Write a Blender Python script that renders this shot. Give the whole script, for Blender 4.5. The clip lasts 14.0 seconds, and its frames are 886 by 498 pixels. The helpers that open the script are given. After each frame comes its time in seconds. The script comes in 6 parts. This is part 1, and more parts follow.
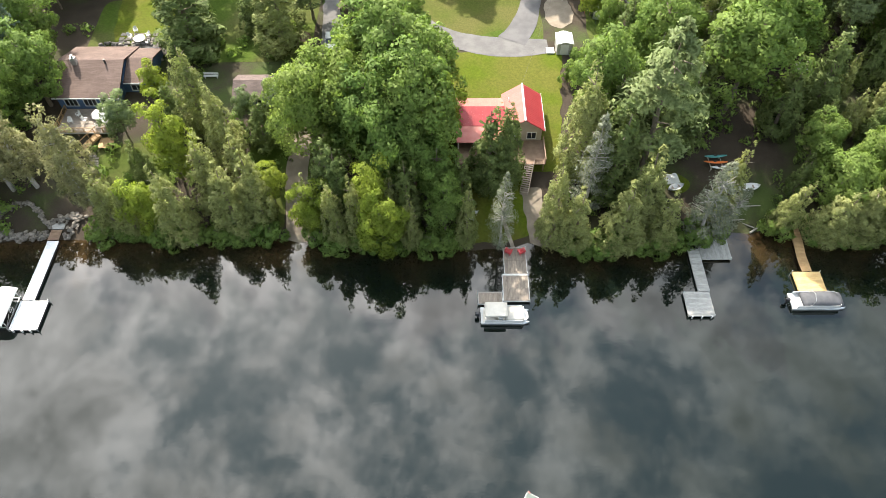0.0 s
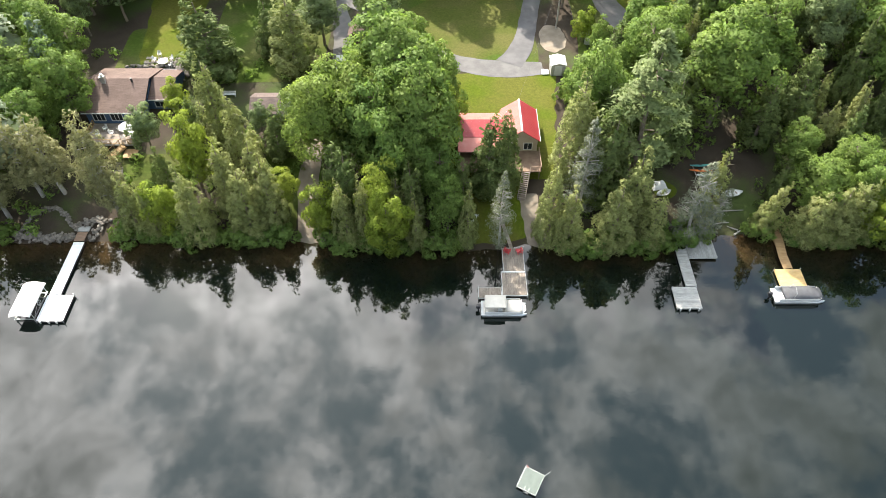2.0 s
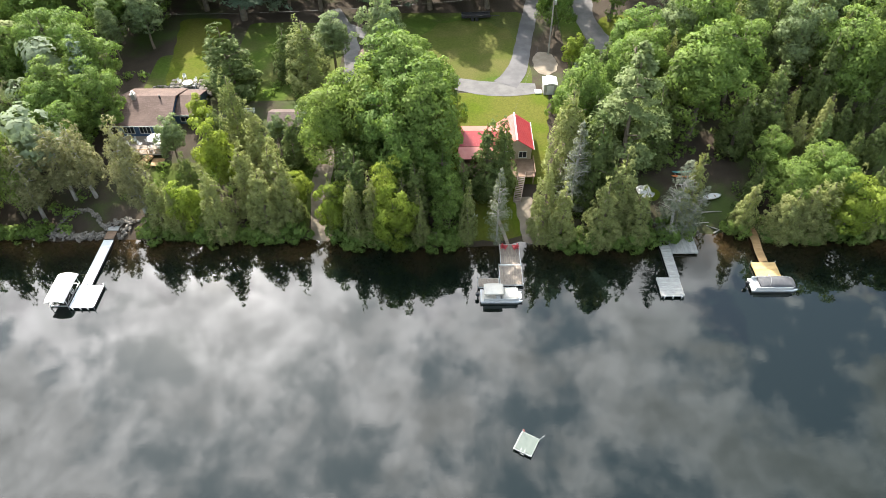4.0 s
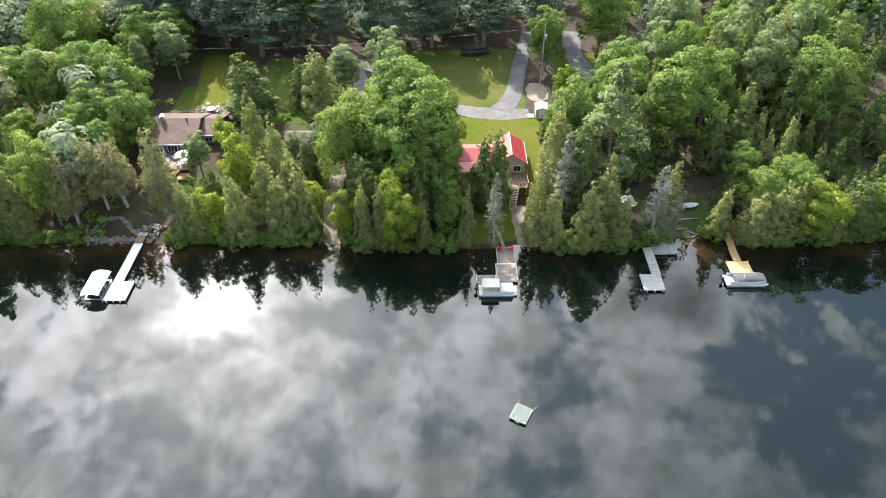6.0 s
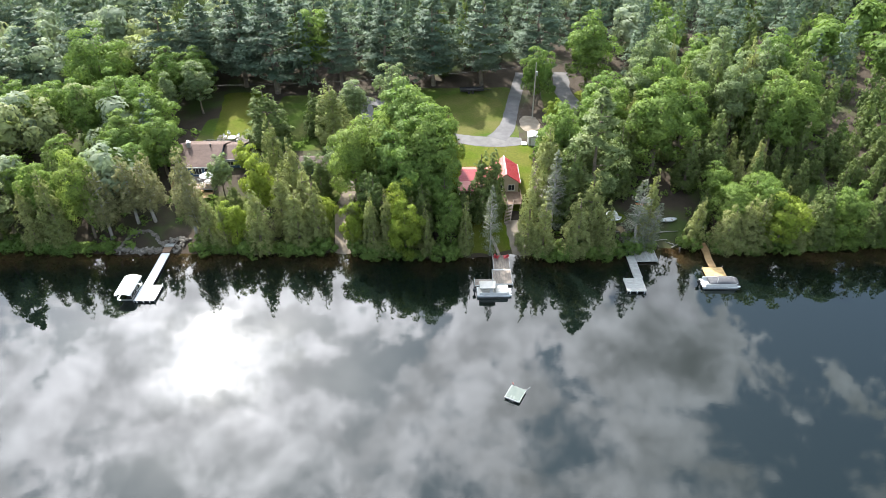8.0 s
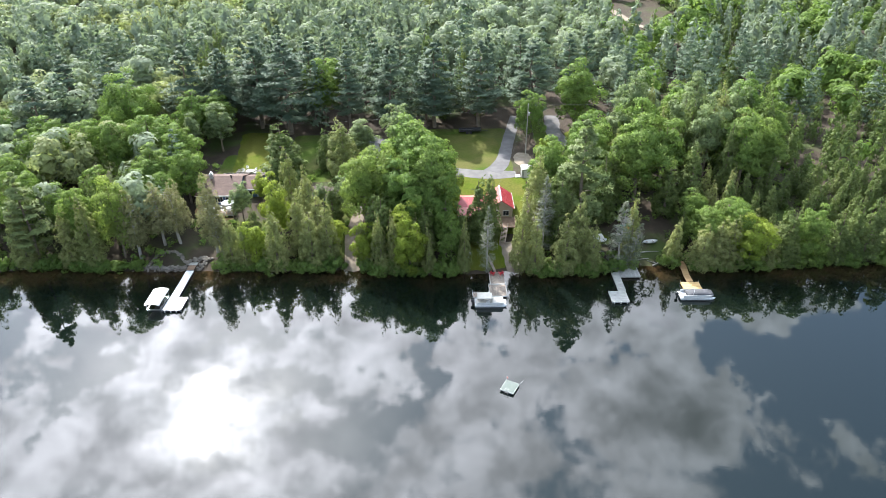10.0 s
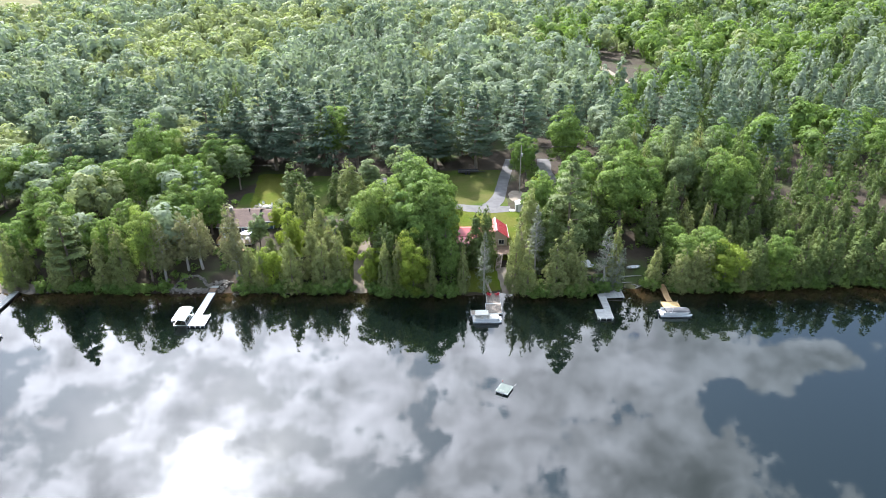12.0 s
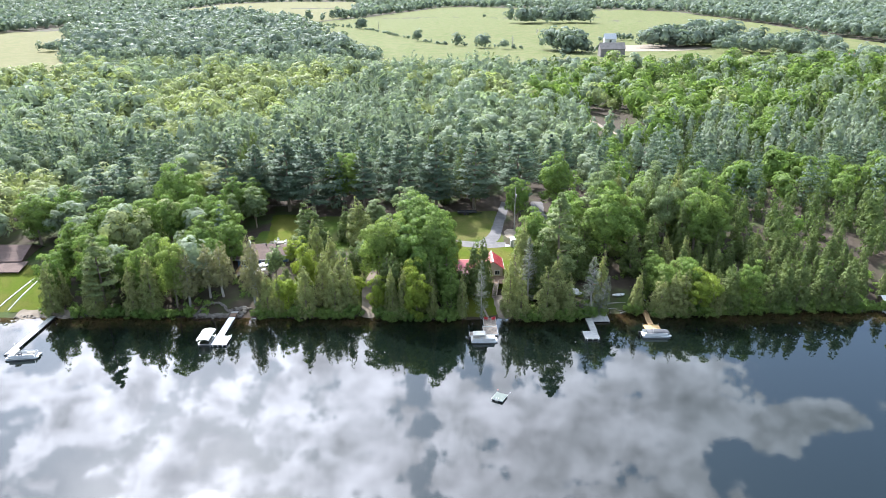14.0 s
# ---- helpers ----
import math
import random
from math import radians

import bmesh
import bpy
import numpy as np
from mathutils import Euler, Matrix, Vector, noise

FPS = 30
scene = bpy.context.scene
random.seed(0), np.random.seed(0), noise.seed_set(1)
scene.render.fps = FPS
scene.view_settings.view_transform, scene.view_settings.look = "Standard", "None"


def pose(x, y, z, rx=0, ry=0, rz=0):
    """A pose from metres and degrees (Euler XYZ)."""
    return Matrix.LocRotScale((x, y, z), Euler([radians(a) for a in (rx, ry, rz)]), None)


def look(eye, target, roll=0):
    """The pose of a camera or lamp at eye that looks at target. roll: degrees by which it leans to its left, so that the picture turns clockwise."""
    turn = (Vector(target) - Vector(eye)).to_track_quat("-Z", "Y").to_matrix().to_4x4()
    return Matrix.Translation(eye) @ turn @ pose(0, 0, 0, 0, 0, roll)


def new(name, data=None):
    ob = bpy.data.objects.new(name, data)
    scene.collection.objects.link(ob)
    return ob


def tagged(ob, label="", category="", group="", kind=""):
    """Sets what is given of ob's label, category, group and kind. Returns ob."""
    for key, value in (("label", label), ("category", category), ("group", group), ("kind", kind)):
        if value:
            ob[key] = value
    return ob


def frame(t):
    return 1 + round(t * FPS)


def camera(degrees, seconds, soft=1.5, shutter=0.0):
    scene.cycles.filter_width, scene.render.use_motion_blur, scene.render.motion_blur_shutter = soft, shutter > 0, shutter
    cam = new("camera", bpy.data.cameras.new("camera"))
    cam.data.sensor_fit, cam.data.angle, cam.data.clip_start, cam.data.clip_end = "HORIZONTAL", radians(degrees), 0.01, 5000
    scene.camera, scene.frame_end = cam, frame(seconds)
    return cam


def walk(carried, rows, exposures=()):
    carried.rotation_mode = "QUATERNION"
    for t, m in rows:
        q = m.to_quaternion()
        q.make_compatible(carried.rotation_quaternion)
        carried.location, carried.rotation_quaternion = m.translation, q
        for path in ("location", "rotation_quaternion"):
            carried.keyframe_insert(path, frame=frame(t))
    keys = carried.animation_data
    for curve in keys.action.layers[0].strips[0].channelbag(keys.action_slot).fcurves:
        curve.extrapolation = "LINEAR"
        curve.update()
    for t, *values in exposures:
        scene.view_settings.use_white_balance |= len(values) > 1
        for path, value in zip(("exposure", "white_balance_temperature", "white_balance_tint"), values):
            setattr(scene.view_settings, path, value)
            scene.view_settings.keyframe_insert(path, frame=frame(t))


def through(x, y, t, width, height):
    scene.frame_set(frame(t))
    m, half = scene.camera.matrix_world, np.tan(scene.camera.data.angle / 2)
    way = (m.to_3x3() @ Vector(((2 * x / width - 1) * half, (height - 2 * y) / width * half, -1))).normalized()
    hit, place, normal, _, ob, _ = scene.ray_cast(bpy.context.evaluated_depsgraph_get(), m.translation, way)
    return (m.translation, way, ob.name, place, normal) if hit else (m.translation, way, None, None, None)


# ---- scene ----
import collections
import itertools

cam = camera(65.8, 14.0, 0.75)
PATH = [
    (0.0, (0.458, 0.315, 79.012), (-0.115, 59.287, -1.747), -0.601),
    (0.5, (0.391, -1.762, 79.061), (-0.201, 58.287, -0.900), -0.600),
    (1.0, (0.325, -4.084, 79.109), (-0.289, 57.641, 0.435), -0.598),
    (1.5, (0.258, -6.625, 79.156), (-0.372, 56.700, 1.763), -0.596),
    (2.0, (0.191, -9.359, 79.200), (-0.449, 55.474, 3.067), -0.593),
    (2.5, (0.124, -12.264, 79.243), (-0.522, 54.015, 4.365), -0.590),
    (5.0, (-0.209, -28.642, 79.428), (-0.828, 44.816, 11.579), -0.569),
    (5.5, (-0.276, -32.176, 79.460), (-0.878, 42.695, 13.173), -0.563),
    (6.0, (-0.343, -35.767, 79.490), (-0.925, 40.474, 14.783), -0.557),
    (6.5, (-0.409, -39.406, 79.518), (-0.969, 38.139, 16.380), -0.551),
    (7.0, (-0.476, -43.086, 79.545), (-1.010, 35.755, 18.032), -0.545),
    (7.5, (-0.543, -46.801, 79.569), (-1.050, 33.302, 19.710), -0.538),
    (8.0, (-0.609, -50.549, 79.592), (-1.087, 30.812, 21.452), -0.530),
    (10.5, (-0.943, -69.780, 79.679), (-1.263, 17.301, 30.517), -0.488),
    (11.0, (-1.010, -73.751, 79.690), (-1.299, 14.337, 32.357), -0.479),
    (11.5, (-1.076, -77.782, 79.701), (-1.337, 11.292, 34.252), -0.469),
    (12.0, (-1.143, -81.884, 79.709), (-1.377, 8.154, 36.199), -0.458),
    (12.5, (-1.210, -86.069, 79.715), (-1.420, 4.876, 38.134), -0.447),
    (13.0, (-1.276, -90.352, 79.720), (-1.466, 1.438, 40.039), -0.436),
    (13.5, (-1.343, -94.750, 79.723), (-1.516, -2.158, 41.951), -0.425),
    (14.0, (-1.410, -99.281, 79.724), (-1.570, -5.914, 43.911), -0.413),
]
walk(cam, [(t, look(eye, target, roll)) for t, eye, target, roll in PATH], [(0.0, 1.42, 6950, 10), (6.5, 1.42, 6500, 10), (11.0, 1.42, 6100, 12), (14.0, 1.42, 5950, 13)])

# ---- sky, sun and exposure ----
SUN_ELEV, SUN_LEFT = radians(42.0), radians(24.6)
SUN_DIR = Vector((-math.sin(SUN_LEFT) * math.cos(SUN_ELEV), math.cos(SUN_LEFT) * math.cos(SUN_ELEV), math.sin(SUN_ELEV)))


class Nodes:
    """A short hand for building node trees."""

    def __init__(self, tree):
        self.tree = tree
        tree.nodes.clear()

    def add(self, kind, inputs=()):
        node = self.tree.nodes.new(kind)
        for key, value in dict(inputs).items():
            self.put(node.inputs[key], value)
        return node

    def put(self, socket, value):
        if isinstance(value, bpy.types.NodeSocket):
            self.tree.links.new(value, socket)
        else:
            socket.default_value = value

    def math(self, op, a, b=0.0, c=0.0, clamp=False):
        node = self.add("ShaderNodeMath", {0: a, 1: b, 2: c})
        node.operation, node.use_clamp = op, clamp
        return node.outputs[0]

    def vec(self, op, a, b=(0, 0, 0)):
        node = self.add("ShaderNodeVectorMath", {0: a, 1: b})
        node.operation = op
        return node.outputs["Value"] if op in ("DOT_PRODUCT", "LENGTH", "DISTANCE") else node.outputs[0]

    def scale(self, a, by):
        node = self.add("ShaderNodeVectorMath", {0: a})
        node.operation = "SCALE"
        self.put(node.inputs["Scale"], by)
        return node.outputs[0]

    def grey(self, v):
        return self.add("ShaderNodeCombineXYZ", {0: v, 1: v, 2: v}).outputs[0]

    def noise(self, vector, scale, detail=4.0, rough=0.55, distortion=0.0):
        return self.add("ShaderNodeTexNoise", {"Vector": vector, "Scale": scale, "Detail": detail, "Roughness": rough, "Distortion": distortion}).outputs[0]

    def ramp(self, fac, low, high, to_low=0.0, to_high=1.0):
        node = self.add("ShaderNodeMapRange", {0: fac, 1: low, 2: high, 3: to_low, 4: to_high})
        node.interpolation_type = "SMOOTHSTEP"
        return node.outputs[0]

    def mix(self, fac, a, b, blend="MIX"):
        node = self.tree.nodes.new("ShaderNodeMix")
        node.data_type, node.blend_type = "RGBA", blend
        self.put(node.inputs[0], fac)
        self.put(node.inputs[6], a)
        self.put(node.inputs[7], b)
        return node.outputs[2]


world = bpy.data.worlds.new("sky")
scene.world = world
world.use_nodes = True
n = Nodes(world.node_tree)
way = n.add("ShaderNodeTexCoord").outputs["Generated"]
axes = n.add("ShaderNodeSeparateXYZ", {0: way}).outputs
up = n.math("MAXIMUM", axes[2], 0.10)
flat = n.add("ShaderNodeCombineXYZ", {0: n.math("DIVIDE", axes[0], up), 1: n.math("DIVIDE", axes[1], up), 2: 0.0}).outputs[0]
less = n.math("ADD", n.math("MAXIMUM", axes[2], 0.0), 0.35)
heaping = n.scale(n.add("ShaderNodeCombineXYZ", {0: n.math("DIVIDE", axes[0], less), 1: n.math("DIVIDE", axes[1], less), 2: 0.0}).outputs[0], 1.6)
sky_node = n.add("ShaderNodeTexSky")
sky_node.sky_type, sky_node.sun_disc, sky_node.sun_elevation, sky_node.sun_rotation = "NISHITA", False, SUN_ELEV, -SUN_LEFT
sky_node.air_density, sky_node.dust_density, sky_node.ozone_density = 1.0, 1.5, 1.5
nishita = sky_node.outputs[0]
blue = n.vec("MULTIPLY", nishita, (0.09, 0.095, 0.104))
# cloud cover: drifting heaps, thinner to the north-east, with a few wide heaps and gaps of their own
# (east, north) of each on the flat cloud ceiling one unit up, its reach, and how much it adds or takes
HEAPS = [
    (-0.92, 1.50, 0.38, 0.16),
    (-0.55, 1.54, 0.30, 0.12),
    (0.30, 1.43, 0.28, 0.20),
    (0.58, 1.53, 0.26, 0.20),
    (0.78, 1.36, 0.16, 0.40),
    (0.94, 1.44, 0.13, 0.34),
    (-0.27, 1.71, 0.24, 0.10),
    (-0.73, 0.95, 0.23, 0.15),
    (0.50, 1.08, 0.27, 0.15),
    (-0.09, 0.68, 0.22, 0.12),
    (-0.36, 0.45, 0.23, 0.03),
    (0.12, 0.47, 0.26, -0.07),
    (-0.60, 0.36, 0.19, 0.10),
    (0.46, 0.50, 0.21, 0.08),
    (0.90, 1.24, 0.40, -0.20),
    (1.20, 1.70, 0.55, -0.36),
    (-0.06, 1.48, 0.13, -0.12),
    (-0.32, 1.39, 0.24, 0.15),
    (-0.73, 0.82, 0.15, -0.07),
    (0.20, 1.04, 0.24, 0.16),
    (0.63, 0.76, 0.29, -0.20),
    (-0.39, 0.37, 0.10, -0.06),
    (-0.54, 0.49, 0.11, -0.06),
    (-0.20, 0.46, 0.12, -0.05),
    (0.34, 0.48, 0.24, 0.10),
]
heaped = n.math("SUBTRACT", n.noise(flat, 3.2, 10.0, 0.64, 0.12), 0.5)
banked = n.math("SUBTRACT", n.noise(flat, 1.1, 2.0, 0.5), 0.5)
puffs = n.math("SUBTRACT", n.noise(heaping, 7.0, 9.0, 0.6, 0.2), 0.5)
cover = n.math("ADD", n.math("MULTIPLY_ADD", heaped, 1.15, 0.53), n.math("MULTIPLY", banked, 0.55))
cover = n.math("ADD", cover, n.math("MULTIPLY", puffs, 1.0))
for east, north, reach, gain in HEAPS:
    off = n.vec("DISTANCE", flat, (east, north, 0.0))
    cover = n.math("ADD", cover, n.ramp(off, 0.0, reach, gain, 0.0))
soft_edge = n.ramp(n.vec("LENGTH", flat), 0.6, 1.25, 0.34, 0.09)
mask = n.ramp(n.math("DIVIDE", n.math("SUBTRACT", cover, 0.492), soft_edge), -0.5, 0.5)
thick = n.ramp(cover, 0.58, 0.92)
towards = n.vec("DOT_PRODUCT", way, tuple(SUN_DIR))
frayed = n.math("MULTIPLY_ADD", n.math("SUBTRACT", n.noise(flat, 5.5, 8.0, 0.62, 0.3), 0.5), 0.016, towards)
near_sun = n.math("POWER", n.math("MAXIMUM", towards, 0.0), 5.0)
billow = n.ramp(n.noise(heaping, 8.0, 9.0, 0.62, 0.25), 0.28, 0.72)
bright = n.math("ADD", 0.58, n.math("MULTIPLY", near_sun, 2.75))
bright = n.math("MULTIPLY", bright, n.math("MULTIPLY_ADD", billow, 0.75, 0.62))
bright = n.math("MULTIPLY", bright, n.math("MULTIPLY_ADD", thick, -0.4, 1.0))
tint = n.mix(n.ramp(towards, 0.6, 0.97), (0.86, 0.975, 1.05, 1.0), (0.97, 0.985, 1.03, 1.0))
cloud = n.scale(tint, bright)
thin = n.scale((0.74, 1.0, 1.03), n.math("MULTIPLY_ADD", near_sun, 0.42, 0.11))
sky = n.mix(mask, n.vec("ADD", blue, thin), cloud)
# the bright veil round the sun
veil = n.math("MULTIPLY", n.math("POWER", n.math("MINIMUM", n.math("MAXIMUM", frayed, 0.0), 1.0), 800.0), 7.0)
veil = n.math("ADD", veil, n.math("MULTIPLY", n.math("POWER", n.math("MINIMUM", n.math("MAXIMUM", frayed, 0.0), 1.0), 60.0), 1.25))
veil = n.math("MULTIPLY", veil, n.math("MULTIPLY_ADD", billow, 1.3, 0.35))
glow = n.scale((1.0, 0.98, 0.94), veil)
sky = n.vec("ADD", sky, glow)
back = n.add("ShaderNodeBackground", {"Color": sky, "Strength": 1.0})
n.add("ShaderNodeOutputWorld", {"Surface": back.outputs[0]})

sun_data = bpy.data.lights.new("sun", "SUN")
sun_data.energy, sun_data.angle, sun_data.color = 5.0, radians(0.53), (1.0, 0.95, 0.86)
sun = new("sun", sun_data)
sun.matrix_world = look(SUN_DIR * 300, (0, 0, 0))

# ---- materials ----
def material(name):
    m = bpy.data.materials.new(name)
    m.use_nodes = True
    return m, Nodes(m.node_tree)


def finish(m, n, colour, rough=0.6, metal=0.0, bump=None, strength=0.3, distance=0.05, spec=0.5, coat=0.0):
    inputs = {"Base Color": colour, "Roughness": rough, "Metallic": metal, "Specular IOR Level": spec, "Coat Weight": coat}
    if bump is not None:
        inputs["Normal"] = n.add("ShaderNodeBump", {"Height": bump, "Strength": strength, "Distance": distance}).outputs[0]
    shader = n.add("ShaderNodeBsdfPrincipled", inputs)
    n.add("ShaderNodeOutputMaterial", {"Surface": shader.outputs[0]})
    return m


def rgb(r, g, b):
    return (r, g, b, 1.0)


def worn(name, a, b, scale=3.0, fine=40.0, rough=0.6, metal=0.0, strength=0.3, distance=0.02, spec=0.4, jitter=0.12):
    """A surface of two tones with wide stains and fine grain, and a shade of its own for every piece."""
    m, n = material(name)
    p = n.add("ShaderNodeTexCoord").outputs["Object"]
    info = n.add("ShaderNodeObjectInfo").outputs
    shifted = n.vec("ADD", p, n.add("ShaderNodeCombineXYZ", {0: n.math("MULTIPLY", info["Random"], 37.0), 1: n.math("MULTIPLY", info["Random"], 91.0)}).outputs[0])
    wide, grain = n.noise(shifted, scale, 4.0), n.noise(shifted, fine, 3.0)
    fac = n.math("ADD", n.ramp(wide, 0.3, 0.7, 0.0, 0.7), n.math("MULTIPLY", grain, 0.4), clamp=True)
    colour = n.mix(fac, rgb(*a), rgb(*b))
    shade = n.math("MULTIPLY_ADD", info["Random"], 2 * jitter, 1 - jitter)
    colour = n.mix(1.0, colour, n.grey(shade), "MULTIPLY")
    return finish(m, n, colour, n.math("MULTIPLY_ADD", grain, 0.2, rough - 0.1), metal, grain, strength, distance, spec)


def leafage(name, a, b, tip, through=0.4, grain=0.3, rough=0.6):
    """Leaves: every tree has a hue of its own, every clump a shade, and light comes through them."""
    m, n = material(name)
    p = n.add("ShaderNodeNewGeometry").outputs
    tree = n.add("ShaderNodeObjectInfo").outputs["Random"]
    wide = n.noise(p["Position"], 0.16, 3.0)
    fac = n.math("ADD", n.math("MULTIPLY", tree, 0.55), n.ramp(wide, 0.32, 0.68, 0.0, 0.55), clamp=True)
    colour = n.mix(fac, rgb(*a), rgb(*b))
    island = p["Random Per Island"]
    colour = n.mix(n.ramp(island, 0.5, 1.0, 0.0, 0.1 + 0.6 * grain), colour, rgb(*tip))
    shade = n.math("MULTIPLY_ADD", n.noise(p["Position"], 1.1, 5.0, 0.6), 0.7 + 3.6 * grain, 0.65 - 1.8 * grain)
    shade = n.math("MULTIPLY", shade, n.math("MULTIPLY_ADD", n.math("FRACT", n.math("MULTIPLY", island, 17.3)), grain, 1 - grain / 2))
    colour = n.mix(1.0, colour, n.grey(shade), "MULTIPLY")
    body = n.add("ShaderNodeBsdfPrincipled", {"Base Color": colour, "Roughness": rough, "Specular IOR Level": 0.12})
    lit = n.add("ShaderNodeBsdfTranslucent", {"Color": n.mix(1.0, colour, rgb(1.12, 1.2, 0.8), "MULTIPLY")})
    both = n.add("ShaderNodeMixShader", {0: through, 1: body.outputs[0], 2: lit.outputs[0]})
    n.add("ShaderNodeOutputMaterial", {"Surface": both.outputs[0]})
    return m


LEAF_MAPLE = leafage("maple_leaves", (0.109, 0.185, 0.046), (0.171, 0.239, 0.062), (0.239, 0.296, 0.093), 0.43, 0.28)
LEAF_LIME = leafage("young_leaves", (0.178, 0.243, 0.037), (0.232, 0.281, 0.046), (0.286, 0.324, 0.086), 0.45, 0.3)
LEAF_PALE = leafage("pale_leaves", (0.147, 0.200, 0.099), (0.195, 0.242, 0.118), (0.252, 0.294, 0.158), 0.43, 0.3)
LEAF_CEDAR = leafage("cedar_sprays", (0.176, 0.207, 0.073), (0.257, 0.271, 0.108), (0.327, 0.336, 0.160), 0.35, 0.3)
LEAF_DRY = leafage("dry_cedar_sprays", (0.182, 0.182, 0.083), (0.259, 0.248, 0.127), (0.319, 0.303, 0.176), 0.33, 0.35)
LEAF_LINDEN = leafage("linden_leaves", (0.152, 0.222, 0.051), (0.211, 0.269, 0.070), (0.281, 0.328, 0.111), 0.45, 0.3)
LEAF_PINE = leafage("pine_needles", (0.085, 0.128, 0.09), (0.124, 0.168, 0.115), (0.164, 0.208, 0.144), 0.35, 0.16)
LEAF_SPRUCE = leafage("dark_needles", (0.081, 0.121, 0.039), (0.137, 0.172, 0.058), (0.200, 0.230, 0.095), 0.33, 0.35)
# woodland leaves, lightened and blued to stand in for haze
LEAF_WOOD_HAZE = leafage("hazy_woodland_leaves", (0.196, 0.246, 0.172), (0.262, 0.304, 0.204), (0.3, 0.336, 0.232), 0.42, 0.08)
LEAF_YOUNG_HAZE = leafage("hazy_young_leaves", (0.245, 0.285, 0.135), (0.305, 0.33, 0.16), (0.34, 0.36, 0.2), 0.42, 0.16)
# farthest trees: aerial haze painted in as a bluish, paler leaf
LEAF_FAR_HAZE = leafage("hazy_far_leaves", (0.15, 0.192, 0.152), (0.188, 0.226, 0.176), (0.21, 0.245, 0.195), 0.3, 0.1)
LEAF_WHITE_PINE = leafage("soft_pale_needles", (0.150, 0.196, 0.080), (0.200, 0.240, 0.098), (0.255, 0.292, 0.135), 0.32, 0.25)
# pines farther back: haze mixed into the needle colour
LEAF_PINE_HAZE = leafage("hazy_wood_needles", (0.19, 0.232, 0.172), (0.238, 0.276, 0.2), (0.272, 0.305, 0.222), 0.34, 0.08)
LEAF_GREY = leafage("dying_needles", (0.12, 0.142, 0.09), (0.185, 0.2, 0.145), (0.31, 0.31, 0.255), 0.15, 0.5)
BARK = worn("bark", (0.10, 0.08, 0.06), (0.22, 0.18, 0.14), 2.0, 25.0, 0.9)
BARK_GREY = worn("weathered_bark", (0.22, 0.20, 0.18), (0.38, 0.36, 0.33), 2.0, 25.0, 0.9)


def ground_material():
    m, n = material("forest_floor")
    p = n.add("ShaderNodeNewGeometry").outputs["Position"]
    wide, mid, fine = n.noise(p, 0.07, 4.0), n.noise(p, 0.5, 5.0), n.noise(p, 6.0, 4.0)
    soil = n.mix(mid, rgb(0.030, 0.023, 0.017), rgb(0.066, 0.051, 0.038))
    moss = n.mix(fine, rgb(0.03, 0.05, 0.012), rgb(0.065, 0.09, 0.024))
    colour = n.mix(n.ramp(n.math("ADD", wide, n.math("MULTIPLY", fine, 0.25)), 0.60, 0.80), soil, moss)
    return finish(m, n, colour, 0.95, 0.0, n.math("ADD", mid, fine), 0.6, 0.15, 0.2)


def grass_material(name, a, b, dry):
    m, n = material(name)
    p = n.add("ShaderNodeNewGeometry").outputs["Position"]
    wide, mid, fine = n.noise(p, 0.12, 4.0), n.noise(p, 0.9, 4.0), n.noise(p, 9.0, 4.0)
    colour = n.mix(mid, rgb(*a), rgb(*b))
    colour = n.mix(n.ramp(wide, 0.36, 0.62, 0.0, 0.75), colour, rgb(*dry))
    shade = n.math("MULTIPLY_ADD", n.math("ADD", fine, n.noise(p, 2.6, 3.0)), 0.75, 0.25)
    colour = n.mix(1.0, colour, n.grey(shade), "MULTIPLY")
    return finish(m, n, colour, 0.9, 0.0, fine, 0.7, 0.08, 0.03)


def water_material():
    m, n = material("lake_water")
    p = n.add("ShaderNodeNewGeometry").outputs["Position"]
    y = n.add("ShaderNodeSeparateXYZ", {0: p}).outputs[1]
    silt = n.math("ADD", y, n.math("MULTIPLY", n.noise(p, 0.13, 5.0, 0.65), 16.0))
    shallow = n.ramp(silt, 60.0, 70.0)
    colour = n.mix(shallow, rgb(0.003, 0.0055, 0.0042), rgb(0.036, 0.022, 0.010))
    swell, ripple = n.noise(p, 0.35, 3.0, 0.5), n.noise(n.vec("MULTIPLY", p, (0.6, 1.6, 1.0)), 2.2, 3.0, 0.5)
    wave = n.math("ADD", n.math("MULTIPLY", swell, 0.7), n.math("MULTIPLY", ripple, 0.3))
    bump = n.add("ShaderNodeBump", {"Height": wave, "Strength": 0.013, "Distance": 0.2}).outputs[0]
    shader = n.add("ShaderNodeBsdfPrincipled", {"Base Color": colour, "Roughness": 0.0, "IOR": 1.54, "Normal": bump})
    n.add("ShaderNodeOutputMaterial", {"Surface": shader.outputs[0]})
    return m


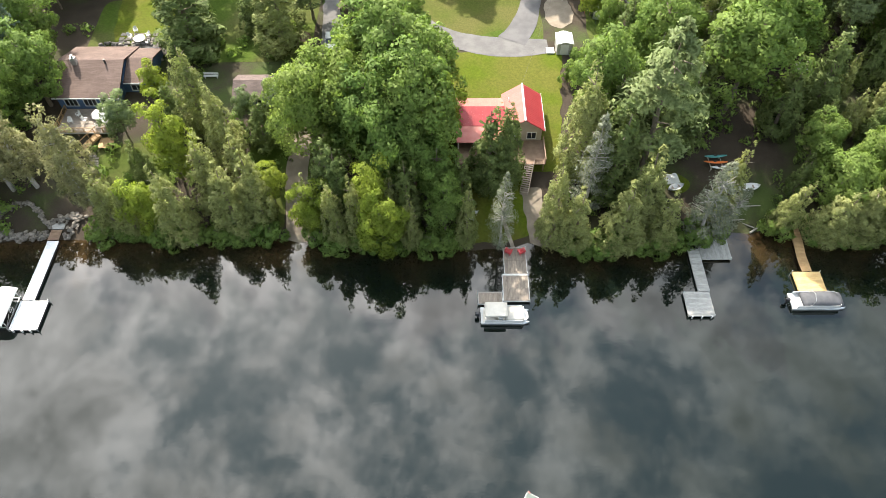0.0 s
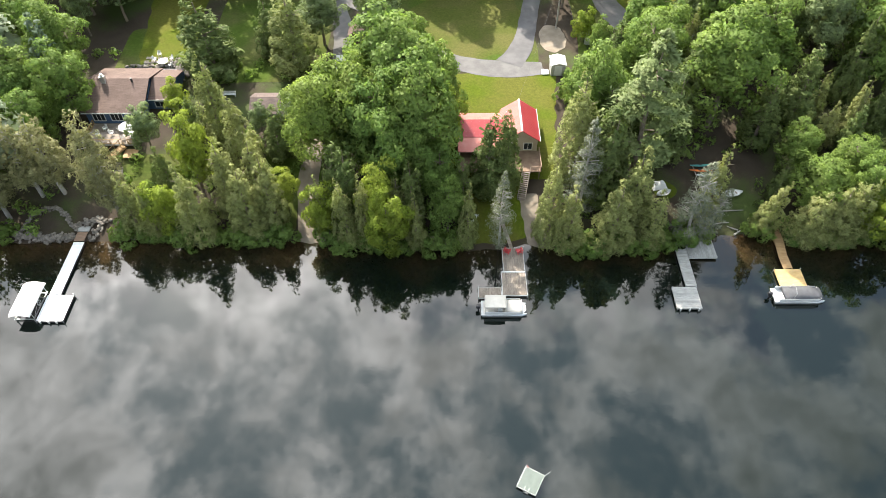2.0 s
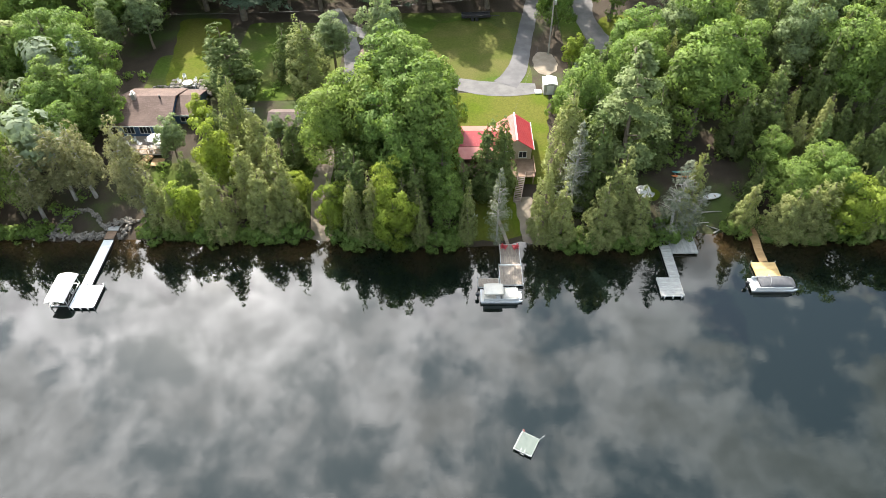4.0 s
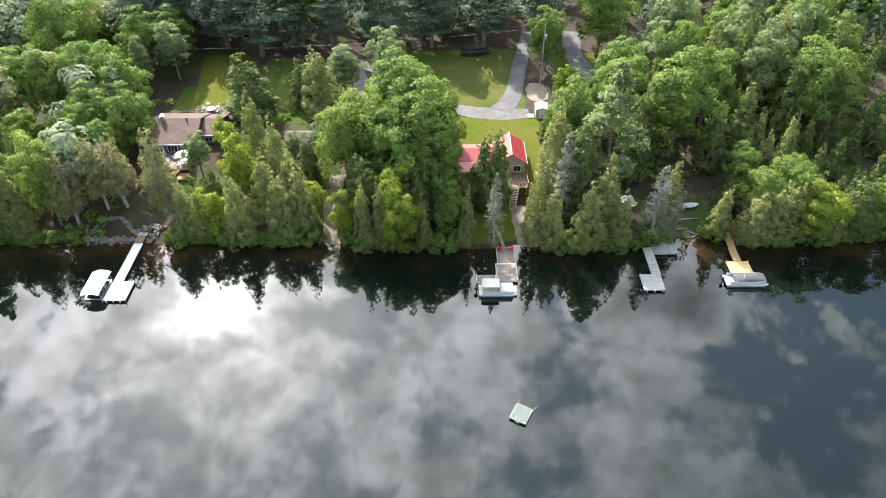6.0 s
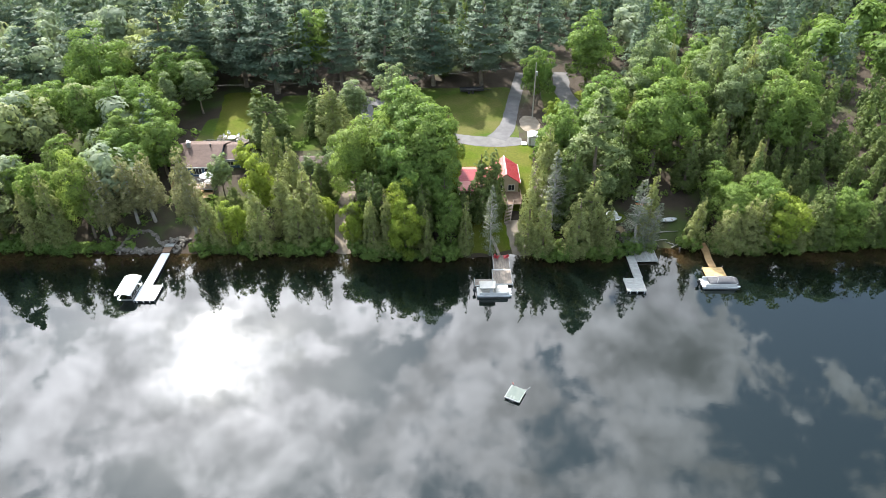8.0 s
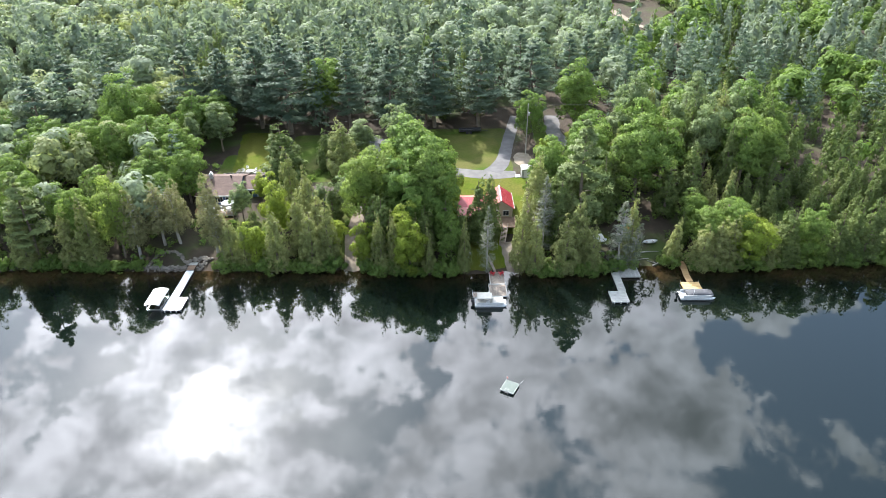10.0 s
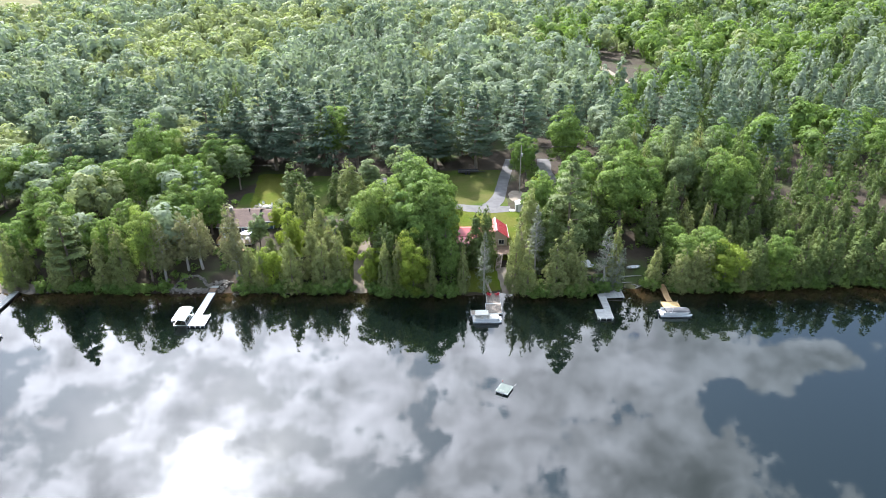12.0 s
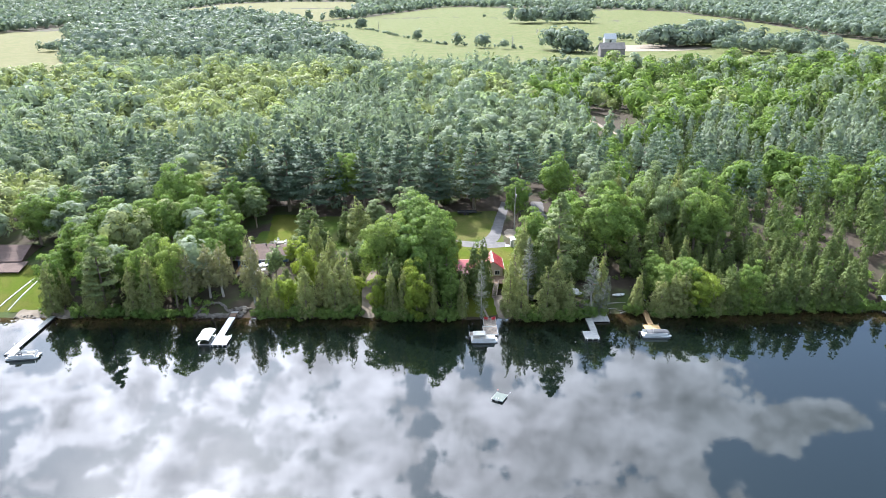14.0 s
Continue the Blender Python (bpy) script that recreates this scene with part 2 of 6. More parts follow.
def roof_material(name, a, b, course=0.14):
    """Asphalt shingles in courses."""
    m, n = material(name)
    p = n.add("ShaderNodeTexCoord").outputs["Object"]
    bricks = n.add("ShaderNodeTexBrick", {"Vector": p, "Color1": rgb(*a), "Color2": rgb(*b), "Mortar": rgb(*[v * 0.55 for v in a]), "Scale": 1.0, "Mortar Size": 0.012, "Brick Width": 0.9, "Row Height": course})
    stain = n.noise(p, 0.45, 4.0)
    colour = n.mix(n.ramp(stain, 0.4, 0.75, 0.0, 0.35), bricks.outputs[0], rgb(*[min(1.0, v * 1.5) for v in b]))
    colour = n.mix(n.math("MULTIPLY", n.noise(p, 30.0, 2.0), 0.3), colour, rgb(*[v * 0.6 for v in a]))
    return finish(m, n, colour, 0.9, 0.0, bricks.outputs[1], 0.5, 0.01, 0.25)


GROUND = ground_material()
LAWN = grass_material("mown_grass", (0.056, 0.086, 0.010), (0.088, 0.112, 0.013), (0.105, 0.10, 0.026))
LAWN_DRY = grass_material("dry_mown_grass", (0.058, 0.074, 0.016), (0.080, 0.094, 0.024), (0.098, 0.092, 0.034))
# long grass, darkened further so that its colour carries tree shade
SHADE_ROUGH_GRASS = grass_material("long_grass_shade_toned", (0.040, 0.070, 0.012), (0.070, 0.102, 0.020), (0.085, 0.085, 0.034))
MEADOW = grass_material("hay_meadow", (0.080, 0.102, 0.036), (0.104, 0.122, 0.048), (0.135, 0.132, 0.066))
HAY = grass_material("cut_hay", (0.128, 0.122, 0.062), (0.165, 0.150, 0.082), (0.110, 0.118, 0.054))
WATER = water_material()
GRAVEL = worn("gravel", (0.10, 0.097, 0.098), (0.16, 0.153, 0.152), 0.5, 9.0, 0.95, strength=0.6, distance=0.03, spec=0.2, jitter=0.0)
ASPHALT = worn("old_asphalt", (0.085, 0.083, 0.086), (0.135, 0.13, 0.134), 0.4, 12.0, 0.9, strength=0.4, spec=0.25, jitter=0.0)
SAND = worn("sandy_soil", (0.165, 0.135, 0.106), (0.25, 0.212, 0.168), 0.6, 9.0, 0.95, strength=0.5, distance=0.03, spec=0.15, jitter=0.0)
STONE = worn("field_stone", (0.085, 0.074, 0.064), (0.20, 0.178, 0.155), 1.5, 12.0, 0.85, strength=0.5, jitter=0.3)
RED_METAL = worn("red_painted_metal", (0.31, 0.03, 0.04), (0.38, 0.055, 0.06), 0.8, 10.0, 0.38, strength=0.05, spec=0.5, jitter=0.04)
PINK_METAL = worn("pale_red_metal", (0.40, 0.10, 0.085), (0.46, 0.155, 0.13), 0.8, 10.0, 0.45, strength=0.05, spec=0.5, jitter=0.04)
SHINGLE_BROWN = roof_material("brown_shingles", (0.115, 0.08, 0.07), (0.155, 0.11, 0.096))
SHINGLE_DARK = roof_material("dark_brown_shingles", (0.11, 0.085, 0.08), (0.16, 0.12, 0.11))
BLUE_SIDING = worn("blue_siding", (0.035, 0.075, 0.15), (0.055, 0.105, 0.20), 0.7, 14.0, 0.55, strength=0.2)
TAN_SIDING = worn("tan_siding", (0.34, 0.28, 0.21), (0.45, 0.38, 0.30), 0.7, 14.0, 0.6, strength=0.2)
DARK_SIDING = worn("dark_brown_siding", (0.07, 0.05, 0.04), (0.12, 0.09, 0.07), 0.7, 14.0, 0.7, strength=0.2)
WHITE_PAINT = worn("white_paint", (0.52, 0.52, 0.515), (0.62, 0.62, 0.615), 1.2, 16.0, 0.45, strength=0.06, jitter=0.04)
WHITE_DECK = worn("white_aluminium_decking", (0.64, 0.65, 0.67), (0.74, 0.75, 0.77), 0.8, 12.0, 0.5, strength=0.05, jitter=0.03)
GREY_METAL = worn("galvanised_metal", (0.38, 0.39, 0.40), (0.52, 0.53, 0.54), 2.0, 20.0, 0.4, 0.7, strength=0.1)
BLACK_PLASTIC = worn("black_plastic", (0.015, 0.015, 0.018), (0.035, 0.035, 0.04), 3.0, 30.0, 0.4, strength=0.05)
PLANK_PALE = worn("weathered_planks", (0.20, 0.165, 0.135), (0.30, 0.25, 0.21), 1.3, 14.0, 0.8, strength=0.3, jitter=0.16)
PLANK_GREY = worn("grey_planks", (0.26, 0.255, 0.245), (0.40, 0.395, 0.38), 1.3, 14.0, 0.8, strength=0.3, jitter=0.14)
PLANK_YELLOW = worn("new_yellow_planks", (0.40, 0.27, 0.11), (0.52, 0.37, 0.18), 1.3, 14.0, 0.7, strength=0.3, jitter=0.10)
PLANK_ORANGE = worn("stained_planks", (0.30, 0.18, 0.085), (0.40, 0.26, 0.13), 1.3, 14.0, 0.75, strength=0.3, jitter=0.12)
PLANK_BROWN = worn("brown_planks", (0.16, 0.10, 0.07), (0.25, 0.17, 0.12), 1.3, 14.0, 0.8, strength=0.3, jitter=0.12)
CANVAS_WHITE = worn("white_canvas", (0.6, 0.6, 0.59), (0.7, 0.7, 0.69), 1.0, 18.0, 0.7, strength=0.15, jitter=0.02)
CANVAS_CREAM = worn("cream_canvas", (0.44, 0.415, 0.375), (0.54, 0.515, 0.47), 1.0, 18.0, 0.75, strength=0.15, jitter=0.02)
CANVAS_GREY = worn("grey_canvas", (0.05, 0.052, 0.06), (0.085, 0.088, 0.098), 1.2, 18.0, 0.75, strength=0.25, jitter=0.02)
HULL_WHITE = worn("white_hull", (0.46, 0.465, 0.47), (0.56, 0.565, 0.57), 0.8, 20.0, 0.35, strength=0.02, jitter=0.02)
PONTOON = worn("pontoon_aluminium", (0.45, 0.46, 0.48), (0.6, 0.61, 0.63), 1.0, 20.0, 0.3, 0.9, strength=0.05)
RED_PLASTIC = worn("red_chair_plastic", (0.42, 0.02, 0.035), (0.55, 0.04, 0.05), 2.0, 20.0, 0.45, strength=0.05)
ORANGE_PLASTIC = worn("orange_plastic", (0.60, 0.14, 0.03), (0.70, 0.20, 0.05), 2.0, 20.0, 0.4, strength=0.05)
TEAL_PLASTIC = worn("teal_plastic", (0.05, 0.22, 0.22), (0.08, 0.30, 0.29), 2.0, 20.0, 0.4, strength=0.05)
TURF = worn("grey_green_raft_carpet", (0.10, 0.122, 0.110), (0.13, 0.152, 0.139), 2.0, 20.0, 0.9, strength=0.3)
POLE_WOOD = worn("pole_wood", (0.28, 0.26, 0.23), (0.40, 0.37, 0.33), 0.8, 12.0, 0.9)
WIRE = worn("wire", (0.05, 0.05, 0.05), (0.09, 0.09, 0.09), 1.0, 5.0, 0.5)
TYRE = worn("rubber", (0.02, 0.02, 0.02), (0.035, 0.035, 0.035), 2.0, 20.0, 0.85)
BARN = worn("grey_barn_boards", (0.13, 0.12, 0.115), (0.21, 0.19, 0.18), 0.3, 3.0, 0.9)


def glass_material():
    m, n = material("window_glass")
    return finish(m, n, rgb(0.02, 0.025, 0.03), 0.05, 0.0, spec=0.7)


GLASS = glass_material()

# ---- mesh helpers ----
def part(name, bm, mat, parent=None, label=""):
    """Links a bmesh as one mesh object under a thing or a part."""
    me = bpy.data.meshes.new(name)
    bm.to_mesh(me)
    bm.free()
    me.materials.append(mat)
    ob = new(name, me)
    if parent:
        ob.parent = parent
    return tagged(ob, label)


def thing(name, label, category, at=(0, 0, 0), turn=0.0, group="", kind=""):
    ob = new(name)
    ob.matrix_world = pose(*at, 0, 0, turn)
    return tagged(ob, label, category, group, kind)


def box(bm, centre, size, turn=(0, 0, 0), bevel=0.0):
    """Adds a box, with its edges rounded off by bevel."""
    m = pose(*centre, *turn) @ Matrix.Diagonal((*size, 1))
    made = bmesh.ops.create_cube(bm, size=1, matrix=m)["verts"]
    if bevel:
        edges = list({e for v in made for e in v.link_edges})
        bmesh.ops.bevel(bm, geom=edges, offset=bevel, segments=2, affect="EDGES", profile=0.5)
    return bm


def boxes(rows, bevel=0.0):
    bm = bmesh.new()
    for centre, size, *turn in rows:
        box(bm, centre, size, turn[0] if turn else (0, 0, 0), bevel)
    return bm


def tube(bm, points, radii, sides=6):
    """Adds a tapered tube along points."""
    points = [Vector(p) for p in points]
    rings = []
    for i, p in enumerate(points):
        ahead = (points[min(i + 1, len(points) - 1)] - points[max(i - 1, 0)]).normalized()
        a = ahead.orthogonal().normalized()
        b = ahead.cross(a)
        r = radii[i] if isinstance(radii, (list, tuple)) else radii
        rings.append([bm.verts.new(p + r * (math.cos(2 * math.pi * k / sides) * a + math.sin(2 * math.pi * k / sides) * b)) for k in range(sides)])
    for low, high in zip(rings, rings[1:]):
        for k in range(sides):
            bm.faces.new((low[k], low[(k + 1) % sides], high[(k + 1) % sides], high[k]))
    bm.faces.new(rings[0][::-1])
    bm.faces.new(rings[-1])
    return bm


def tubes(rows, sides=6):
    bm = bmesh.new()
    for points, radii in rows:
        tube(bm, points, radii, sides)
    return bm


def slab(bm, corners, thick):
    """Adds a flat slab whose upper face has these four corners."""
    corners = [Vector(c) for c in corners]
    down = -(corners[1] - corners[0]).cross(corners[3] - corners[0]).normalized() * thick
    if down.z > 0:
        down = -down
    top = [bm.verts.new(c) for c in corners]
    low = [bm.verts.new(c + down) for c in corners]
    bm.faces.new(top)
    bm.faces.new(low[::-1])
    for k in range(4):
        bm.faces.new((top[k], low[k], low[(k + 1) % 4], top[(k + 1) % 4]))
    bmesh.ops.recalc_face_normals(bm, faces=bm.faces)
    return bm


def loft(bm, rings, close=True):
    """Skins rings of equal length."""
    made = [[bm.verts.new(p) for p in ring] for ring in rings]
    count = len(made[0])
    for low, high in zip(made, made[1:]):
        for k in range(count if close else count - 1):
            bm.faces.new((low[k], low[(k + 1) % count], high[(k + 1) % count], high[k]))
    if close:
        bm.faces.new(made[0][::-1])
        bm.faces.new(made[-1])
    bmesh.ops.recalc_face_normals(bm, faces=bm.faces)
    return bm


def smooth(ob):
    for face in ob.data.polygons:
        face.use_smooth = True
    return ob


# ---- the lie of the land ----
def blend(v, steps):
    """A value that runs smoothly through (place, value) steps."""
    if v <= steps[0][0]:
        return steps[0][1]
    for (a, p), (b, q) in zip(steps, steps[1:]):
        if v <= b:
            f = (v - a) / (b - a)
            return p + (q - p) * f
    return steps[-1][1]


def shore(x):
    """How far north the water reaches."""
    line = [(-140, 60.5), (-110, 60.6), (-96, 60.5), (-88, 61.5), (-75, 60.2), (-66, 59.6), (-58, 59.8), (-48, 60.0), (-35, 59.2), (-21, 59.8), (-10, 57.8), (5, 57.9), (13, 58.8), (20, 57.4), (33, 58.0), (43, 61.2), (52, 60.3), (60, 58.8), (75, 60.5), (90, 61.8), (105, 61.5), (125, 60.5)]
    return blend(x, line) + 0.5 * math.sin(x * 0.9) * math.sin(x * 0.37 + 1)


RISE = [(-40, -3.5), (-12, -2.2), (-3, -0.7), (0, 0.0), (1.5, 0.45), (3.5, 1.0), (8, 2.2), (14, 3.5), (20, 4.6), (26, 5.4), (34, 6.2), (45, 6.6), (75, 7.2), (140, 9.0), (330, 12.0), (600, 12.0), (1200, 16.0), (2500, 28.0), (4500, 60.0)]


def land(x, y):
    """The height of the ground."""
    if y < -400:
        return blend(-400 - y, [(0, -3.5), (60, 3.0), (2000, 20.0)])
    back = y - shore(x)
    z = blend(back, RISE)
    if back > 6:
        z += 0.25 * min(1.0, (back - 6) / 10) * noise.noise((x * 0.06, y * 0.06, 0.0))
    if back > 100:
        z += min(1.0, (back - 100) / 200) * 3.0 * noise.noise((x * 0.004, y * 0.004, 3.0))
    return z


def patch(name, mat, inside, x0, x1, y0, y1, step, lift, label="", category="ground", edge=0.0):
    """A sheet of surface that follows the land, made of the grid cells that lie inside, with the fringe drawn in to an uneven edge."""
    xs, ys = np.arange(x0, x1 + step, step), np.arange(y0, y1 + step, step)
    verts, faces, at = [], [], {}

    def corner(i, j):
        if (i, j) not in at:
            x, y = xs[i] + edge * noise.noise((xs[i] * 0.7, ys[j] * 0.7, 1.0)), ys[j] + edge * noise.noise((xs[i] * 0.7, ys[j] * 0.7, 5.0))
            at[i, j] = len(verts)
            verts.append((x, y, land(x, y) + lift))
        return at[i, j]

    for i in range(len(xs) - 1):
        for j in range(len(ys) - 1):
            if inside(xs[i] + step / 2, ys[j] + step / 2):
                faces.append((corner(i, j), corner(i + 1, j), corner(i + 1, j + 1), corner(i, j + 1)))
    sides = collections.Counter(tuple(sorted(pair)) for f in faces for pair in zip(f, f[1:] + f[:1]))
    beside = collections.defaultdict(list)
    for (a, b), count in sides.items():
        if count == 1:
            beside[a].append(b)
            beside[b].append(a)
    for _ in range(5):
        moved = {k: [(verts[k][c] * 2 + sum(verts[o][c] for o in around)) / (2 + len(around)) for c in (0, 1)] for k, around in beside.items()}
        for k, (x, y) in moved.items():
            verts[k] = (x, y, land(x, y) + lift)
    me = bpy.data.meshes.new(name)
    me.from_pydata(verts, [], faces)
    me.materials.append(mat)
    return smooth(tagged(new(name, me), label, category, "", "structure"))


def ribbon(name, mat, line, lift, label, category="road"):
    """A road along (x, y, width) marks."""
    verts, faces = [], []
    dense = []
    for (ax, ay, aw), (bx, by, bw) in zip(line, line[1:]):
        steps = max(2, int(math.hypot(bx - ax, by - ay) / 1.0))
        dense += [(ax + (bx - ax) * k / steps, ay + (by - ay) * k / steps, aw + (bw - aw) * k / steps) for k in range(steps)]
    dense.append(line[-1])
    for _ in range(6):
        dense = [dense[0]] + [tuple((a[k] + 2 * b[k] + c[k]) / 4 for k in range(3)) for a, b, c in zip(dense, dense[1:], dense[2:])] + [dense[-1]]
    for k, (x, y, w) in enumerate(dense):
        px, py = dense[max(k - 1, 0)][:2]
        qx, qy = dense[min(k + 1, len(dense) - 1)][:2]
        d = math.hypot(qx - px, qy - py) or 1.0
        nx, ny = -(qy - py) / d, (qx - px) / d
        for s in range(5):
            f = (s - 2) / 4 * w * (1 + 0.12 * noise.noise((x * 0.4, y * 0.4, s * 3.0)) * abs(s - 2) / 2)
            vx, vy = x + nx * f, y + ny * f
            verts.append((vx, vy, land(vx, vy) + lift + 0.02 * (2 - abs(s - 2))))
    for k in range(len(dense) - 1):
        for s in range(4):
            a = 5 * k + s
            faces.append((a, a + 1, a + 6, a + 5))
    me = bpy.data.meshes.new(name)
    me.from_pydata(verts, [], faces)
    me.materials.append(mat)
    return smooth(tagged(new(name, me), label, category, "", "structure"))


# ---- ground, lake, lawns and roads ----
def graded(steps):
    out = []
    for a, b, step in steps:
        out += list(np.arange(a, b, step))
    return out + [steps[-1][1]]


gx = graded([(-4500, -900, 300), (-900, -300, 50), (-300, -140, 10), (-140, 140, 2), (140, 300, 10), (300, 900, 50), (900, 4500, 300)])
gy = graded([(-3000, -480, 280), (-480, -380, 20), (-380, 40, 35), (40, 56, 2), (56, 66, 0.7), (66, 130, 2), (130, 300, 8), (300, 900, 25), (900, 4500, 150)])
verts = [(x, y, land(x, y)) for y in gy for x in gx]
wide = len(gx)
faces = [(j * wide + i, j * wide + i + 1, (j + 1) * wide + i + 1, (j + 1) * wide + i) for j in range(len(gy) - 1) for i in range(wide - 1)]
me = bpy.data.meshes.new("ground")
me.from_pydata(verts, [], faces)
me.materials.append(GROUND)
smooth(tagged(new("ground", me), "brown forest floor with leaf litter, sloping to the lake", "ground", "", "structure"))
me = bpy.data.meshes.new("water")
me.from_pydata([(-2500, -460, 0), (2500, -460, 0), (2500, 64, 0), (-2500, 64, 0)], [], [(0, 1, 2, 3)])
me.materials.append(WATER)
tagged(new("water", me), "calm dark lake water reflecting clouds and trees", "water", "", "structure")


def in_oval(cx, cy, rx, ry):
    return lambda x, y: ((x - cx) / rx) ** 2 + ((y - cy) / ry) ** 2 < 1 + 0.25 * noise.noise((x * 0.3, y * 0.3, 9.0))


patch("lawn_south", LAWN, lambda x, y: 0.5 < x < 19.5 and 70 < y < 93.5 and x < 17.4 + (y - 70) * 0.09, -2, 22, 68, 95, 0.35, 0.05, "sunlit mown lawn behind the red-roofed cottage", "lawn", 0.5)
patch("lawn_shore", LAWN, lambda x, y: 2.5 < x < 12.5 and y > shore(x) + 0.9 and y < 71, 0, 14, 58, 72, 0.35, 0.05, "mown grass bank above the dock", "lawn", 0.5)
patch("lawn_verge", SHADE_ROUGH_GRASS, lambda x, y: -15 < x < 31 and 95.5 < y < 126 and not 17 < x < 24.5, -16, 32, 95, 127, 0.7, 0.03, "rough grass beside the drives", "lawn", 0.6)
patch("lawn_circle", LAWN_DRY, in_oval(4.5, 110, 11.5, 12.0), -12, 20, 95, 124, 0.35, 0.05, "dry mown grass inside the loop of the drive", "lawn", 0.4)
patch("lawn_west", LAWN, lambda x, y: abs(x + 51.5 + (y - 100) * 0.10) < 4.5 + 0.04 * (y - 94) and 93 < y < 124, -66, -40, 92, 126, 0.8, 0.05, "bright strip of grass behind the blue house", "lawn", 0.8)
# part of the shade on these three lawns is the darker grass colour
patch("lawn_house", SHADE_ROUGH_GRASS, lambda x, y: -53 < x < -40 and 66 < y < 75.5, -54, -38, 64, 77, 0.6, 0.04, "shaded grass below the blue house", "lawn", 0.8)
patch("lawn_garden", SHADE_ROUGH_GRASS, lambda x, y: -60 < x < -55 and 91 < y < 108, -68, -53, 90, 118, 1.0, 0.035, "shaded grass and beds behind the blue house", "lawn", 0.8)
patch("lawn_middle", SHADE_ROUGH_GRASS, lambda x, y: -44 < x < -22 and 92 < y < 122, -46, -20, 90, 124, 1.0, 0.035, "shaded grass under scattered trees", "lawn", 0.8)
patch("ramp_verge", SHADE_ROUGH_GRASS, lambda x, y: -30 < x < -20 and 61.5 < y < 84, -32, -18, 60, 86, 0.8, 0.045, "long grass beside the boat ramp", "lawn", 0.5)
patch("lawn_far_west", LAWN, lambda x, y: -135 < x < -107 and y > shore(x) + 2.0 and y < 84, -136, -100, 60, 86, 1.0, 0.05, "mown grass in front of the brown house", "lawn", 0.5)
patch("lawn_east", LAWN, in_oval(39, 116, 7, 9), 30, 48, 104, 128, 0.8, 0.04, "patch of grass beside the drive", "lawn", 0.5)
patch("tent_grass", LAWN, in_oval(34.5, 68.0, 2.0, 1.8), 29, 38, 61, 70, 0.6, 0.05, "small bright patch of grass", "lawn", 0.3)
patch("bare_soil_east", SAND, in_oval(20.0, 104.5, 2.5, 4.6), 15, 25, 97, 112, 0.35, 0.06, "bare sandy ground by the shed", "soil", 0.4)
patch("soil_bank", SAND, lambda x, y: abs(x - 13.6 - 0.12 * (62 - y)) < 1.5 and shore(x) - 0.4 < y < 67.5, 10, 18, 57, 70, 0.35, 0.06, "sandy landing beside the dock", "soil", 0.4)
patch("beach_west", SAND, lambda x, y: -113 < x < -98 and shore(x) - 0.3 < y < shore(x) + 3.0, -115, -96, 59, 68, 0.6, 0.07, "sandy edge of the neighbour's shore", "soil", 0.4)
ribbon("road_loop", GRAVEL, [(-24, 121, 3.4), (-13, 113, 3.4), (-6.5, 104, 3.6), (-2, 99, 4.2), (3, 96.3, 4.6), (9, 95.0, 5.0), (14, 95.0, 4.6), (17.4, 95.2, 3.4)], 0.09, "pale gravel drive behind the lawn")
ribbon("road_stem", ASPHALT, [(11.5, 96.5, 5.0), (13.5, 100, 4.2), (15.2, 106, 3.6), (16.5, 114, 3.4), (18.5, 124, 3.4), (21, 136, 3.4)], 0.12, "grey drive leading up into the pines")
ribbon("road_east", GRAVEL, [(46, 102, 6.0), (40, 104.5, 7.0), (35, 108, 6.5), (32, 115, 5.0), (30.5, 124, 4.6), (32, 136, 4.4)], 0.09, "wide gravel turning place")
ribbon("drive_middle", GRAVEL, [(-19.0, 91, 3.6), (-18.8, 98, 3.6), (-19.6, 108, 3.6), (-22, 118, 3.4), (-26, 128, 3.2)], 0.1, "pale gravel drive beside the deciduous trees")
ribbon("ramp", SAND, [(-20.6, 59.2, 4.4), (-21.4, 64, 3.4), (-22.2, 70, 3.4), (-21.6, 76, 3.0), (-19.5, 84, 2.6), (-19.0, 91, 3.0)], 0.1, "sandy track running down to the water", "path")
ribbon("cart_track", SAND, [(92, 225, 3.0), (84, 245, 3.0), (80, 268, 4.0), (74, 290, 3.0)], 0.3, "bare sandy clearing in the woods", "path")
# the fields beyond the woods, by their corners
FIELDS = {
    "hayfield_west": [(-375, 600), (-300, 455), (-350, 425), (-560, 440), (-900, 600), (-900, 900), (-727, 990), (-703, 1040), (-690, 1140), (-657, 1345), (-625, 1170), (-521, 907), (-430, 718)],
    "hayfield_far": [(-732, 1880), (-753, 2426), (-659, 2600), (-300, 2600), (-207, 1500), (-262, 1208), (-441, 1480), (-584, 1508)],
    "meadow": [(-262, 1225), (-215, 987), (-100, 640), (-75, 490), (0, 462), (92, 440), (175, 450), (230, 490), (390, 490), (475, 560), (524, 745), (532, 871), (538, 1011), (561, 1291), (554, 1607), (470, 1748), (315, 1775), (193, 1869), (0, 1983), (-175, 1470)],
}


def inside(corners, x, y):
    odd = False
    for (ax, ay), (bx, by) in zip(corners, corners[1:] + corners[:1]):
        if (ay > y) != (by > y) and x < ax + (bx - ax) * (y - ay) / (by - ay):
            odd = not odd
    return odd


def in_field(x, y):
    dx, dy = 9 * noise.noise((x * 0.02, y * 0.02, 2.0)), 9 * noise.noise((x * 0.02, y * 0.02, 6.0))
    return any(inside(corners, x + dx, y + dy) for corners in FIELDS.values())


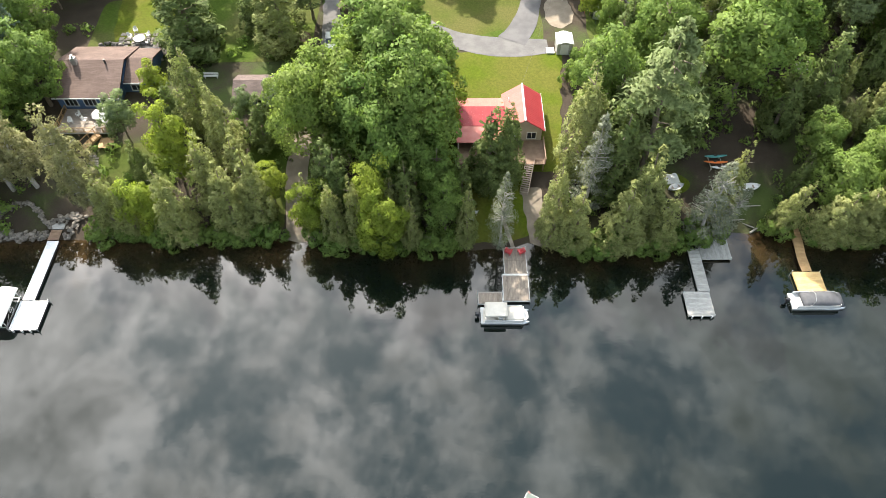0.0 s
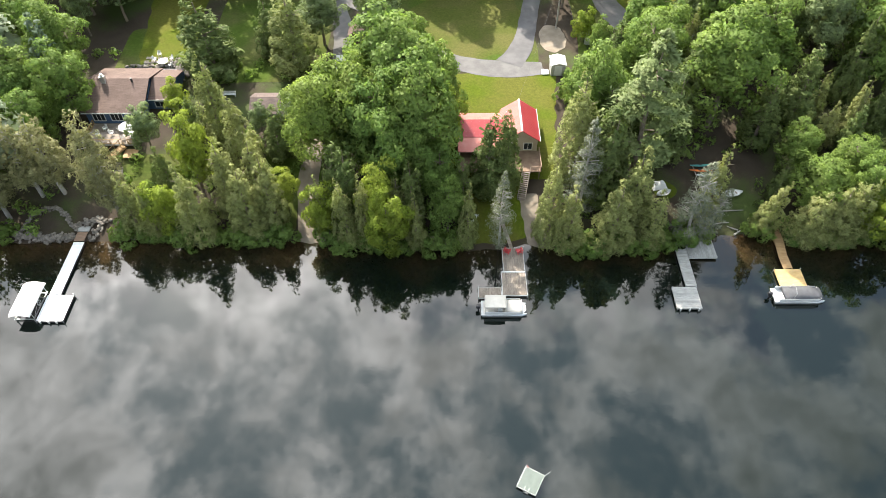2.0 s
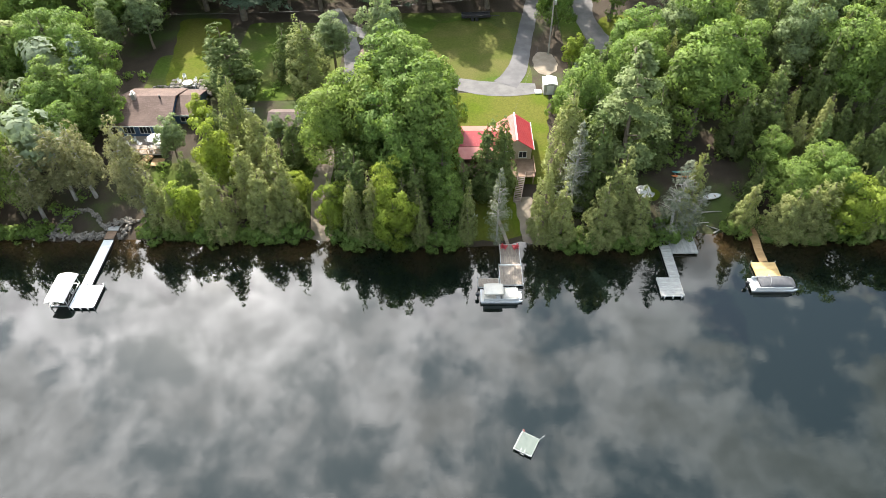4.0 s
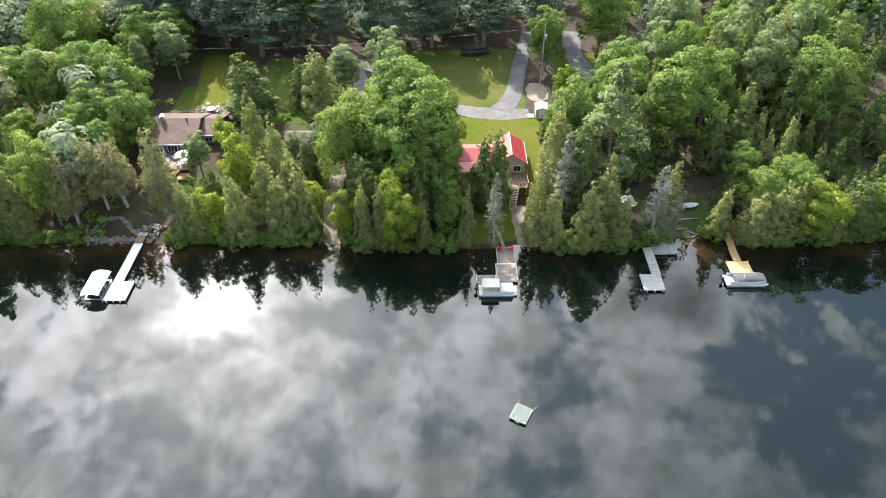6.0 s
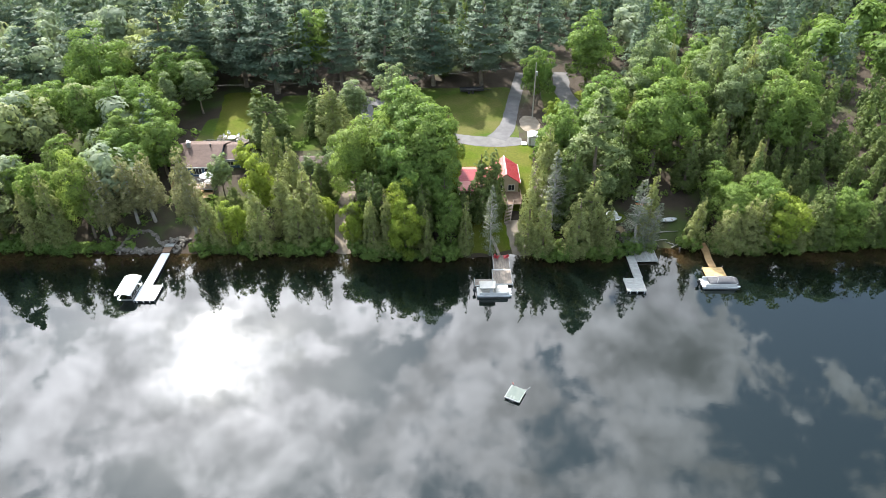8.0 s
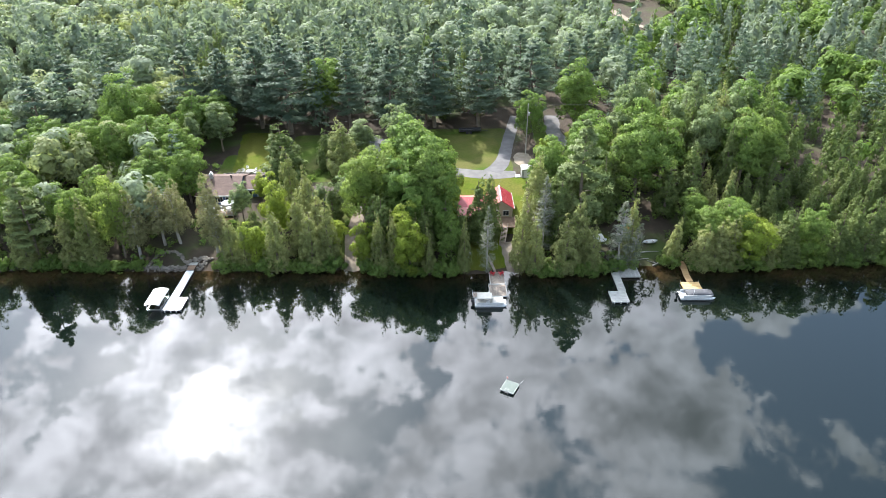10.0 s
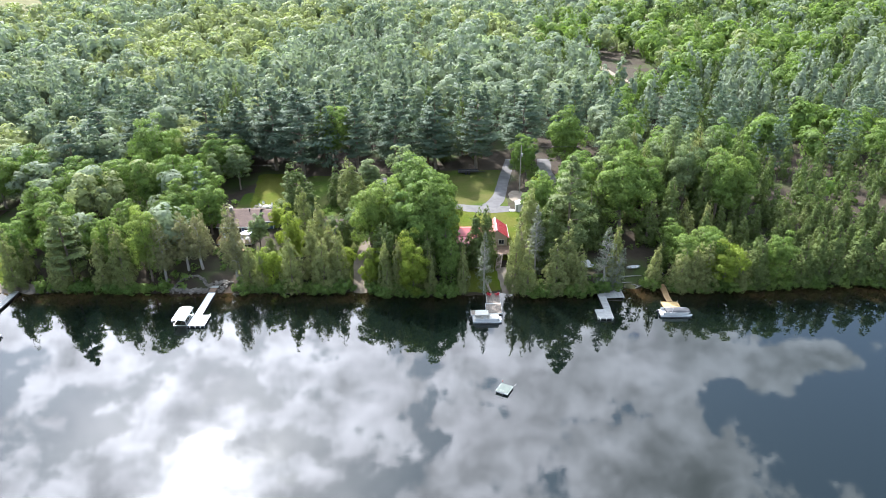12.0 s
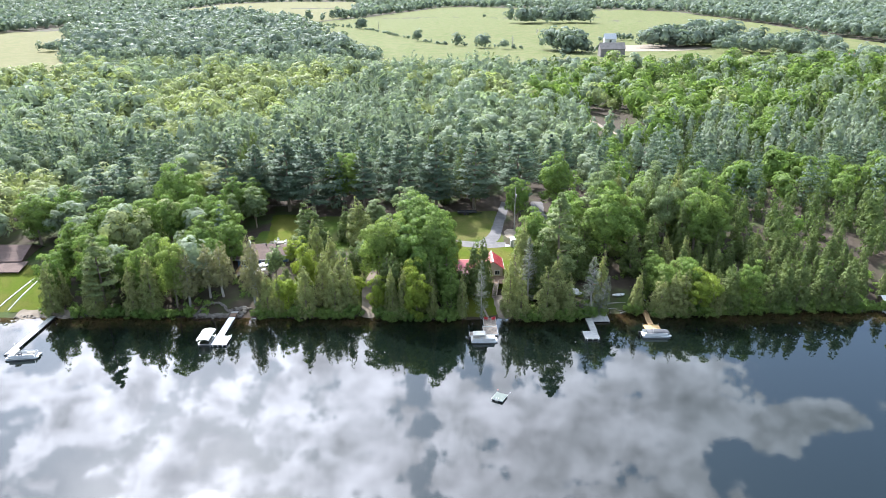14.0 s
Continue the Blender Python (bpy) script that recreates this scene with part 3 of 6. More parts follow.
patch("meadow", MEADOW, lambda x, y: inside(FIELDS["meadow"], x, y), -300, 600, 430, 2000, 12, 0.4, "pale green hay meadow beyond the woods", "field", 8.0)
patch("hayfield_west", HAY, lambda x, y: inside(FIELDS["hayfield_west"], x, y), -920, -350, 410, 1360, 12, 0.4, "pale cut hayfield beyond the woods", "field", 8.0)
patch("hayfield_far", HAY, lambda x, y: inside(FIELDS["hayfield_far"], x, y), -780, -180, 1190, 2620, 20, 0.5, "pale cut hayfield on the rise", "field", 10.0)
patch("farmyard", SAND, in_oval(235, 705, 62, 50), 150, 310, 640, 770, 8, 0.6, "bare farmyard", "field", 4.0)

# ---- trees ----
def leaf_mesh(name, leaves, wide, tall, rng, mat):
    """Small blades of leaf round a crown, as a mesh. leaves: places, the way each faces, and its size."""
    me = bpy.data.meshes.new(name)
    blades_to_mesh(me, *leaf_verts(*leaves, wide, tall, rng))
    me.materials.append(mat)
    return me


def leaf_verts(c, nrm, size, wide, tall, rng, loose=0.38):
    """Three corners for every leaf spray, a pointed blade about its centre, and the way it faces."""
    count = len(c)
    nrm = nrm / np.maximum(np.linalg.norm(nrm, axis=1, keepdims=True), 1e-6)
    flat = nrm + rng.normal(size=(count, 3)) * loose
    flat /= np.maximum(np.linalg.norm(flat, axis=1, keepdims=True), 1e-6)
    side = np.cross(flat, rng.normal(size=(count, 3)))
    side /= np.maximum(np.linalg.norm(side, axis=1, keepdims=True), 1e-6)
    along = np.cross(flat, side)
    w = (wide * size * rng.uniform(0.6, 1.4, count))[:, None] / 2
    h = (tall * size * rng.uniform(0.6, 1.4, count))[:, None] / 2
    out = np.empty((count, 3, 3))
    out[:, 0] = c - along * h - side * w
    out[:, 1] = c - along * h * rng.uniform(0.2, 1.0, (count, 1)) + side * w
    out[:, 2] = c + along * h + flat * w * rng.uniform(-2.1, 2.1, (count, 1)) * loose
    back = np.einsum("ij,ij->i", np.cross(out[:, 1] - out[:, 0], out[:, 2] - out[:, 0]), nrm) < 0
    out[back] = out[back][:, [1, 0, 2]]
    return out.reshape(-1, 3), np.repeat(nrm, 3, axis=0)


def blades_to_mesh(me, verts, normals):
    count = len(verts) // 3
    me.vertices.add(3 * count)
    me.vertices.foreach_set("co", np.asarray(verts, np.float32).ravel())
    me.loops.add(3 * count)
    me.loops.foreach_set("vertex_index", np.arange(3 * count, dtype=np.int32))
    me.polygons.add(count)
    me.polygons.foreach_set("loop_start", np.arange(0, 3 * count, 3, dtype=np.int32))
    me.polygons.foreach_set("use_smooth", np.ones(count, dtype=bool))
    me.update(calc_edges=True)
    me.attributes.new("custom_normal", "FLOAT_VECTOR", "POINT").data.foreach_set("vector", np.asarray(normals, np.float32).ravel())


def unit(rng, count, low=-1.0):
    z = rng.uniform(low, 1, count)
    a = rng.uniform(0, 2 * np.pi, count)
    r = np.sqrt(1 - z * z)
    return np.stack([r * np.cos(a), r * np.sin(a), z], 1)


def clumped(rng, heart, outward, girth, leaves, squash=0.8, stretch=1.1, calm=False):
    """Leaves over the outer side of many clumps."""
    pick = rng.choice(len(heart), leaves, p=girth ** 2 / (girth ** 2).sum())
    v = unit(rng, leaves) + 0.7 * outward[pick] + np.array([0, 0, 0.25])
    v /= np.maximum(np.linalg.norm(v, axis=1, keepdims=True), 1e-6)
    c = heart[pick] + v * (girth[pick] * rng.uniform(0.92 if calm else 0.7, 1.04 if calm else 1.12, leaves))[:, None] * np.array([stretch, stretch, squash])
    nrm = v + (0.55 if calm else 0.25) * outward[pick] + rng.normal(size=(leaves, 3)) * (0.1 if calm else 0.26)
    return c, nrm, np.ones(leaves)


def joined(*lots):
    return tuple(np.concatenate(rows) for rows in zip(*lots))


def crown_round(rng, H, R, blobs, leaves, base=0.25, size=(0.18, 0.34), inner=0.09, calm=False):
    """A deciduous crown: heaps of leaves that bulge unevenly from a full dome, with larger shaded sprays within."""
    mid, half = H * (1 + base) / 2, H * (1 - base) / 2
    d = unit(rng, blobs, -0.75)
    lobe = 1 + 0.18 * np.sin(3 * np.arctan2(d[:, 1], d[:, 0]) + rng.uniform(0, 6.28) + 2.5 * d[:, 2]) + 0.10 * np.sin(7 * d[:, 2] + rng.uniform(0, 6.28))
    lump = (rng.uniform(0.66, 1.0, blobs) * lobe)[:, None]
    heart = d * lump * np.array([R * 0.82, R * 0.82, half * 0.86]) + np.array([0, 0, mid])
    girth = R * rng.uniform(size[0], size[1], blobs)
    few = max(8, int(leaves * inner))
    v = unit(rng, few, -0.8)
    within = v * rng.uniform(0.3, 0.58, (few, 1)) * np.array([R, R, half]) + np.array([0, 0, mid])
    return joined(clumped(rng, heart, d, girth, leaves, 0.8, 1.1, calm), (within, v, np.full(few, 1.9 if few > 150 else 2.6)))


def crown_cone(rng, H, R, leaves, base=0.03, power=0.7, clumps=110, ragged=0.2, inner=0.05, calm=False):
    """A cedar's or spruce's crown: a cone built of many upright feathery clumps, uneven at its edge."""
    f = 1 - np.sqrt(rng.uniform(0, 1, clumps))
    f[:4] = (0.97, 0.93, 0.88, 0.84)
    a = rng.uniform(0, 2 * np.pi, clumps)
    phase = rng.uniform(0, 6.28, 2)
    bump = 1 + ragged * (np.sin(3 * a + 5 * f + phase[0]) * 0.5 + np.sin(5 * a + 17 * f + phase[1]) * 0.5)
    low = np.clip(f / 0.14, 0.6, 1)
    r = R * (1 - f) ** power * bump * low * rng.uniform(0.5, 0.86, clumps)
    lean = rng.normal(size=2) * 0.02
    z = H * (base + (0.98 - base) * f)
    heart = np.stack([r * np.cos(a) + lean[0] * z, r * np.sin(a) + lean[1] * z, z], 1)
    out = np.stack([np.cos(a), np.sin(a), np.full(clumps, 0.5)], 1)
    girth = R * rng.uniform(0.13, 0.24, clumps) * (0.5 + 0.5 * (1 - f))
    tall = 1.75
    few = max(8, int(leaves * inner))
    g, b = rng.uniform(0, 0.8, few), rng.uniform(0, 2 * np.pi, few)
    q = R * (1 - g) ** power * 0.42
    within = np.stack([q * np.cos(b), q * np.sin(b), H * (base + 0.06 + (0.9 - base) * g)], 1)
    facing = np.stack([np.cos(b), np.sin(b), np.full(few, 0.4)], 1)
    return joined(clumped(rng, heart, out, girth, leaves, tall, 1.0, calm), (within, facing, np.full(few, 2.4)))


def crown_pine(rng, H, R, leaves, base=0.20, layers=12, arms=8):
    """A pine's crown: whorls of arms with flat tufts of needles at their ends."""
    f = np.linspace(0, 1, layers)[:, None] + rng.normal(size=(layers, arms)) * 0.018
    reach = R * (1 - np.clip(f, 0, 1)) ** 0.7 * (0.55 + 0.45 * np.clip(f / 0.25, 0, 1)) * rng.uniform(0.55, 1.15, (layers, arms)) + 0.07 * R
    turn = rng.uniform(0, 2 * np.pi, (layers, arms))
    pl, pa = rng.integers(0, layers, leaves), rng.integers(0, arms, leaves)
    weight = reach[pl, pa] / reach.max()
    keep = rng.uniform(0, 1, leaves) < 0.25 + weight
    pl, pa = pl[keep], pa[keep]
    count = len(pl)
    s = rng.uniform(0.2, 1.05, count) ** 0.7
    r = reach[pl, pa] * s
    spread = rng.normal(size=count) * 0.24
    fan = turn[pl, pa] + spread
    plump = rng.normal(size=count)
    z = H * (base + (1 - base) * np.clip(f[pl, pa], 0, 1.0)) + 0.16 * r + (plump - 3.0 * spread ** 2) * 0.028 * R
    c = np.stack([r * np.cos(fan), r * np.sin(fan), z], 1)
    turned = fan + 1.6 * spread
    nrm = np.stack([0.55 * np.cos(turned), 0.55 * np.sin(turned), 0.75 + 0.3 * plump], 1) + rng.normal(size=(count, 3)) * 0.25
    return c, nrm, np.ones(count)


def trunk_mesh(rng, H, thick, limbs, reach, fork=0.35, bark=None):
    bm = bmesh.new()
    bend = rng.normal(size=(5, 2)) * thick * 0.5
    spine = [(bend[k][0] * (k > 0), bend[k][1] * (k > 0), H * h) for k, h in enumerate((-0.03, 0.15, 0.4, 0.65, 0.9))]
    tube(bm, spine, [thick * 1.25, thick, thick * 0.75, thick * 0.45, thick * 0.12], 7)
    for k in range(limbs):
        a, f = rng.uniform(0, 6.28), rng.uniform(fork, 0.8)
        out = reach * (1 - 0.6 * f) * rng.uniform(0.6, 0.95)
        start = Vector((0, 0, H * f))
        tip = start + Vector((out * math.cos(a), out * math.sin(a), out * rng.uniform(0.25, 0.7)))
        tube(bm, [start, (start + tip) / 2 + Vector((0, 0, out * 0.06)), tip], [thick * 0.4, thick * 0.25, thick * 0.06], 5)
    me = bpy.data.meshes.new("trunk")
    bm.to_mesh(me)
    bm.free()
    me.materials.append(bark or BARK)
    return me


KINDS = {}


def species(name, label, category, height, crowns, trunks):
    KINDS[name] = (label, category, height, crowns, trunks)


def make_species(name, label, category, H, R, mat, crown, wide, tall, variants=3, thick=0.22, limbs=5, bark=None):
    crowns, trunks = [], []
    for k in range(variants):
        rng = np.random.default_rng(sum(map(ord, name)) * 10 + k)
        crowns.append(leaf_mesh("crown", crown(rng, H, R), wide, tall, rng, mat))
        trunks.append(trunk_mesh(rng, H, thick, limbs, R, bark=bark))
    species(name, label, category, (H, R), crowns, trunks)


make_species("maple_tree", "broad deciduous tree with a full green crown of leaves", "tree", 18, 5.0, LEAF_MAPLE, lambda g, H, R: crown_round(g, H, R, 82, 7000, 0.04, (0.15, 0.31)), 0.33, 0.44, 4, 0.3, 7)
make_species("old_maple", "large spreading old maple with a broad lobed crown", "tree", 20, 8.6, LEAF_MAPLE, lambda g, H, R: crown_round(g, H, R, 120, 15000, 0.02, (0.13, 0.25)), 0.34, 0.46, 2, 0.45, 9)
make_species("linden_tree", "broad deciduous tree with a yellow-green crown", "tree", 18, 4.8, LEAF_LINDEN, lambda g, H, R: crown_round(g, H, R, 80, 9000, 0.04), 0.29, 0.38, 2, 0.28, 7)
make_species("young_tree", "young deciduous tree with bright lime-green leaves", "tree", 10, 3.2, LEAF_LIME, lambda g, H, R: crown_round(g, H, R, 48, 5600, 0.04), 0.22, 0.30, 3, 0.14, 5)
make_species("poplar_tree", "tall deciduous tree with a pale grey-green crown", "tree", 18, 3.8, LEAF_PALE, lambda g, H, R: crown_round(g, H, R, 66, 5600, 0.12), 0.30, 0.40, 3, 0.22, 6)
make_species("cedar_tree", "narrow cone-shaped cedar with dense olive-green sprays", "tree", 14, 2.6, LEAF_CEDAR, lambda g, H, R: crown_cone(g, H, R, 6600, 0.03, 0.74, 210, 0.26), 0.115, 0.37, 5, 0.2, 3)
make_species("dry_cedar", "tall cedar with thin brownish sprays above a bare trunk", "tree", 14, 2.7, LEAF_DRY, lambda g, H, R: crown_cone(g, H, R, 5600, 0.24, 0.62, 190, 0.3), 0.11, 0.36, 3, 0.2, 16, BARK_GREY)
make_species("dark_cedar", "narrow cone-shaped cedar with dark green sprays", "tree", 14, 2.7, LEAF_SPRUCE, lambda g, H, R: crown_cone(g, H, R, 4600, 0.03, 0.66, 190, 0.26), 0.175, 0.43, 4, 0.2, 3)
make_species("pine_tree", "tall pine with grey-green needles in spreading layers", "tree", 23, 5.0, LEAF_PINE, lambda g, H, R: crown_pine(g, H, R, 9500), 0.26, 0.62, 4, 0.32, 8)
make_species("white_pine", "broad pine with soft pale green needles in open layers", "tree", 23, 5.0, LEAF_WHITE_PINE, lambda g, H, R: crown_pine(g, H, R, 9500), 0.26, 0.62, 2, 0.32, 8)
make_species("grey_spruce", "half-dead spruce with sparse grey needles and bare branches", "tree", 14, 2.8, LEAF_GREY, lambda g, H, R: crown_pine(g, H, R, 5200, 0.06, 20, 7), 0.08, 0.42, 2, 0.2, 30, BARK_GREY)
make_species("shrub", "low leafy shrub at the edge of the bank", "shrub", 3.2, 1.9, LEAF_MAPLE, lambda g, H, R: crown_round(g, H, R, 26, 1000, -0.1), 0.24, 0.33, 3, 0.06, 5)

TREE_SEED = np.random.default_rng(11)
PLANTED = []


def plant(kind, x, y, top=None, wide=1.0, tilt=(0, 0)):
    """Plants one tree with its top at that height; wide: its girth against the common one."""
    label, category, (H, R), crowns, trunks = KINDS[kind]
    z = land(x, y)
    high = (top - z) if top else H * TREE_SEED.uniform(0.8, 1.1)
    s = high / H
    girth = wide * (0.35 + 0.65 * s)
    k, turn = int(TREE_SEED.integers(len(crowns))), TREE_SEED.uniform(0, 360)
    tree = new(kind)
    tree.matrix_world = pose(x, y, z - 0.05, tilt[0], tilt[1], 0) @ pose(0, 0, 0, 0, 0, turn) @ Matrix.Diagonal((girth, girth, s, 1))
    tagged(tree, label, category, kind.replace("_", " ") + "s")
    for name, me in (("trunk", trunks[k]), ("crown", crowns[k])):
        ob = new(name, me)
        ob.parent = tree
    PLANTED.append((x, y, R * girth))
    return tree

# single trees, stand by stand: kind, east and north of the top, its height, girth
WEST_SHORE = [
    ("linden_tree", -71.8, 64, 19.6, 0.75), ("dry_cedar", -68.2, 63.6, 17.6, 1.2), ("dry_cedar", -60.6, 68, 18, 1.25), ("dry_cedar", -64, 67.5, 17.9, 1.2), ("dry_cedar", -51.4, 65, 20.2, 1.1),
    ("poplar_tree", -47.9, 75.5, 13.9, 0.8), ("maple_tree", -81.2, 65.8, 17.8, 0.7), ("maple_tree", -94.5, 69, 19.9, 0.85), ("white_pine", -90, 62.6, 21.6, 1.05),
    ("cedar_tree", -92.1, 61.5, 16, 1.2), ("cedar_tree", -77.1, 61.5, 18.2, 1.1), ("cedar_tree", -47.1, 61.4, 12.6, 1.1),
]
CEDAR_SHORE = [
    ("cedar_tree", -31.6, 71.6, 19.4, 1.1), ("cedar_tree", -28.6, 65.6, 16, 1.05), ("cedar_tree", -26.2, 62.4, 16.4, 1.05), ("young_tree", -38.8, 69, 17, 0.8),
    ("cedar_tree", -36.9, 59.4, 16, 1.15), ("cedar_tree", -29.6, 61, 14.4, 1.3), ("linden_tree", -19.0, 71.8, 22.0, 1.0), ("linden_tree", -14.3, 74.6, 22.6, 0.95),
    ("dark_cedar", -14.4, 62.5, 17.4, 1.1), ("dark_cedar", -16.1, 64, 16, 1.2), ("cedar_tree", -18.4, 61, 12.4, 0.95), ("cedar_tree", -7.2, 60.2, 13.4, 0.85), ("young_tree", -18, 60.4, 10.6, 0.8), ("cedar_tree", -14.7, 57.3, 15.8, 0.8),
    ("dark_cedar", -43.2, 68, 11.9, 0.9), ("dark_cedar", -26.9, 74.7, 13.5, 1.3), ("cedar_tree", -44, 59.8, 11.8, 0.8), ("young_tree", -41.7, 61, 10.8, 0.8),
    ("cedar_tree", -33, 64.5, 17, 1.1), ("young_tree", -24.8, 65.5, 8.6, 0.8), ("poplar_tree", -30.2, 79, 11.4, 0.65),
]
DOCK_SHORE = [
    ("maple_tree", -3.6, 69.6, 25.4, 0.95), ("maple_tree", -8.1, 67, 20.9, 0.9), ("dark_cedar", 6.4, 67.4, 19, 1.25), ("dark_cedar", 9.4, 68, 18.8, 0.95),
    ("grey_spruce", 8, 57.8, 15.6, 0.7), ("cedar_tree", 3.2, 57.4, 14, 0.7), ("young_tree", -8.4, 55.4, 12.8, 0.82), ("maple_tree", -10.5, 71, 22.4, 0.95),
    ("maple_tree", -3.9, 65.6, 17.9, 0.75), ("dark_cedar", 2.5, 63.4, 13.4, 0.9), ("cedar_tree", -4.3, 57, 12.8, 0.7), ("cedar_tree", -11.8, 58, 15.6, 0.8),
    ("young_tree", -9.3, 60.5, 14.8, 0.85), ("dark_cedar", -5, 61.2, 15.6, 1), ("maple_tree", 0.4, 59.4, 12.4, 0.62), ("maple_tree", -0.8, 63.6, 16, 0.62),
]
PINE_SHORE = [
    ("cedar_tree", 15.4, 59, 17.8, 0.95), ("grey_spruce", 20.4, 64, 19.4, 0.9), ("cedar_tree", 19.6, 69, 24.6, 1.15), ("white_pine", 28.7, 68.9, 29.4, 1.15),
    ("dark_cedar", 23.9, 65.2, 20.4, 1.3), ("cedar_tree", 27.3, 61.2, 17.8, 1.2), ("cedar_tree", 24.5, 57.6, 14.2, 1.35), ("cedar_tree", 18, 56.8, 14, 1.1),
    ("cedar_tree", 30.3, 57.6, 13, 1), ("cedar_tree", 39.1, 61.8, 17, 0.85), ("grey_spruce", 36.1, 58.8, 16, 1.1), ("dark_cedar", 34.8, 73.7, 21.5, 1.2),
]
EAST_SHORE = [
    ("cedar_tree", 48, 59.6, 12.4, 0.94), ("cedar_tree", 59.8, 59.6, 12.9, 1.38), ("cedar_tree", 54.1, 57.9, 11.7, 1.43), ("young_tree", 64, 59, 12.0, 1.10),
    ("cedar_tree", 57, 58.8, 13.2, 1.32), ("maple_tree", 62.1, 62.6, 14.1, 0.66), ("dark_cedar", 72.4, 60, 14.1, 1.32), ("maple_tree", 77.2, 61, 13.8, 0.77),
    ("dark_cedar", 83, 60.6, 13.4, 1.21), ("dark_cedar", 86.8, 61.6, 14.6, 1.10), ("dark_cedar", 90.4, 62, 15.0, 1.21), ("dark_cedar", 96.8, 63, 14.8, 1.43),
    ("dark_cedar", 102.3, 62.2, 14.4, 1.32), ("cedar_tree", 68.4, 59.2, 11.2, 1.21),
]
WEST_BACK = [
    ("old_maple", -86.2, 113, 26.6, 0.92), ("maple_tree", -62.3, 82.8, 19.1, 0.95), ("old_maple", -75.4, 97, 22.5, 0.95), ("poplar_tree", -62, 110.8, 19.5, 1.2),
    ("maple_tree", -64.5, 119, 20, 1), ("maple_tree", -70.6, 84.2, 18.5, 1), ("pine_tree", -45.5, 123.5, 33, 1.7), ("maple_tree", -101, 90, 20.6, 1),
    ("maple_tree", -91, 95, 21.5, 1), ("maple_tree", -118, 104, 22, 1.1), ("maple_tree", -125, 98, 22.5, 1.1), ("pine_tree", -110, 110, 27.5, 1.4),
    ("pine_tree", -108, 125, 29, 1.5), ("pine_tree", -96, 127, 28.4, 1.5), ("pine_tree", -74.5, 126.5, 31, 1.5), ("young_tree", -45.5, 84.6, 11.1, 0.8),
    ("maple_tree", -65.2, 76.2, 16.5, 0.8),
]
MIDDLE_BACK = [
    ("cedar_tree", -36.7, 77.6, 21.5, 1.1), ("dark_cedar", -41.6, 95.2, 20.8, 2.2), ("pine_tree", -55, 128, 31.5, 1.5), ("pine_tree", -40.5, 134, 30, 1.6), ("pine_tree", -66, 131, 29, 1.5), ("cedar_tree", -26.8, 95.3, 21.8, 1.8), ("poplar_tree", -22.6, 102.7, 17.5, 1.35),
    ("poplar_tree", -12.8, 100.7, 24, 1), ("maple_tree", -6.6, 77.2, 25.7, 1.15), ("maple_tree", -9, 81.2, 26, 1.05), ("linden_tree", -20.1, 77.2, 16, 0.8),
    ("maple_tree", -1.8, 77.6, 23, 0.8), ("maple_tree", -13.7, 81.8, 16, 0.8), ("pine_tree", -16.2, 125.5, 31, 1.3), ("pine_tree", -3.8, 127.5, 31, 1.4),
    ("pine_tree", 9.3, 128, 31.4, 1.45), ("maple_tree", -36.5, 130, 27.6, 0.95), ("pine_tree", -28.6, 127.5, 30.4, 1.2), ("dark_cedar", -31.5, 99.5, 18, 1.3),
    ("dark_cedar", -41.2, 78.7, 13.5, 1.1), ("poplar_tree", -24.1, 77.7, 14.5, 0.8),
]
EAST_BACK = [
    ("maple_tree", 23.1, 76.2, 22.9, 0.9), ("poplar_tree", 44, 100, 23.4, 1.15), ("maple_tree", 43.7, 81.2, 26.1, 1.1), ("dark_cedar", 50.6, 77.6, 17.5, 1.4),
    ("poplar_tree", 60.4, 102.8, 25.4, 1), ("poplar_tree", 64.5, 93.6, 27, 1), ("maple_tree", 71.2, 88, 26.1, 1), ("maple_tree", 22.9, 115, 22.2, 0.8),
    ("pine_tree", 24.5, 130, 31, 1.4), ("maple_tree", 36, 121.8, 27.5, 1.1), ("dark_cedar", 37.7, 80.2, 21.5, 1.2), ("maple_tree", 32.8, 86.7, 22.5, 0.95),
    ("maple_tree", 53, 91, 22.5, 1), ("dark_cedar", 57.3, 81.2, 20.5, 1.2), ("maple_tree", 27, 96.5, 15, 0.55), ("shrub", 22, 91, 9, 0.8),
    ("shrub", 20.2, 86.7, 9.4, 0.7), ("young_tree", 25.4, 103.5, 12.6, 0.8), ("dark_cedar", 29.4, 92, 17.5, 1.2),
]
ROUND = ("maple_tree", "old_maple", "linden_tree", "poplar_tree", "young_tree")
for kind, x, y, top, girth in itertools.chain(WEST_SHORE, CEDAR_SHORE, DOCK_SHORE, PINE_SHORE, EAST_SHORE, WEST_BACK, MIDDLE_BACK, EAST_BACK):
    foot = max(shore(x) + 0.5, y)
    top += 1.0 if kind in ROUND else 0.6
    plant(kind, x, foot, top, girth * 1.1, (min(22.0, math.degrees(math.atan2(foot - y, top))), 0))
plant("dry_cedar", -49.6, 63.4, 15.2, 0.9, (4, -6))
plant("grey_spruce", 38.6, 60.4, 11.5, 1.0, (6, 8))

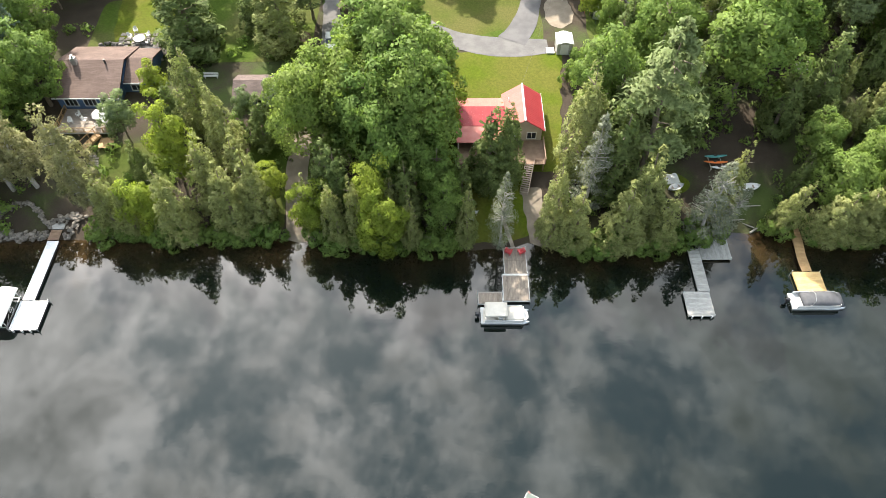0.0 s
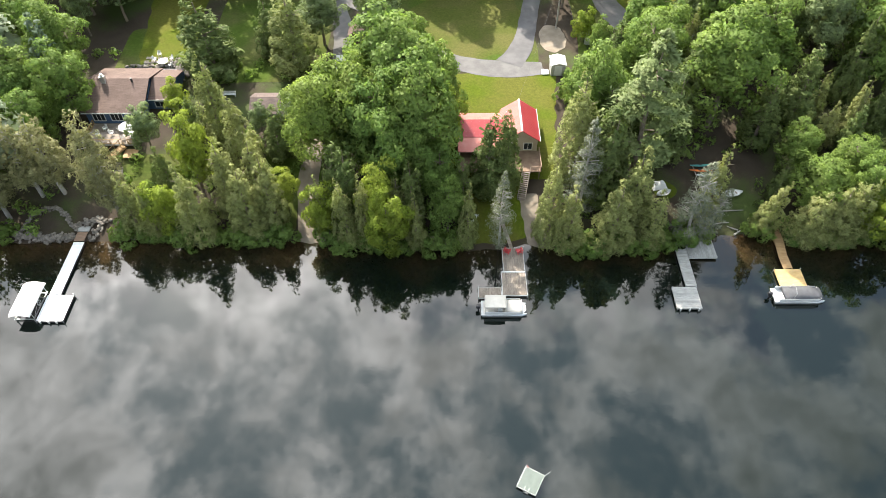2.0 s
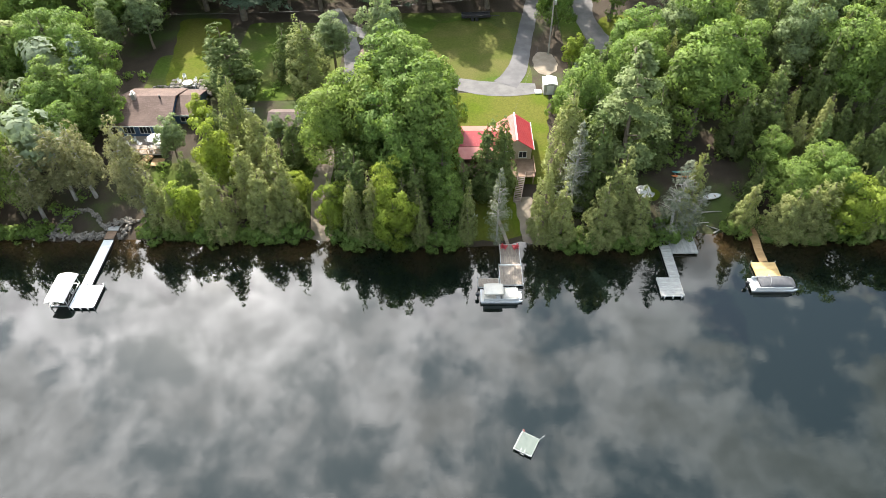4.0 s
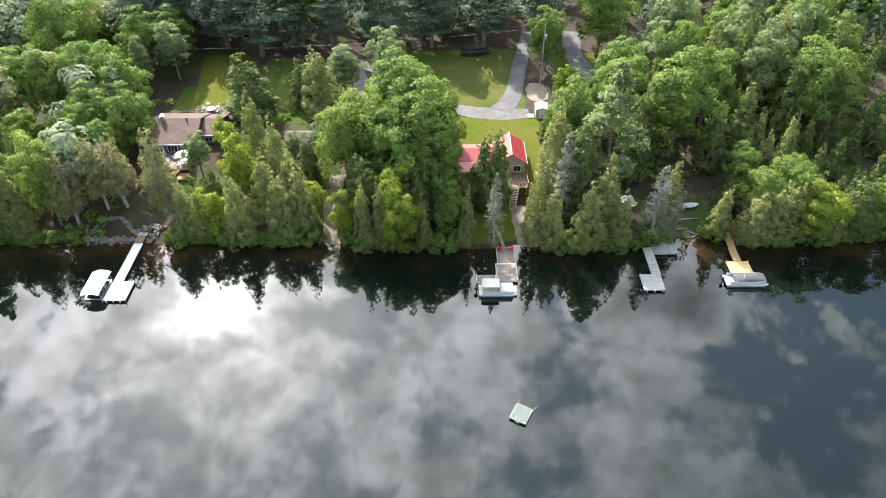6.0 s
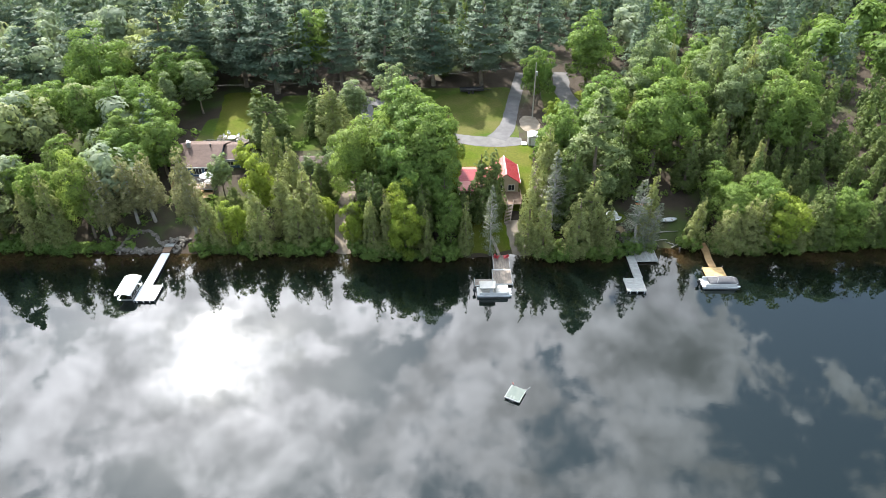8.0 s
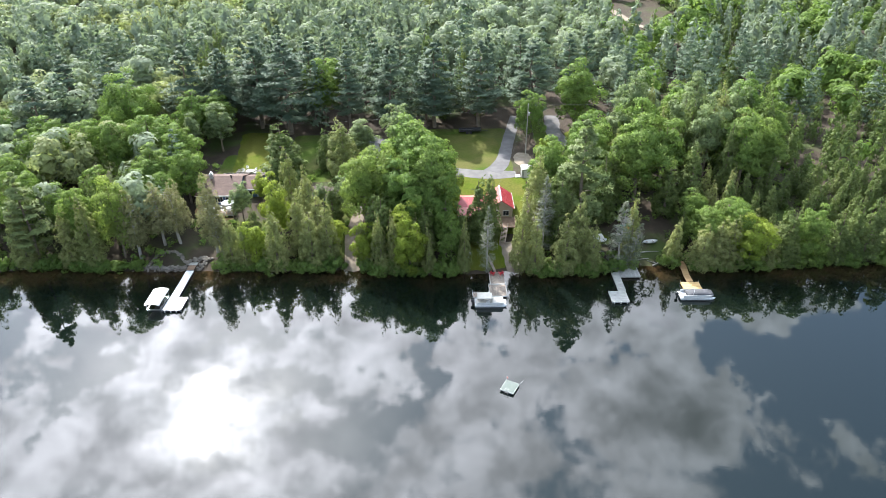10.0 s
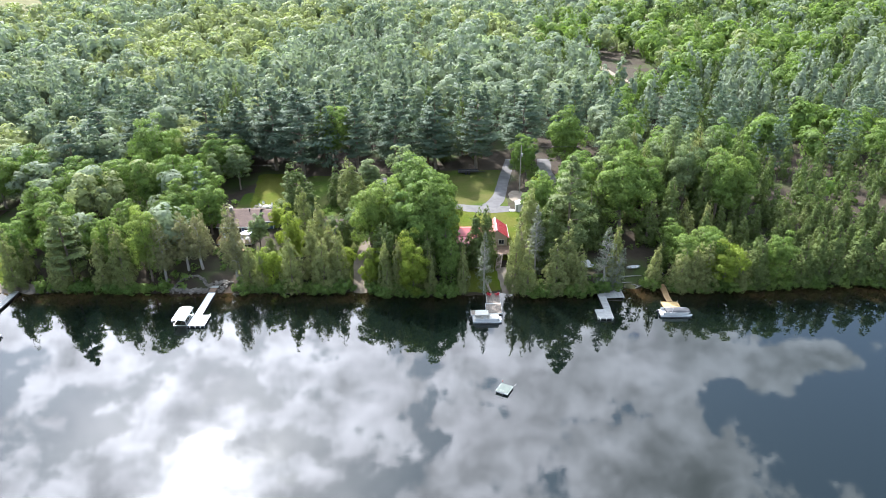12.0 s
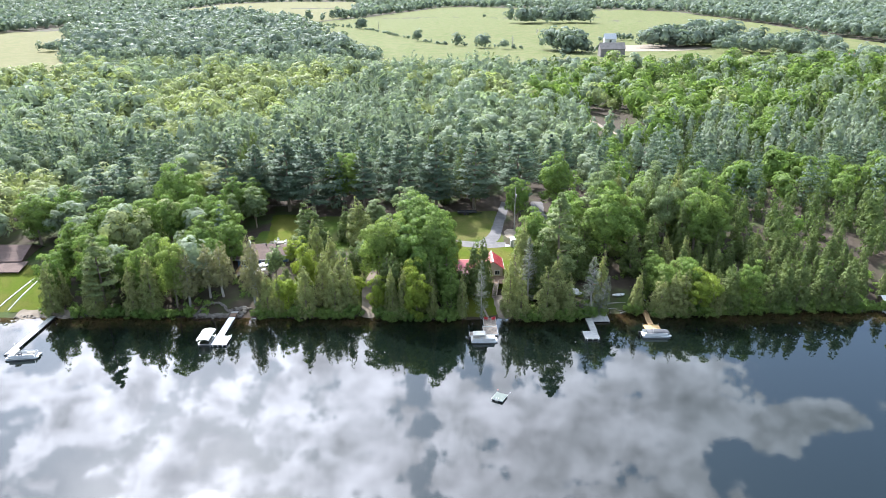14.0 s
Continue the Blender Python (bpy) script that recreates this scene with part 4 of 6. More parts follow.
# ground that stays clear of trees: houses, lawns, drives
CLEAR = [(-1, 20, 69.5, 97), (-12, 24, 96, 124), (-62.5, -43, 75, 98), (-60, -44, 94, 128), (-36, -26, 80, 90), (-23, -16, 60, 120), (2, 16, 58, 70), (-140, -108, 58, 92), (26, 46, 101, 130), (-63, -50, 58, 67), (30.5, 48, 58, 74), (49, 52, 58, 63), (-46, -24, 100, 120), (12, 22, 122, 140), (29, 36, 122, 140), (70, 98, 215, 295), (22, 29, 84, 108), (-97, -76, 102, 123), (-14, -4, 98, 108), (16, 25, 78, 100)]


def clear(x, y, margin=0.0):
    return any(a - margin < x < b + margin and c - margin < y < d + margin for a, b, c, d in CLEAR)


def crowded(x, y, gap):
    return any((x - a) ** 2 + (y - b) ** 2 < gap * gap for a, b, _ in PLANTED)


fill = np.random.default_rng(5)
# the thick young growth of the eastern shore, the western wood, and the pines behind the lawns
for x0, x1, y0, y1, step, kinds, low, high, most in (
    (50, 70, 65, 88, 5.0, ("cedar_tree", "dark_cedar", "maple_tree", "cedar_tree"), 8.5, 13.0, 22),
    (70, 118, 65, 88, 4.8, ("dark_cedar",), 8.5, 13.0, 52),
    (-105, -66, 63, 84, 5.6, ("cedar_tree", "cedar_tree", "maple_tree", "dark_cedar"), 12.0, 17.0, 26),
    (-106, -64, 86, 126, 9.0, ("maple_tree", "maple_tree", "poplar_tree"), 14.0, 19.0, 14),
    (-74, 56, 128, 152, 7.4, ("pine_tree", "pine_tree", "pine_tree", "pine_tree", "dark_cedar"), 21.0, 27.5, 26),
    (46, 84, 88, 118, 6.6, ("maple_tree", "poplar_tree", "dark_cedar", "cedar_tree"), 18.0, 25.0, 26),
    (-20, 2, 62, 90, 4.6, ("dark_cedar", "maple_tree", "young_tree"), 12.0, 17.0, 12),
    (16, 42, 64, 96, 5.0, ("dark_cedar", "cedar_tree", "maple_tree"), 13.0, 19.0, 16),
):
    spots = [(x + fill.uniform(-0.4, 0.4) * step, y + fill.uniform(-0.4, 0.4) * step) for x in np.arange(x0, x1, step) for y in np.arange(y0, y1, step)]
    fill.shuffle(spots)
    made = 0
    for x, y in spots:
        if made < most and not clear(x, y, 0.8) and not crowded(x, y, step * 0.72):
            plant(kinds[int(fill.integers(len(kinds)))], x, y, land(x, y) * 0.8 + fill.uniform(low, high), fill.uniform(0.85, 1.2))
            made += 1
# low growth hanging over the water's edge
for x in np.arange(-97, 118, 2.2):
    x += fill.uniform(-0.8, 0.8)
    y = shore(x) + fill.uniform(0.25, 0.8)
    if not (-67 < x < -50 or -23.5 < x < -18 or 3.4 < x < 16 or 41.5 < x < 47.0 or 48.8 < x < 51.4):
        plant("shrub", x, y, land(x, y) + fill.uniform(2.0, 4.6), fill.uniform(0.85, 1.3), (fill.uniform(8, 22), 0))


# ---- the woods behind, uncounted ----
def woods(name, label, mat, shapes, spots, wide, tall):
    """One mesh of many far trees. shapes: a few trees' leaves; spots: x, y, height, girth."""
    rng = np.random.default_rng(len(spots))
    lots = []
    for x, y, high, girth in spots:
        c, nrm, size = shapes[int(rng.integers(len(shapes)))]
        a = rng.uniform(0, 6.28)
        turn = np.array([[math.cos(a), -math.sin(a), 0], [math.sin(a), math.cos(a), 0], [0, 0, 1]])
        lots.append(((c @ turn.T) * np.array([girth, girth, high]) + np.array([x, y, land(x, y)]), nrm @ turn.T, size * girth))
    me = bpy.data.meshes.new(name)
    blades_to_mesh(me, *leaf_verts(*joined(*lots), wide, tall, rng, 0.12))
    me.materials.append(mat)
    return tagged(new(name, me), label, "woods", "", "stuff")


def domes(count, R, blobs, leaves, base, size):
    """Leaves of deciduous trees one unit high."""
    return [crown_round(np.random.default_rng(k), 1.0, R, blobs, leaves, base, size, 0.1, True) for k in range(count)]


def cones(count, R, leaves, clumps, power=0.66):
    """Leaves of conifers one unit high."""
    return [crown_cone(np.random.default_rng(k), 1.0, R, leaves, 0.03, power, clumps, 0.25, 0.08, True) for k in range(count)]


def pines(count, R, leaves, layers, arms):
    """Leaves of pines one unit high."""
    return [crown_pine(np.random.default_rng(k), 1.0, R, leaves, 0.12, layers, arms) for k in range(count)]


def scatter(rng, x_half, y0, y1, step, ok):
    """Jittered places inside the widening view of the land."""
    out = []
    for y in np.arange(y0, y1, step):
        half = x_half(y)
        for x in np.arange(-half, half, step):
            px, py = x + rng.uniform(-0.45, 0.45) * step, y + rng.uniform(-0.45, 0.45) * step
            if ok(px, py):
                out.append((px, py))
    return out


def wooded(x, y):
    """Where the woods stand."""
    return not in_field(x, y) and not clear(x, y, 1.5)


rng = np.random.default_rng(21)
round_shapes = domes(6, 0.28, 20, 620, 0.08, (0.28, 0.44))
cone_shapes = cones(5, 0.23, 620, 60)
pine_shapes = pines(5, 0.24, 800, 11, 7)
soft_pines = cones(5, 0.24, 460, 40, 0.55)
near_lots = {"round": [], "lime": [], "cone": [], "pine": [], "far pine": [], "green": []}
for x, y in scatter(rng, lambda y: 95 + 0.62 * y, 62, 240, 7.0, wooded):
    if crowded(x, y, 4.0) or y < shore(x) + 3:
        continue
    if -64 < x < 46 and y < 124:
        continue
    mixed = noise.noise((x * 0.02, y * 0.02, 4.0)) + rng.normal() * 0.25
    if y < 118 and x > 50:
        kind, high = ("cone", rng.uniform(9, 15)) if mixed < 0.2 else ("green", rng.uniform(10, 15))
    elif -66 < x < 50 and y < 165:
        if rng.uniform() < 0.3:
            continue
        kind, high = "pine", rng.uniform(12, 25)
    elif -60 < x < 60:
        kind, high = ("pine", rng.uniform(14, 23)) if mixed < -0.02 else ("round", rng.uniform(12, 18))
    elif x <= -60:
        kind, high = ("pine", rng.uniform(17, 22)) if mixed < -0.18 else (("lime", rng.uniform(10, 17)) if mixed > 0.32 else ("round", rng.uniform(11, 19)))
    else:
        kind, high = ("pine", rng.uniform(14, 21)) if mixed < -0.2 else (("cone", rng.uniform(10, 16)) if mixed < 0.1 else ("green", rng.uniform(11, 18)))
    high *= 1 + 0.3 * noise.noise((x * 0.05, y * 0.05, 12.0))
    # pines past this line get the needle colour with haze in it
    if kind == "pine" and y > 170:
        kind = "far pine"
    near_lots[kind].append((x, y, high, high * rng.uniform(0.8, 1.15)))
woods("wood_broadleaf", "mixed deciduous wood with full green crowns", LEAF_WOOD_HAZE, round_shapes, near_lots["round"], 0.047, 0.062)
woods("wood_green", "thick young wood with deep green crowns", LEAF_MAPLE, round_shapes, near_lots["green"], 0.047, 0.062)
woods("wood_young", "young wood with yellow-green crowns", LEAF_YOUNG_HAZE, round_shapes, near_lots["lime"], 0.047, 0.062)
woods("wood_cedar", "thick stand of young dark green cedars", LEAF_SPRUCE, cone_shapes, near_lots["cone"], 0.027, 0.055)
woods("wood_pine", "grey-green pine wood", LEAF_PINE, pine_shapes, near_lots["pine"], 0.027, 0.062)
woods("wood_soft_pine", "pine wood behind the houses, haze put into its pale grey-green", LEAF_PINE_HAZE, soft_pines, near_lots["far pine"], 0.043, 0.072)
far_round = domes(7, 0.30, 10, 230, 0.1, (0.40, 0.56))
far_pine = cones(5, 0.26, 230, 30, 0.5)
middle_round = domes(7, 0.31, 8, 140, 0.05, (0.40, 0.58))
far_lots = {"round": [], "lime": [], "pale": [], "pine": [], "dark": [], "green": []}
for x, y in scatter(rng, lambda y: 60 + 0.66 * (y + 60), 240, 520, 8.6, wooded):
    mixed = noise.noise((x * 0.012, y * 0.012, 8.0)) + rng.normal() * 0.24
    # west: yellow-green wood, with extra pale kinds in place of sunward haze
    if x < -80 and y < 420:
        kind = "lime" if mixed > -0.02 else ("pale" if mixed > -0.22 else ("round" if mixed > -0.4 else "pine"))
    else:
        kind = "pine" if mixed < -0.22 else ("pale" if mixed < 0.06 else ("round" if mixed < 0.36 else "lime"))
        # east: darker kinds stand in for cloud shadow and thinner haze
        if x > 30 and rng.uniform() < min(0.75, (x - 30) / 120):
            kind = "dark" if mixed < 0.1 else "green"
    high = rng.uniform(9, 19) if kind != "pine" else rng.uniform(12, 20)
    high *= 1 + 0.4 * noise.noise((x * 0.04, y * 0.04, 12.0))
    if noise.noise((x * 0.06, y * 0.06, 17.0)) > 0.42:
        continue
    far_lots[kind].append((x, y, high, high * rng.uniform(0.85, 1.2)))
woods("far_wood_broadleaf", "far deciduous wood", LEAF_WOOD_HAZE, far_round, far_lots["round"], 0.078, 0.100)
woods("far_wood_young", "far yellow-green wood", LEAF_YOUNG_HAZE, far_round, far_lots["lime"], 0.078, 0.100)
woods("far_wood_pale", "far wood, grey-green with haze in its colour", LEAF_WOOD_HAZE, far_round, far_lots["pale"], 0.078, 0.100)
woods("far_wood_pine", "far pine wood", LEAF_PINE_HAZE, far_pine, far_lots["pine"], 0.05, 0.115)
woods("far_wood_dark", "far conifer wood, its shade put in as dark green", LEAF_SPRUCE, far_pine, far_lots["dark"], 0.05, 0.115)
woods("far_wood_green", "far wood of deep green deciduous trees", LEAF_MAPLE, far_round, far_lots["green"], 0.078, 0.100)
# hedgerows and copses among the fields: from, to, gap, spread, lowest and highest
hedges = []
for (ax, ay), (bx, by), gap, spread, low, high in (
    ((-256, 1261), (-135, 1084), 6, 3, 3, 7), ((-135, 1084), (-1, 773), 5, 2, 2, 6), ((-1, 773), (92, 706), 4, 2, 2, 6), ((-135, 1084), (-132, 1080), 1, 3, 16, 20), ((-34, 844), (-30, 846), 1.4, 4, 14, 18),
    ((14, 756), (17, 758), 1, 2, 13, 17), ((41, 724), (46, 726), 1.0, 4, 13, 17), ((68, 708), (70, 709), 1, 2, 11, 15), ((118, 600), (150, 930), 9, 2, 2, 5), ((84, 1417), (86, 1417), 1, 2, 8, 10), ((-462, 719), (-430, 719), 1.8, 6, 8, 13),
    ((134, 1205), (250, 1195), 2.2, 24, 24, 34), ((120, 705), (140, 650), 1.8, 12, 18, 27), ((125, 640), (160, 655), 4, 6, 6, 10), ((232, 715), (335, 715), 1.4, 24, 19, 29), ((300, 640), (400, 640), 2.0, 26, 15, 22), ((260, 745), (340, 780), 2.4, 22, 18, 26),
    ((-60, 485), (420, 480), 3.4, 12, 8, 12), ((330, 520), (470, 570), 2.4, 26, 11, 18), ((205, 812), (240, 830), 4, 8, 7, 11), ((-300, 1000), (-235, 1010), 2.6, 20, 20, 28), ((-110, 690), (-70, 560), 3.4, 12, 9, 14), ((-215, 987), (-110, 690), 4, 10, 8, 13),
):
    steps = max(2, int(math.hypot(bx - ax, by - ay) / gap))
    for k in range(steps):
        f = rng.uniform(0, 1)
        high_here = rng.uniform(low, high)
        hedges.append((ax + (bx - ax) * f + rng.normal() * spread * 0.6, ay + (by - ay) * f + rng.normal() * spread * 0.6, high_here, high_here * rng.uniform(1.0, 1.4)))
# the haze over the hedges is in their leaf colour
woods("hedgerow", "hedgerows and copses among the fields", LEAF_FAR_HAZE, middle_round, hedges, 0.085, 0.11)
# the forest between and beyond the fields, distance haze put into its leaf colour
small_round = domes(7, 0.31, 5, 40, 0.05, (0.45, 0.62))
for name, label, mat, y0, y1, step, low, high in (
    ("field_wood", "deciduous wood between the fields", LEAF_FAR_HAZE, 520, 900, 12.5, 15, 26),
    ("rise_wood", "wood on the rise between the fields", LEAF_FAR_HAZE, 900, 1450, 14.0, 15, 24),
    ("far_forest", "dark forest on the rise beyond the fields", LEAF_FAR_HAZE, 1450, 2800, 27.0, 13, 23),
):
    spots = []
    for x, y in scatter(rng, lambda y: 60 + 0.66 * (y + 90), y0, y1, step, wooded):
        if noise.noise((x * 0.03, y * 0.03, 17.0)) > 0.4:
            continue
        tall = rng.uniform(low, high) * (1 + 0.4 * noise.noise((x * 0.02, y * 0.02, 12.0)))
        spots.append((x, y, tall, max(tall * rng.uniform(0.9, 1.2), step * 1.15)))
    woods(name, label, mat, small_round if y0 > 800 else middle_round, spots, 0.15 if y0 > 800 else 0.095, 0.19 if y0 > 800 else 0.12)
# leafless trees standing in the hedgerow
for k, (x, y, high) in enumerate(((14, 770, 17), (44, 726, 19), (78, 716, 18), (-100, 1010, 18), (137, 953, 9))):
    tree = thing("bare_tree", "tall leafless grey tree standing in a hedgerow", "tree", (x, y, land(x, y) - 0.2), 40 * k, "bare trees")
    ob = new("trunk", trunk_mesh(np.random.default_rng(70 + k), high, 0.32, 34, 5.0, 0.3, BARK_GREY))
    ob.parent = tree
# saplings and brush on the floor of the near woods
brush = [(x, y, rng.uniform(0.8, 2.4), rng.uniform(1.6, 3.4)) for x, y in scatter(rng, lambda y: 118, 62, 100, 3.4, lambda x, y: not clear(x, y, 0.3) and y > shore(x) + 1.0)]
woods("undergrowth", "low brush and saplings under the near trees", LEAF_MAPLE, domes(5, 0.5, 12, 90, -0.4, (0.2, 0.36)), brush, 0.10, 0.13)

# ---- houses ----
def gable(parent, name, mat, x0, x1, y0, y1, eave, ridge, along, over=0.35, thick=0.14, ribs=0.0, low_mat=None):
    """Two roof slopes as parts, with raised seams on metal; along: the axis of the ridge; low_mat: the western or southern slope's own material."""
    swap = (lambda u, v, z: (u, v, z)) if along == "x" else (lambda u, v, z: (v, u, z))
    u0, u1, v0, v1 = (x0, x1, y0, y1) if along == "x" else (y0, y1, x0, x1)
    mid, a, b = (v0 + v1) / 2, u0 - over, u1 + over
    for low in (v0 - over, v1 + over):
        foot = ridge - (ridge - eave) * abs(low - mid) / ((v1 - v0) / 2)
        side = mat if low > mid else low_mat or mat
        slope = part(name, slab(bmesh.new(), [swap(a, mid, ridge), swap(b, mid, ridge), swap(b, low, foot), swap(a, low, foot)], thick), side, parent)
        if ribs:
            half = 0.025
            first = part("seam", slab(bmesh.new(), [swap(-half, mid, ridge + 0.045), swap(half, mid, ridge + 0.045), swap(half, low, foot + 0.045), swap(-half, low, foot + 0.045)], 0.044), side, slope)
            for k in range(int((b - a) / ribs)):
                ob = first
                if k:
                    ob = new("seam", first.data)
                    ob.parent = slope
                ob.location = swap(a + (k + 0.5) * ribs, 0, 0)
    return mid


def walls(parent, mat, x0, x1, y0, y1, base, eave, ridge=None, along="x", thick=0.2):
    """Four walls, with gables up to the ridge, each a part."""
    for axis, place in (("y", y0), ("y", y1), ("x", x0), ("x", x1)):
        bm = bmesh.new()
        inward = thick if place in (x0, y0) else -thick
        if axis == "y":
            outline = [(x0, base), (x1, base), (x1, eave)] + ([((x0 + x1) / 2, ridge - 0.16)] if ridge and along == "y" else []) + [(x0, eave)]
            rings = [[(u, place + d, v) for u, v in outline] for d in (0, inward)]
        else:
            outline = [(y0 + thick, base), (y1 - thick, base), (y1 - thick, eave)] + ([((y0 + y1) / 2, ridge - 0.16)] if ridge and along == "x" else []) + [(y0 + thick, eave)]
            rings = [[(place + d, u, v) for u, v in outline] for d in (0, inward)]
        loft(bm, rings)
        part("wall", bm, mat, parent)


def window(parent, x, y, z, wide, tall, face="s", frame_mat=None, panes=2):
    """A framed window set on a wall that faces south, east or west."""
    turn = {"s": 0, "e": 90, "w": -90, "n": 180}[face]
    m = pose(x, y, z, 0, 0, turn)
    b = 0.09
    rows = [((0, -0.02, tall / 2), (wide + 2 * b, 0.09, b)), ((0, -0.02, -tall / 2), (wide + 2 * b, 0.13, b)), ((-wide / 2 - b / 2, -0.02, 0), (b, 0.09, tall)), ((wide / 2 + b / 2, -0.02, 0), (b, 0.09, tall))]
    rows += [((wide * (k / panes - 0.5), -0.02, 0), (0.06, 0.07, tall)) for k in range(1, panes)]
    bm = boxes(rows)
    bm.transform(m)
    ob = part("window", bm, frame_mat or WHITE_PAINT, parent, "white framed window")
    for k in range(panes):
        bm = boxes([((wide * ((k + 0.5) / panes - 0.5), -0.012, 0), (wide / panes - 0.07, 0.02, tall - 0.06))])
        bm.transform(m)
        part("pane", bm, GLASS, ob)
    return ob


def railing(parent, points, z, high=0.95, mat=None, gap=1.4):
    """Posts, a top rail and thin balusters along a line of points."""
    mat = mat or PLANK_ORANGE
    for (ax, ay), (bx, by) in zip(points, points[1:]):
        length = math.hypot(bx - ax, by - ay)
        turn = math.degrees(math.atan2(by - ay, bx - ax))
        mid = ((ax + bx) / 2, (ay + by) / 2)
        for up, wide in ((high, 0.12), (0.12, 0.06)):
            part("rail", boxes([((mid[0], mid[1], z + up), (length, wide, 0.06), (0, 0, turn))]), mat, parent)
        for k in range(int(length / gap) + 1):
            f = k / max(1, int(length / gap))
            part("post", boxes([((ax + (bx - ax) * f, ay + (by - ay) * f, z + high / 2), (0.1, 0.1, high))]), mat, parent)
        count = int(length / 0.28)
        first = None
        for k in range(count):
            if first is None:
                first = ob = part("baluster", boxes([((0, 0, 0), (0.04, 0.04, high - 0.1))]), mat, parent)
            else:
                ob = new("baluster", first.data)
                ob.parent = parent
            ob.location = (ax + (bx - ax) * (k + 0.5) / count, ay + (by - ay) * (k + 0.5) / count, z + high / 2)


def decking(parent, mat, x0, x1, y0, y1, z, along="x", board=0.16, thick=0.045, name="plank", turn=None):
    """Boards side by side with open joints, each a part on one shared mesh."""
    wide, long = (y1 - y0, x1 - x0) if along == "x" else (x1 - x0, y1 - y0)
    count = max(1, round(wide / board))
    pitch = wide / count
    size = (long, pitch - 0.018, thick) if along == "x" else (pitch - 0.018, long, thick)
    bm = boxes([((0, 0, 0), size)])
    first = part(name, bm, mat, parent)
    for k in range(count):
        c = ((x0 + x1) / 2, y0 + (k + 0.5) * pitch) if along == "x" else (x0 + (k + 0.5) * pitch, (y0 + y1) / 2)
        ob = first
        if k:
            ob = new(name, first.data)
            ob.parent = parent
        ob.location = (c[0], c[1], z - thick / 2 + 0.006 * math.sin(k * 7.3))


def stair(name, label, mat, top, foot, wide, rails=True):
    """A straight wooden stair from its top to its foot."""
    ob = thing(name, label, "stairs")
    a, b = Vector(top), Vector(foot)
    run = Vector((b.x - a.x, b.y - a.y, 0))
    side = Vector((-run.y, run.x, 0)).normalized() * wide / 2
    count = max(3, round((a.z - b.z) / 0.19))
    turn = math.degrees(math.atan2(run.y, run.x))
    for k in range(count):
        p = a + (b - a) * (k + 0.6) / count
        part("step", boxes([(tuple(p), (run.length / count * 0.92, wide, 0.05), (0, 0, turn))]), mat, ob)
    for s in (-1, 1):
        part("stringer", slab(bmesh.new(), [a + side * s, b + side * s, b + side * s * 1.05, a + side * s * 1.05], 0.26), mat, ob)
        if rails:
            up = Vector((0, 0, 0.95))
            part("rail", tubes([([a + side * s + up, b + side * s + up], 0.055)]), mat, ob)
            for f in (0.03, 0.5, 0.97):
                p = a + (b - a) * f + side * s
                part("post", tubes([([p, p + up], 0.05)]), mat, ob)
    return ob


# the red-roofed cottage
def red_cottage():
    ob = thing("cottage", "small cottage with a red ribbed metal roof and tan walls", "house")
    walls(ob, TAN_SIDING, 9.3, 14.7, 74.8, 82.2, 3.4, 7.25, 9.2, "y")
    walls(ob, TAN_SIDING, 2.2, 9.1, 76.0, 81.5, 3.6, 7.0, 8.1, "x")
    # the main west slope and the wing's north slope take the paler red
    gable(ob, "roof", RED_METAL, 9.3, 14.7, 74.8, 82.2, 7.4, 9.3, "y", 0.35, 0.1, 0.42, PINK_METAL)
    gable(ob, "roof", PINK_METAL, 2.2, 8.9, 76.0, 81.5, 7.15, 8.15, "x", 0.3, 0.1, 0.42, RED_METAL)
    part("porch_roof", slab(bmesh.new(), [(1.9, 75.9, 7.02), (9.0, 75.9, 7.02), (9.0, 72.9, 6.35), (1.9, 72.9, 6.35)], 0.1), PINK_METAL, ob, "faded red metal porch roof")
    part("ridge_cap", boxes([((12.0, 78.5, 9.32), (0.26, 8.2, 0.07))]), WHITE_PAINT, ob, "pale ridge cap")
    part("barge_board", boxes([((15.1, 78.5, 7.22), (0.05, 8.2, 0.16))]), WHITE_PAINT, ob, "white eaves trim")
    for x in (2.2, 4.5, 6.8, 8.9):
        part("post", boxes([((x, 73.1, 5.6), (0.14, 0.14, 1.4))]), WHITE_PAINT, ob)
    for x in (3.6, 5.6, 7.6):
        window(ob, x, 76.0, 5.9, 1.1, 1.1)
    for x in (10.7, 13.2):
        window(ob, x, 74.8, 5.9, 1.3, 1.3)
    window(ob, 14.7, 77.0, 6.0, 1.0, 1.0, "e")
    window(ob, 14.7, 80.0, 6.0, 1.0, 1.0, "e")
    part("vent_pipe", tubes([([(9.9, 80.3, 7.8), (9.9, 80.3, 8.5)], 0.07)], 8), GREY_METAL, ob, "small grey vent pipe")
    deck = part("deck", boxes([((8.5, 72.4, 4.78), (13.0, 4.9, 0.16))]), PLANK_BROWN, ob, "brown timber deck")
    for x in (2.4, 6.0, 9.5, 12.4, 14.8):
        part("deck_post", boxes([((x, 70.3, (4.7 + land(x, 70.3)) / 2), (0.15, 0.15, 4.7 - land(x, 70.3) + 0.2))]), PLANK_BROWN, deck)
    railing(ob, [(2.0, 70.0), (11.9, 70.0)], 4.86, mat=PLANK_BROWN)
    railing(ob, [(13.5, 70.0), (15.0, 70.0), (15.0, 74.6)], 4.86, mat=PLANK_BROWN)


red_cottage()
stair("deck_stairs", "weathered wooden stairs from the cottage deck to the bank", PLANK_PALE, (12.7, 70.0, 4.85), (11.8, 66.3, land(11.8, 66.3) + 0.05), 1.2)
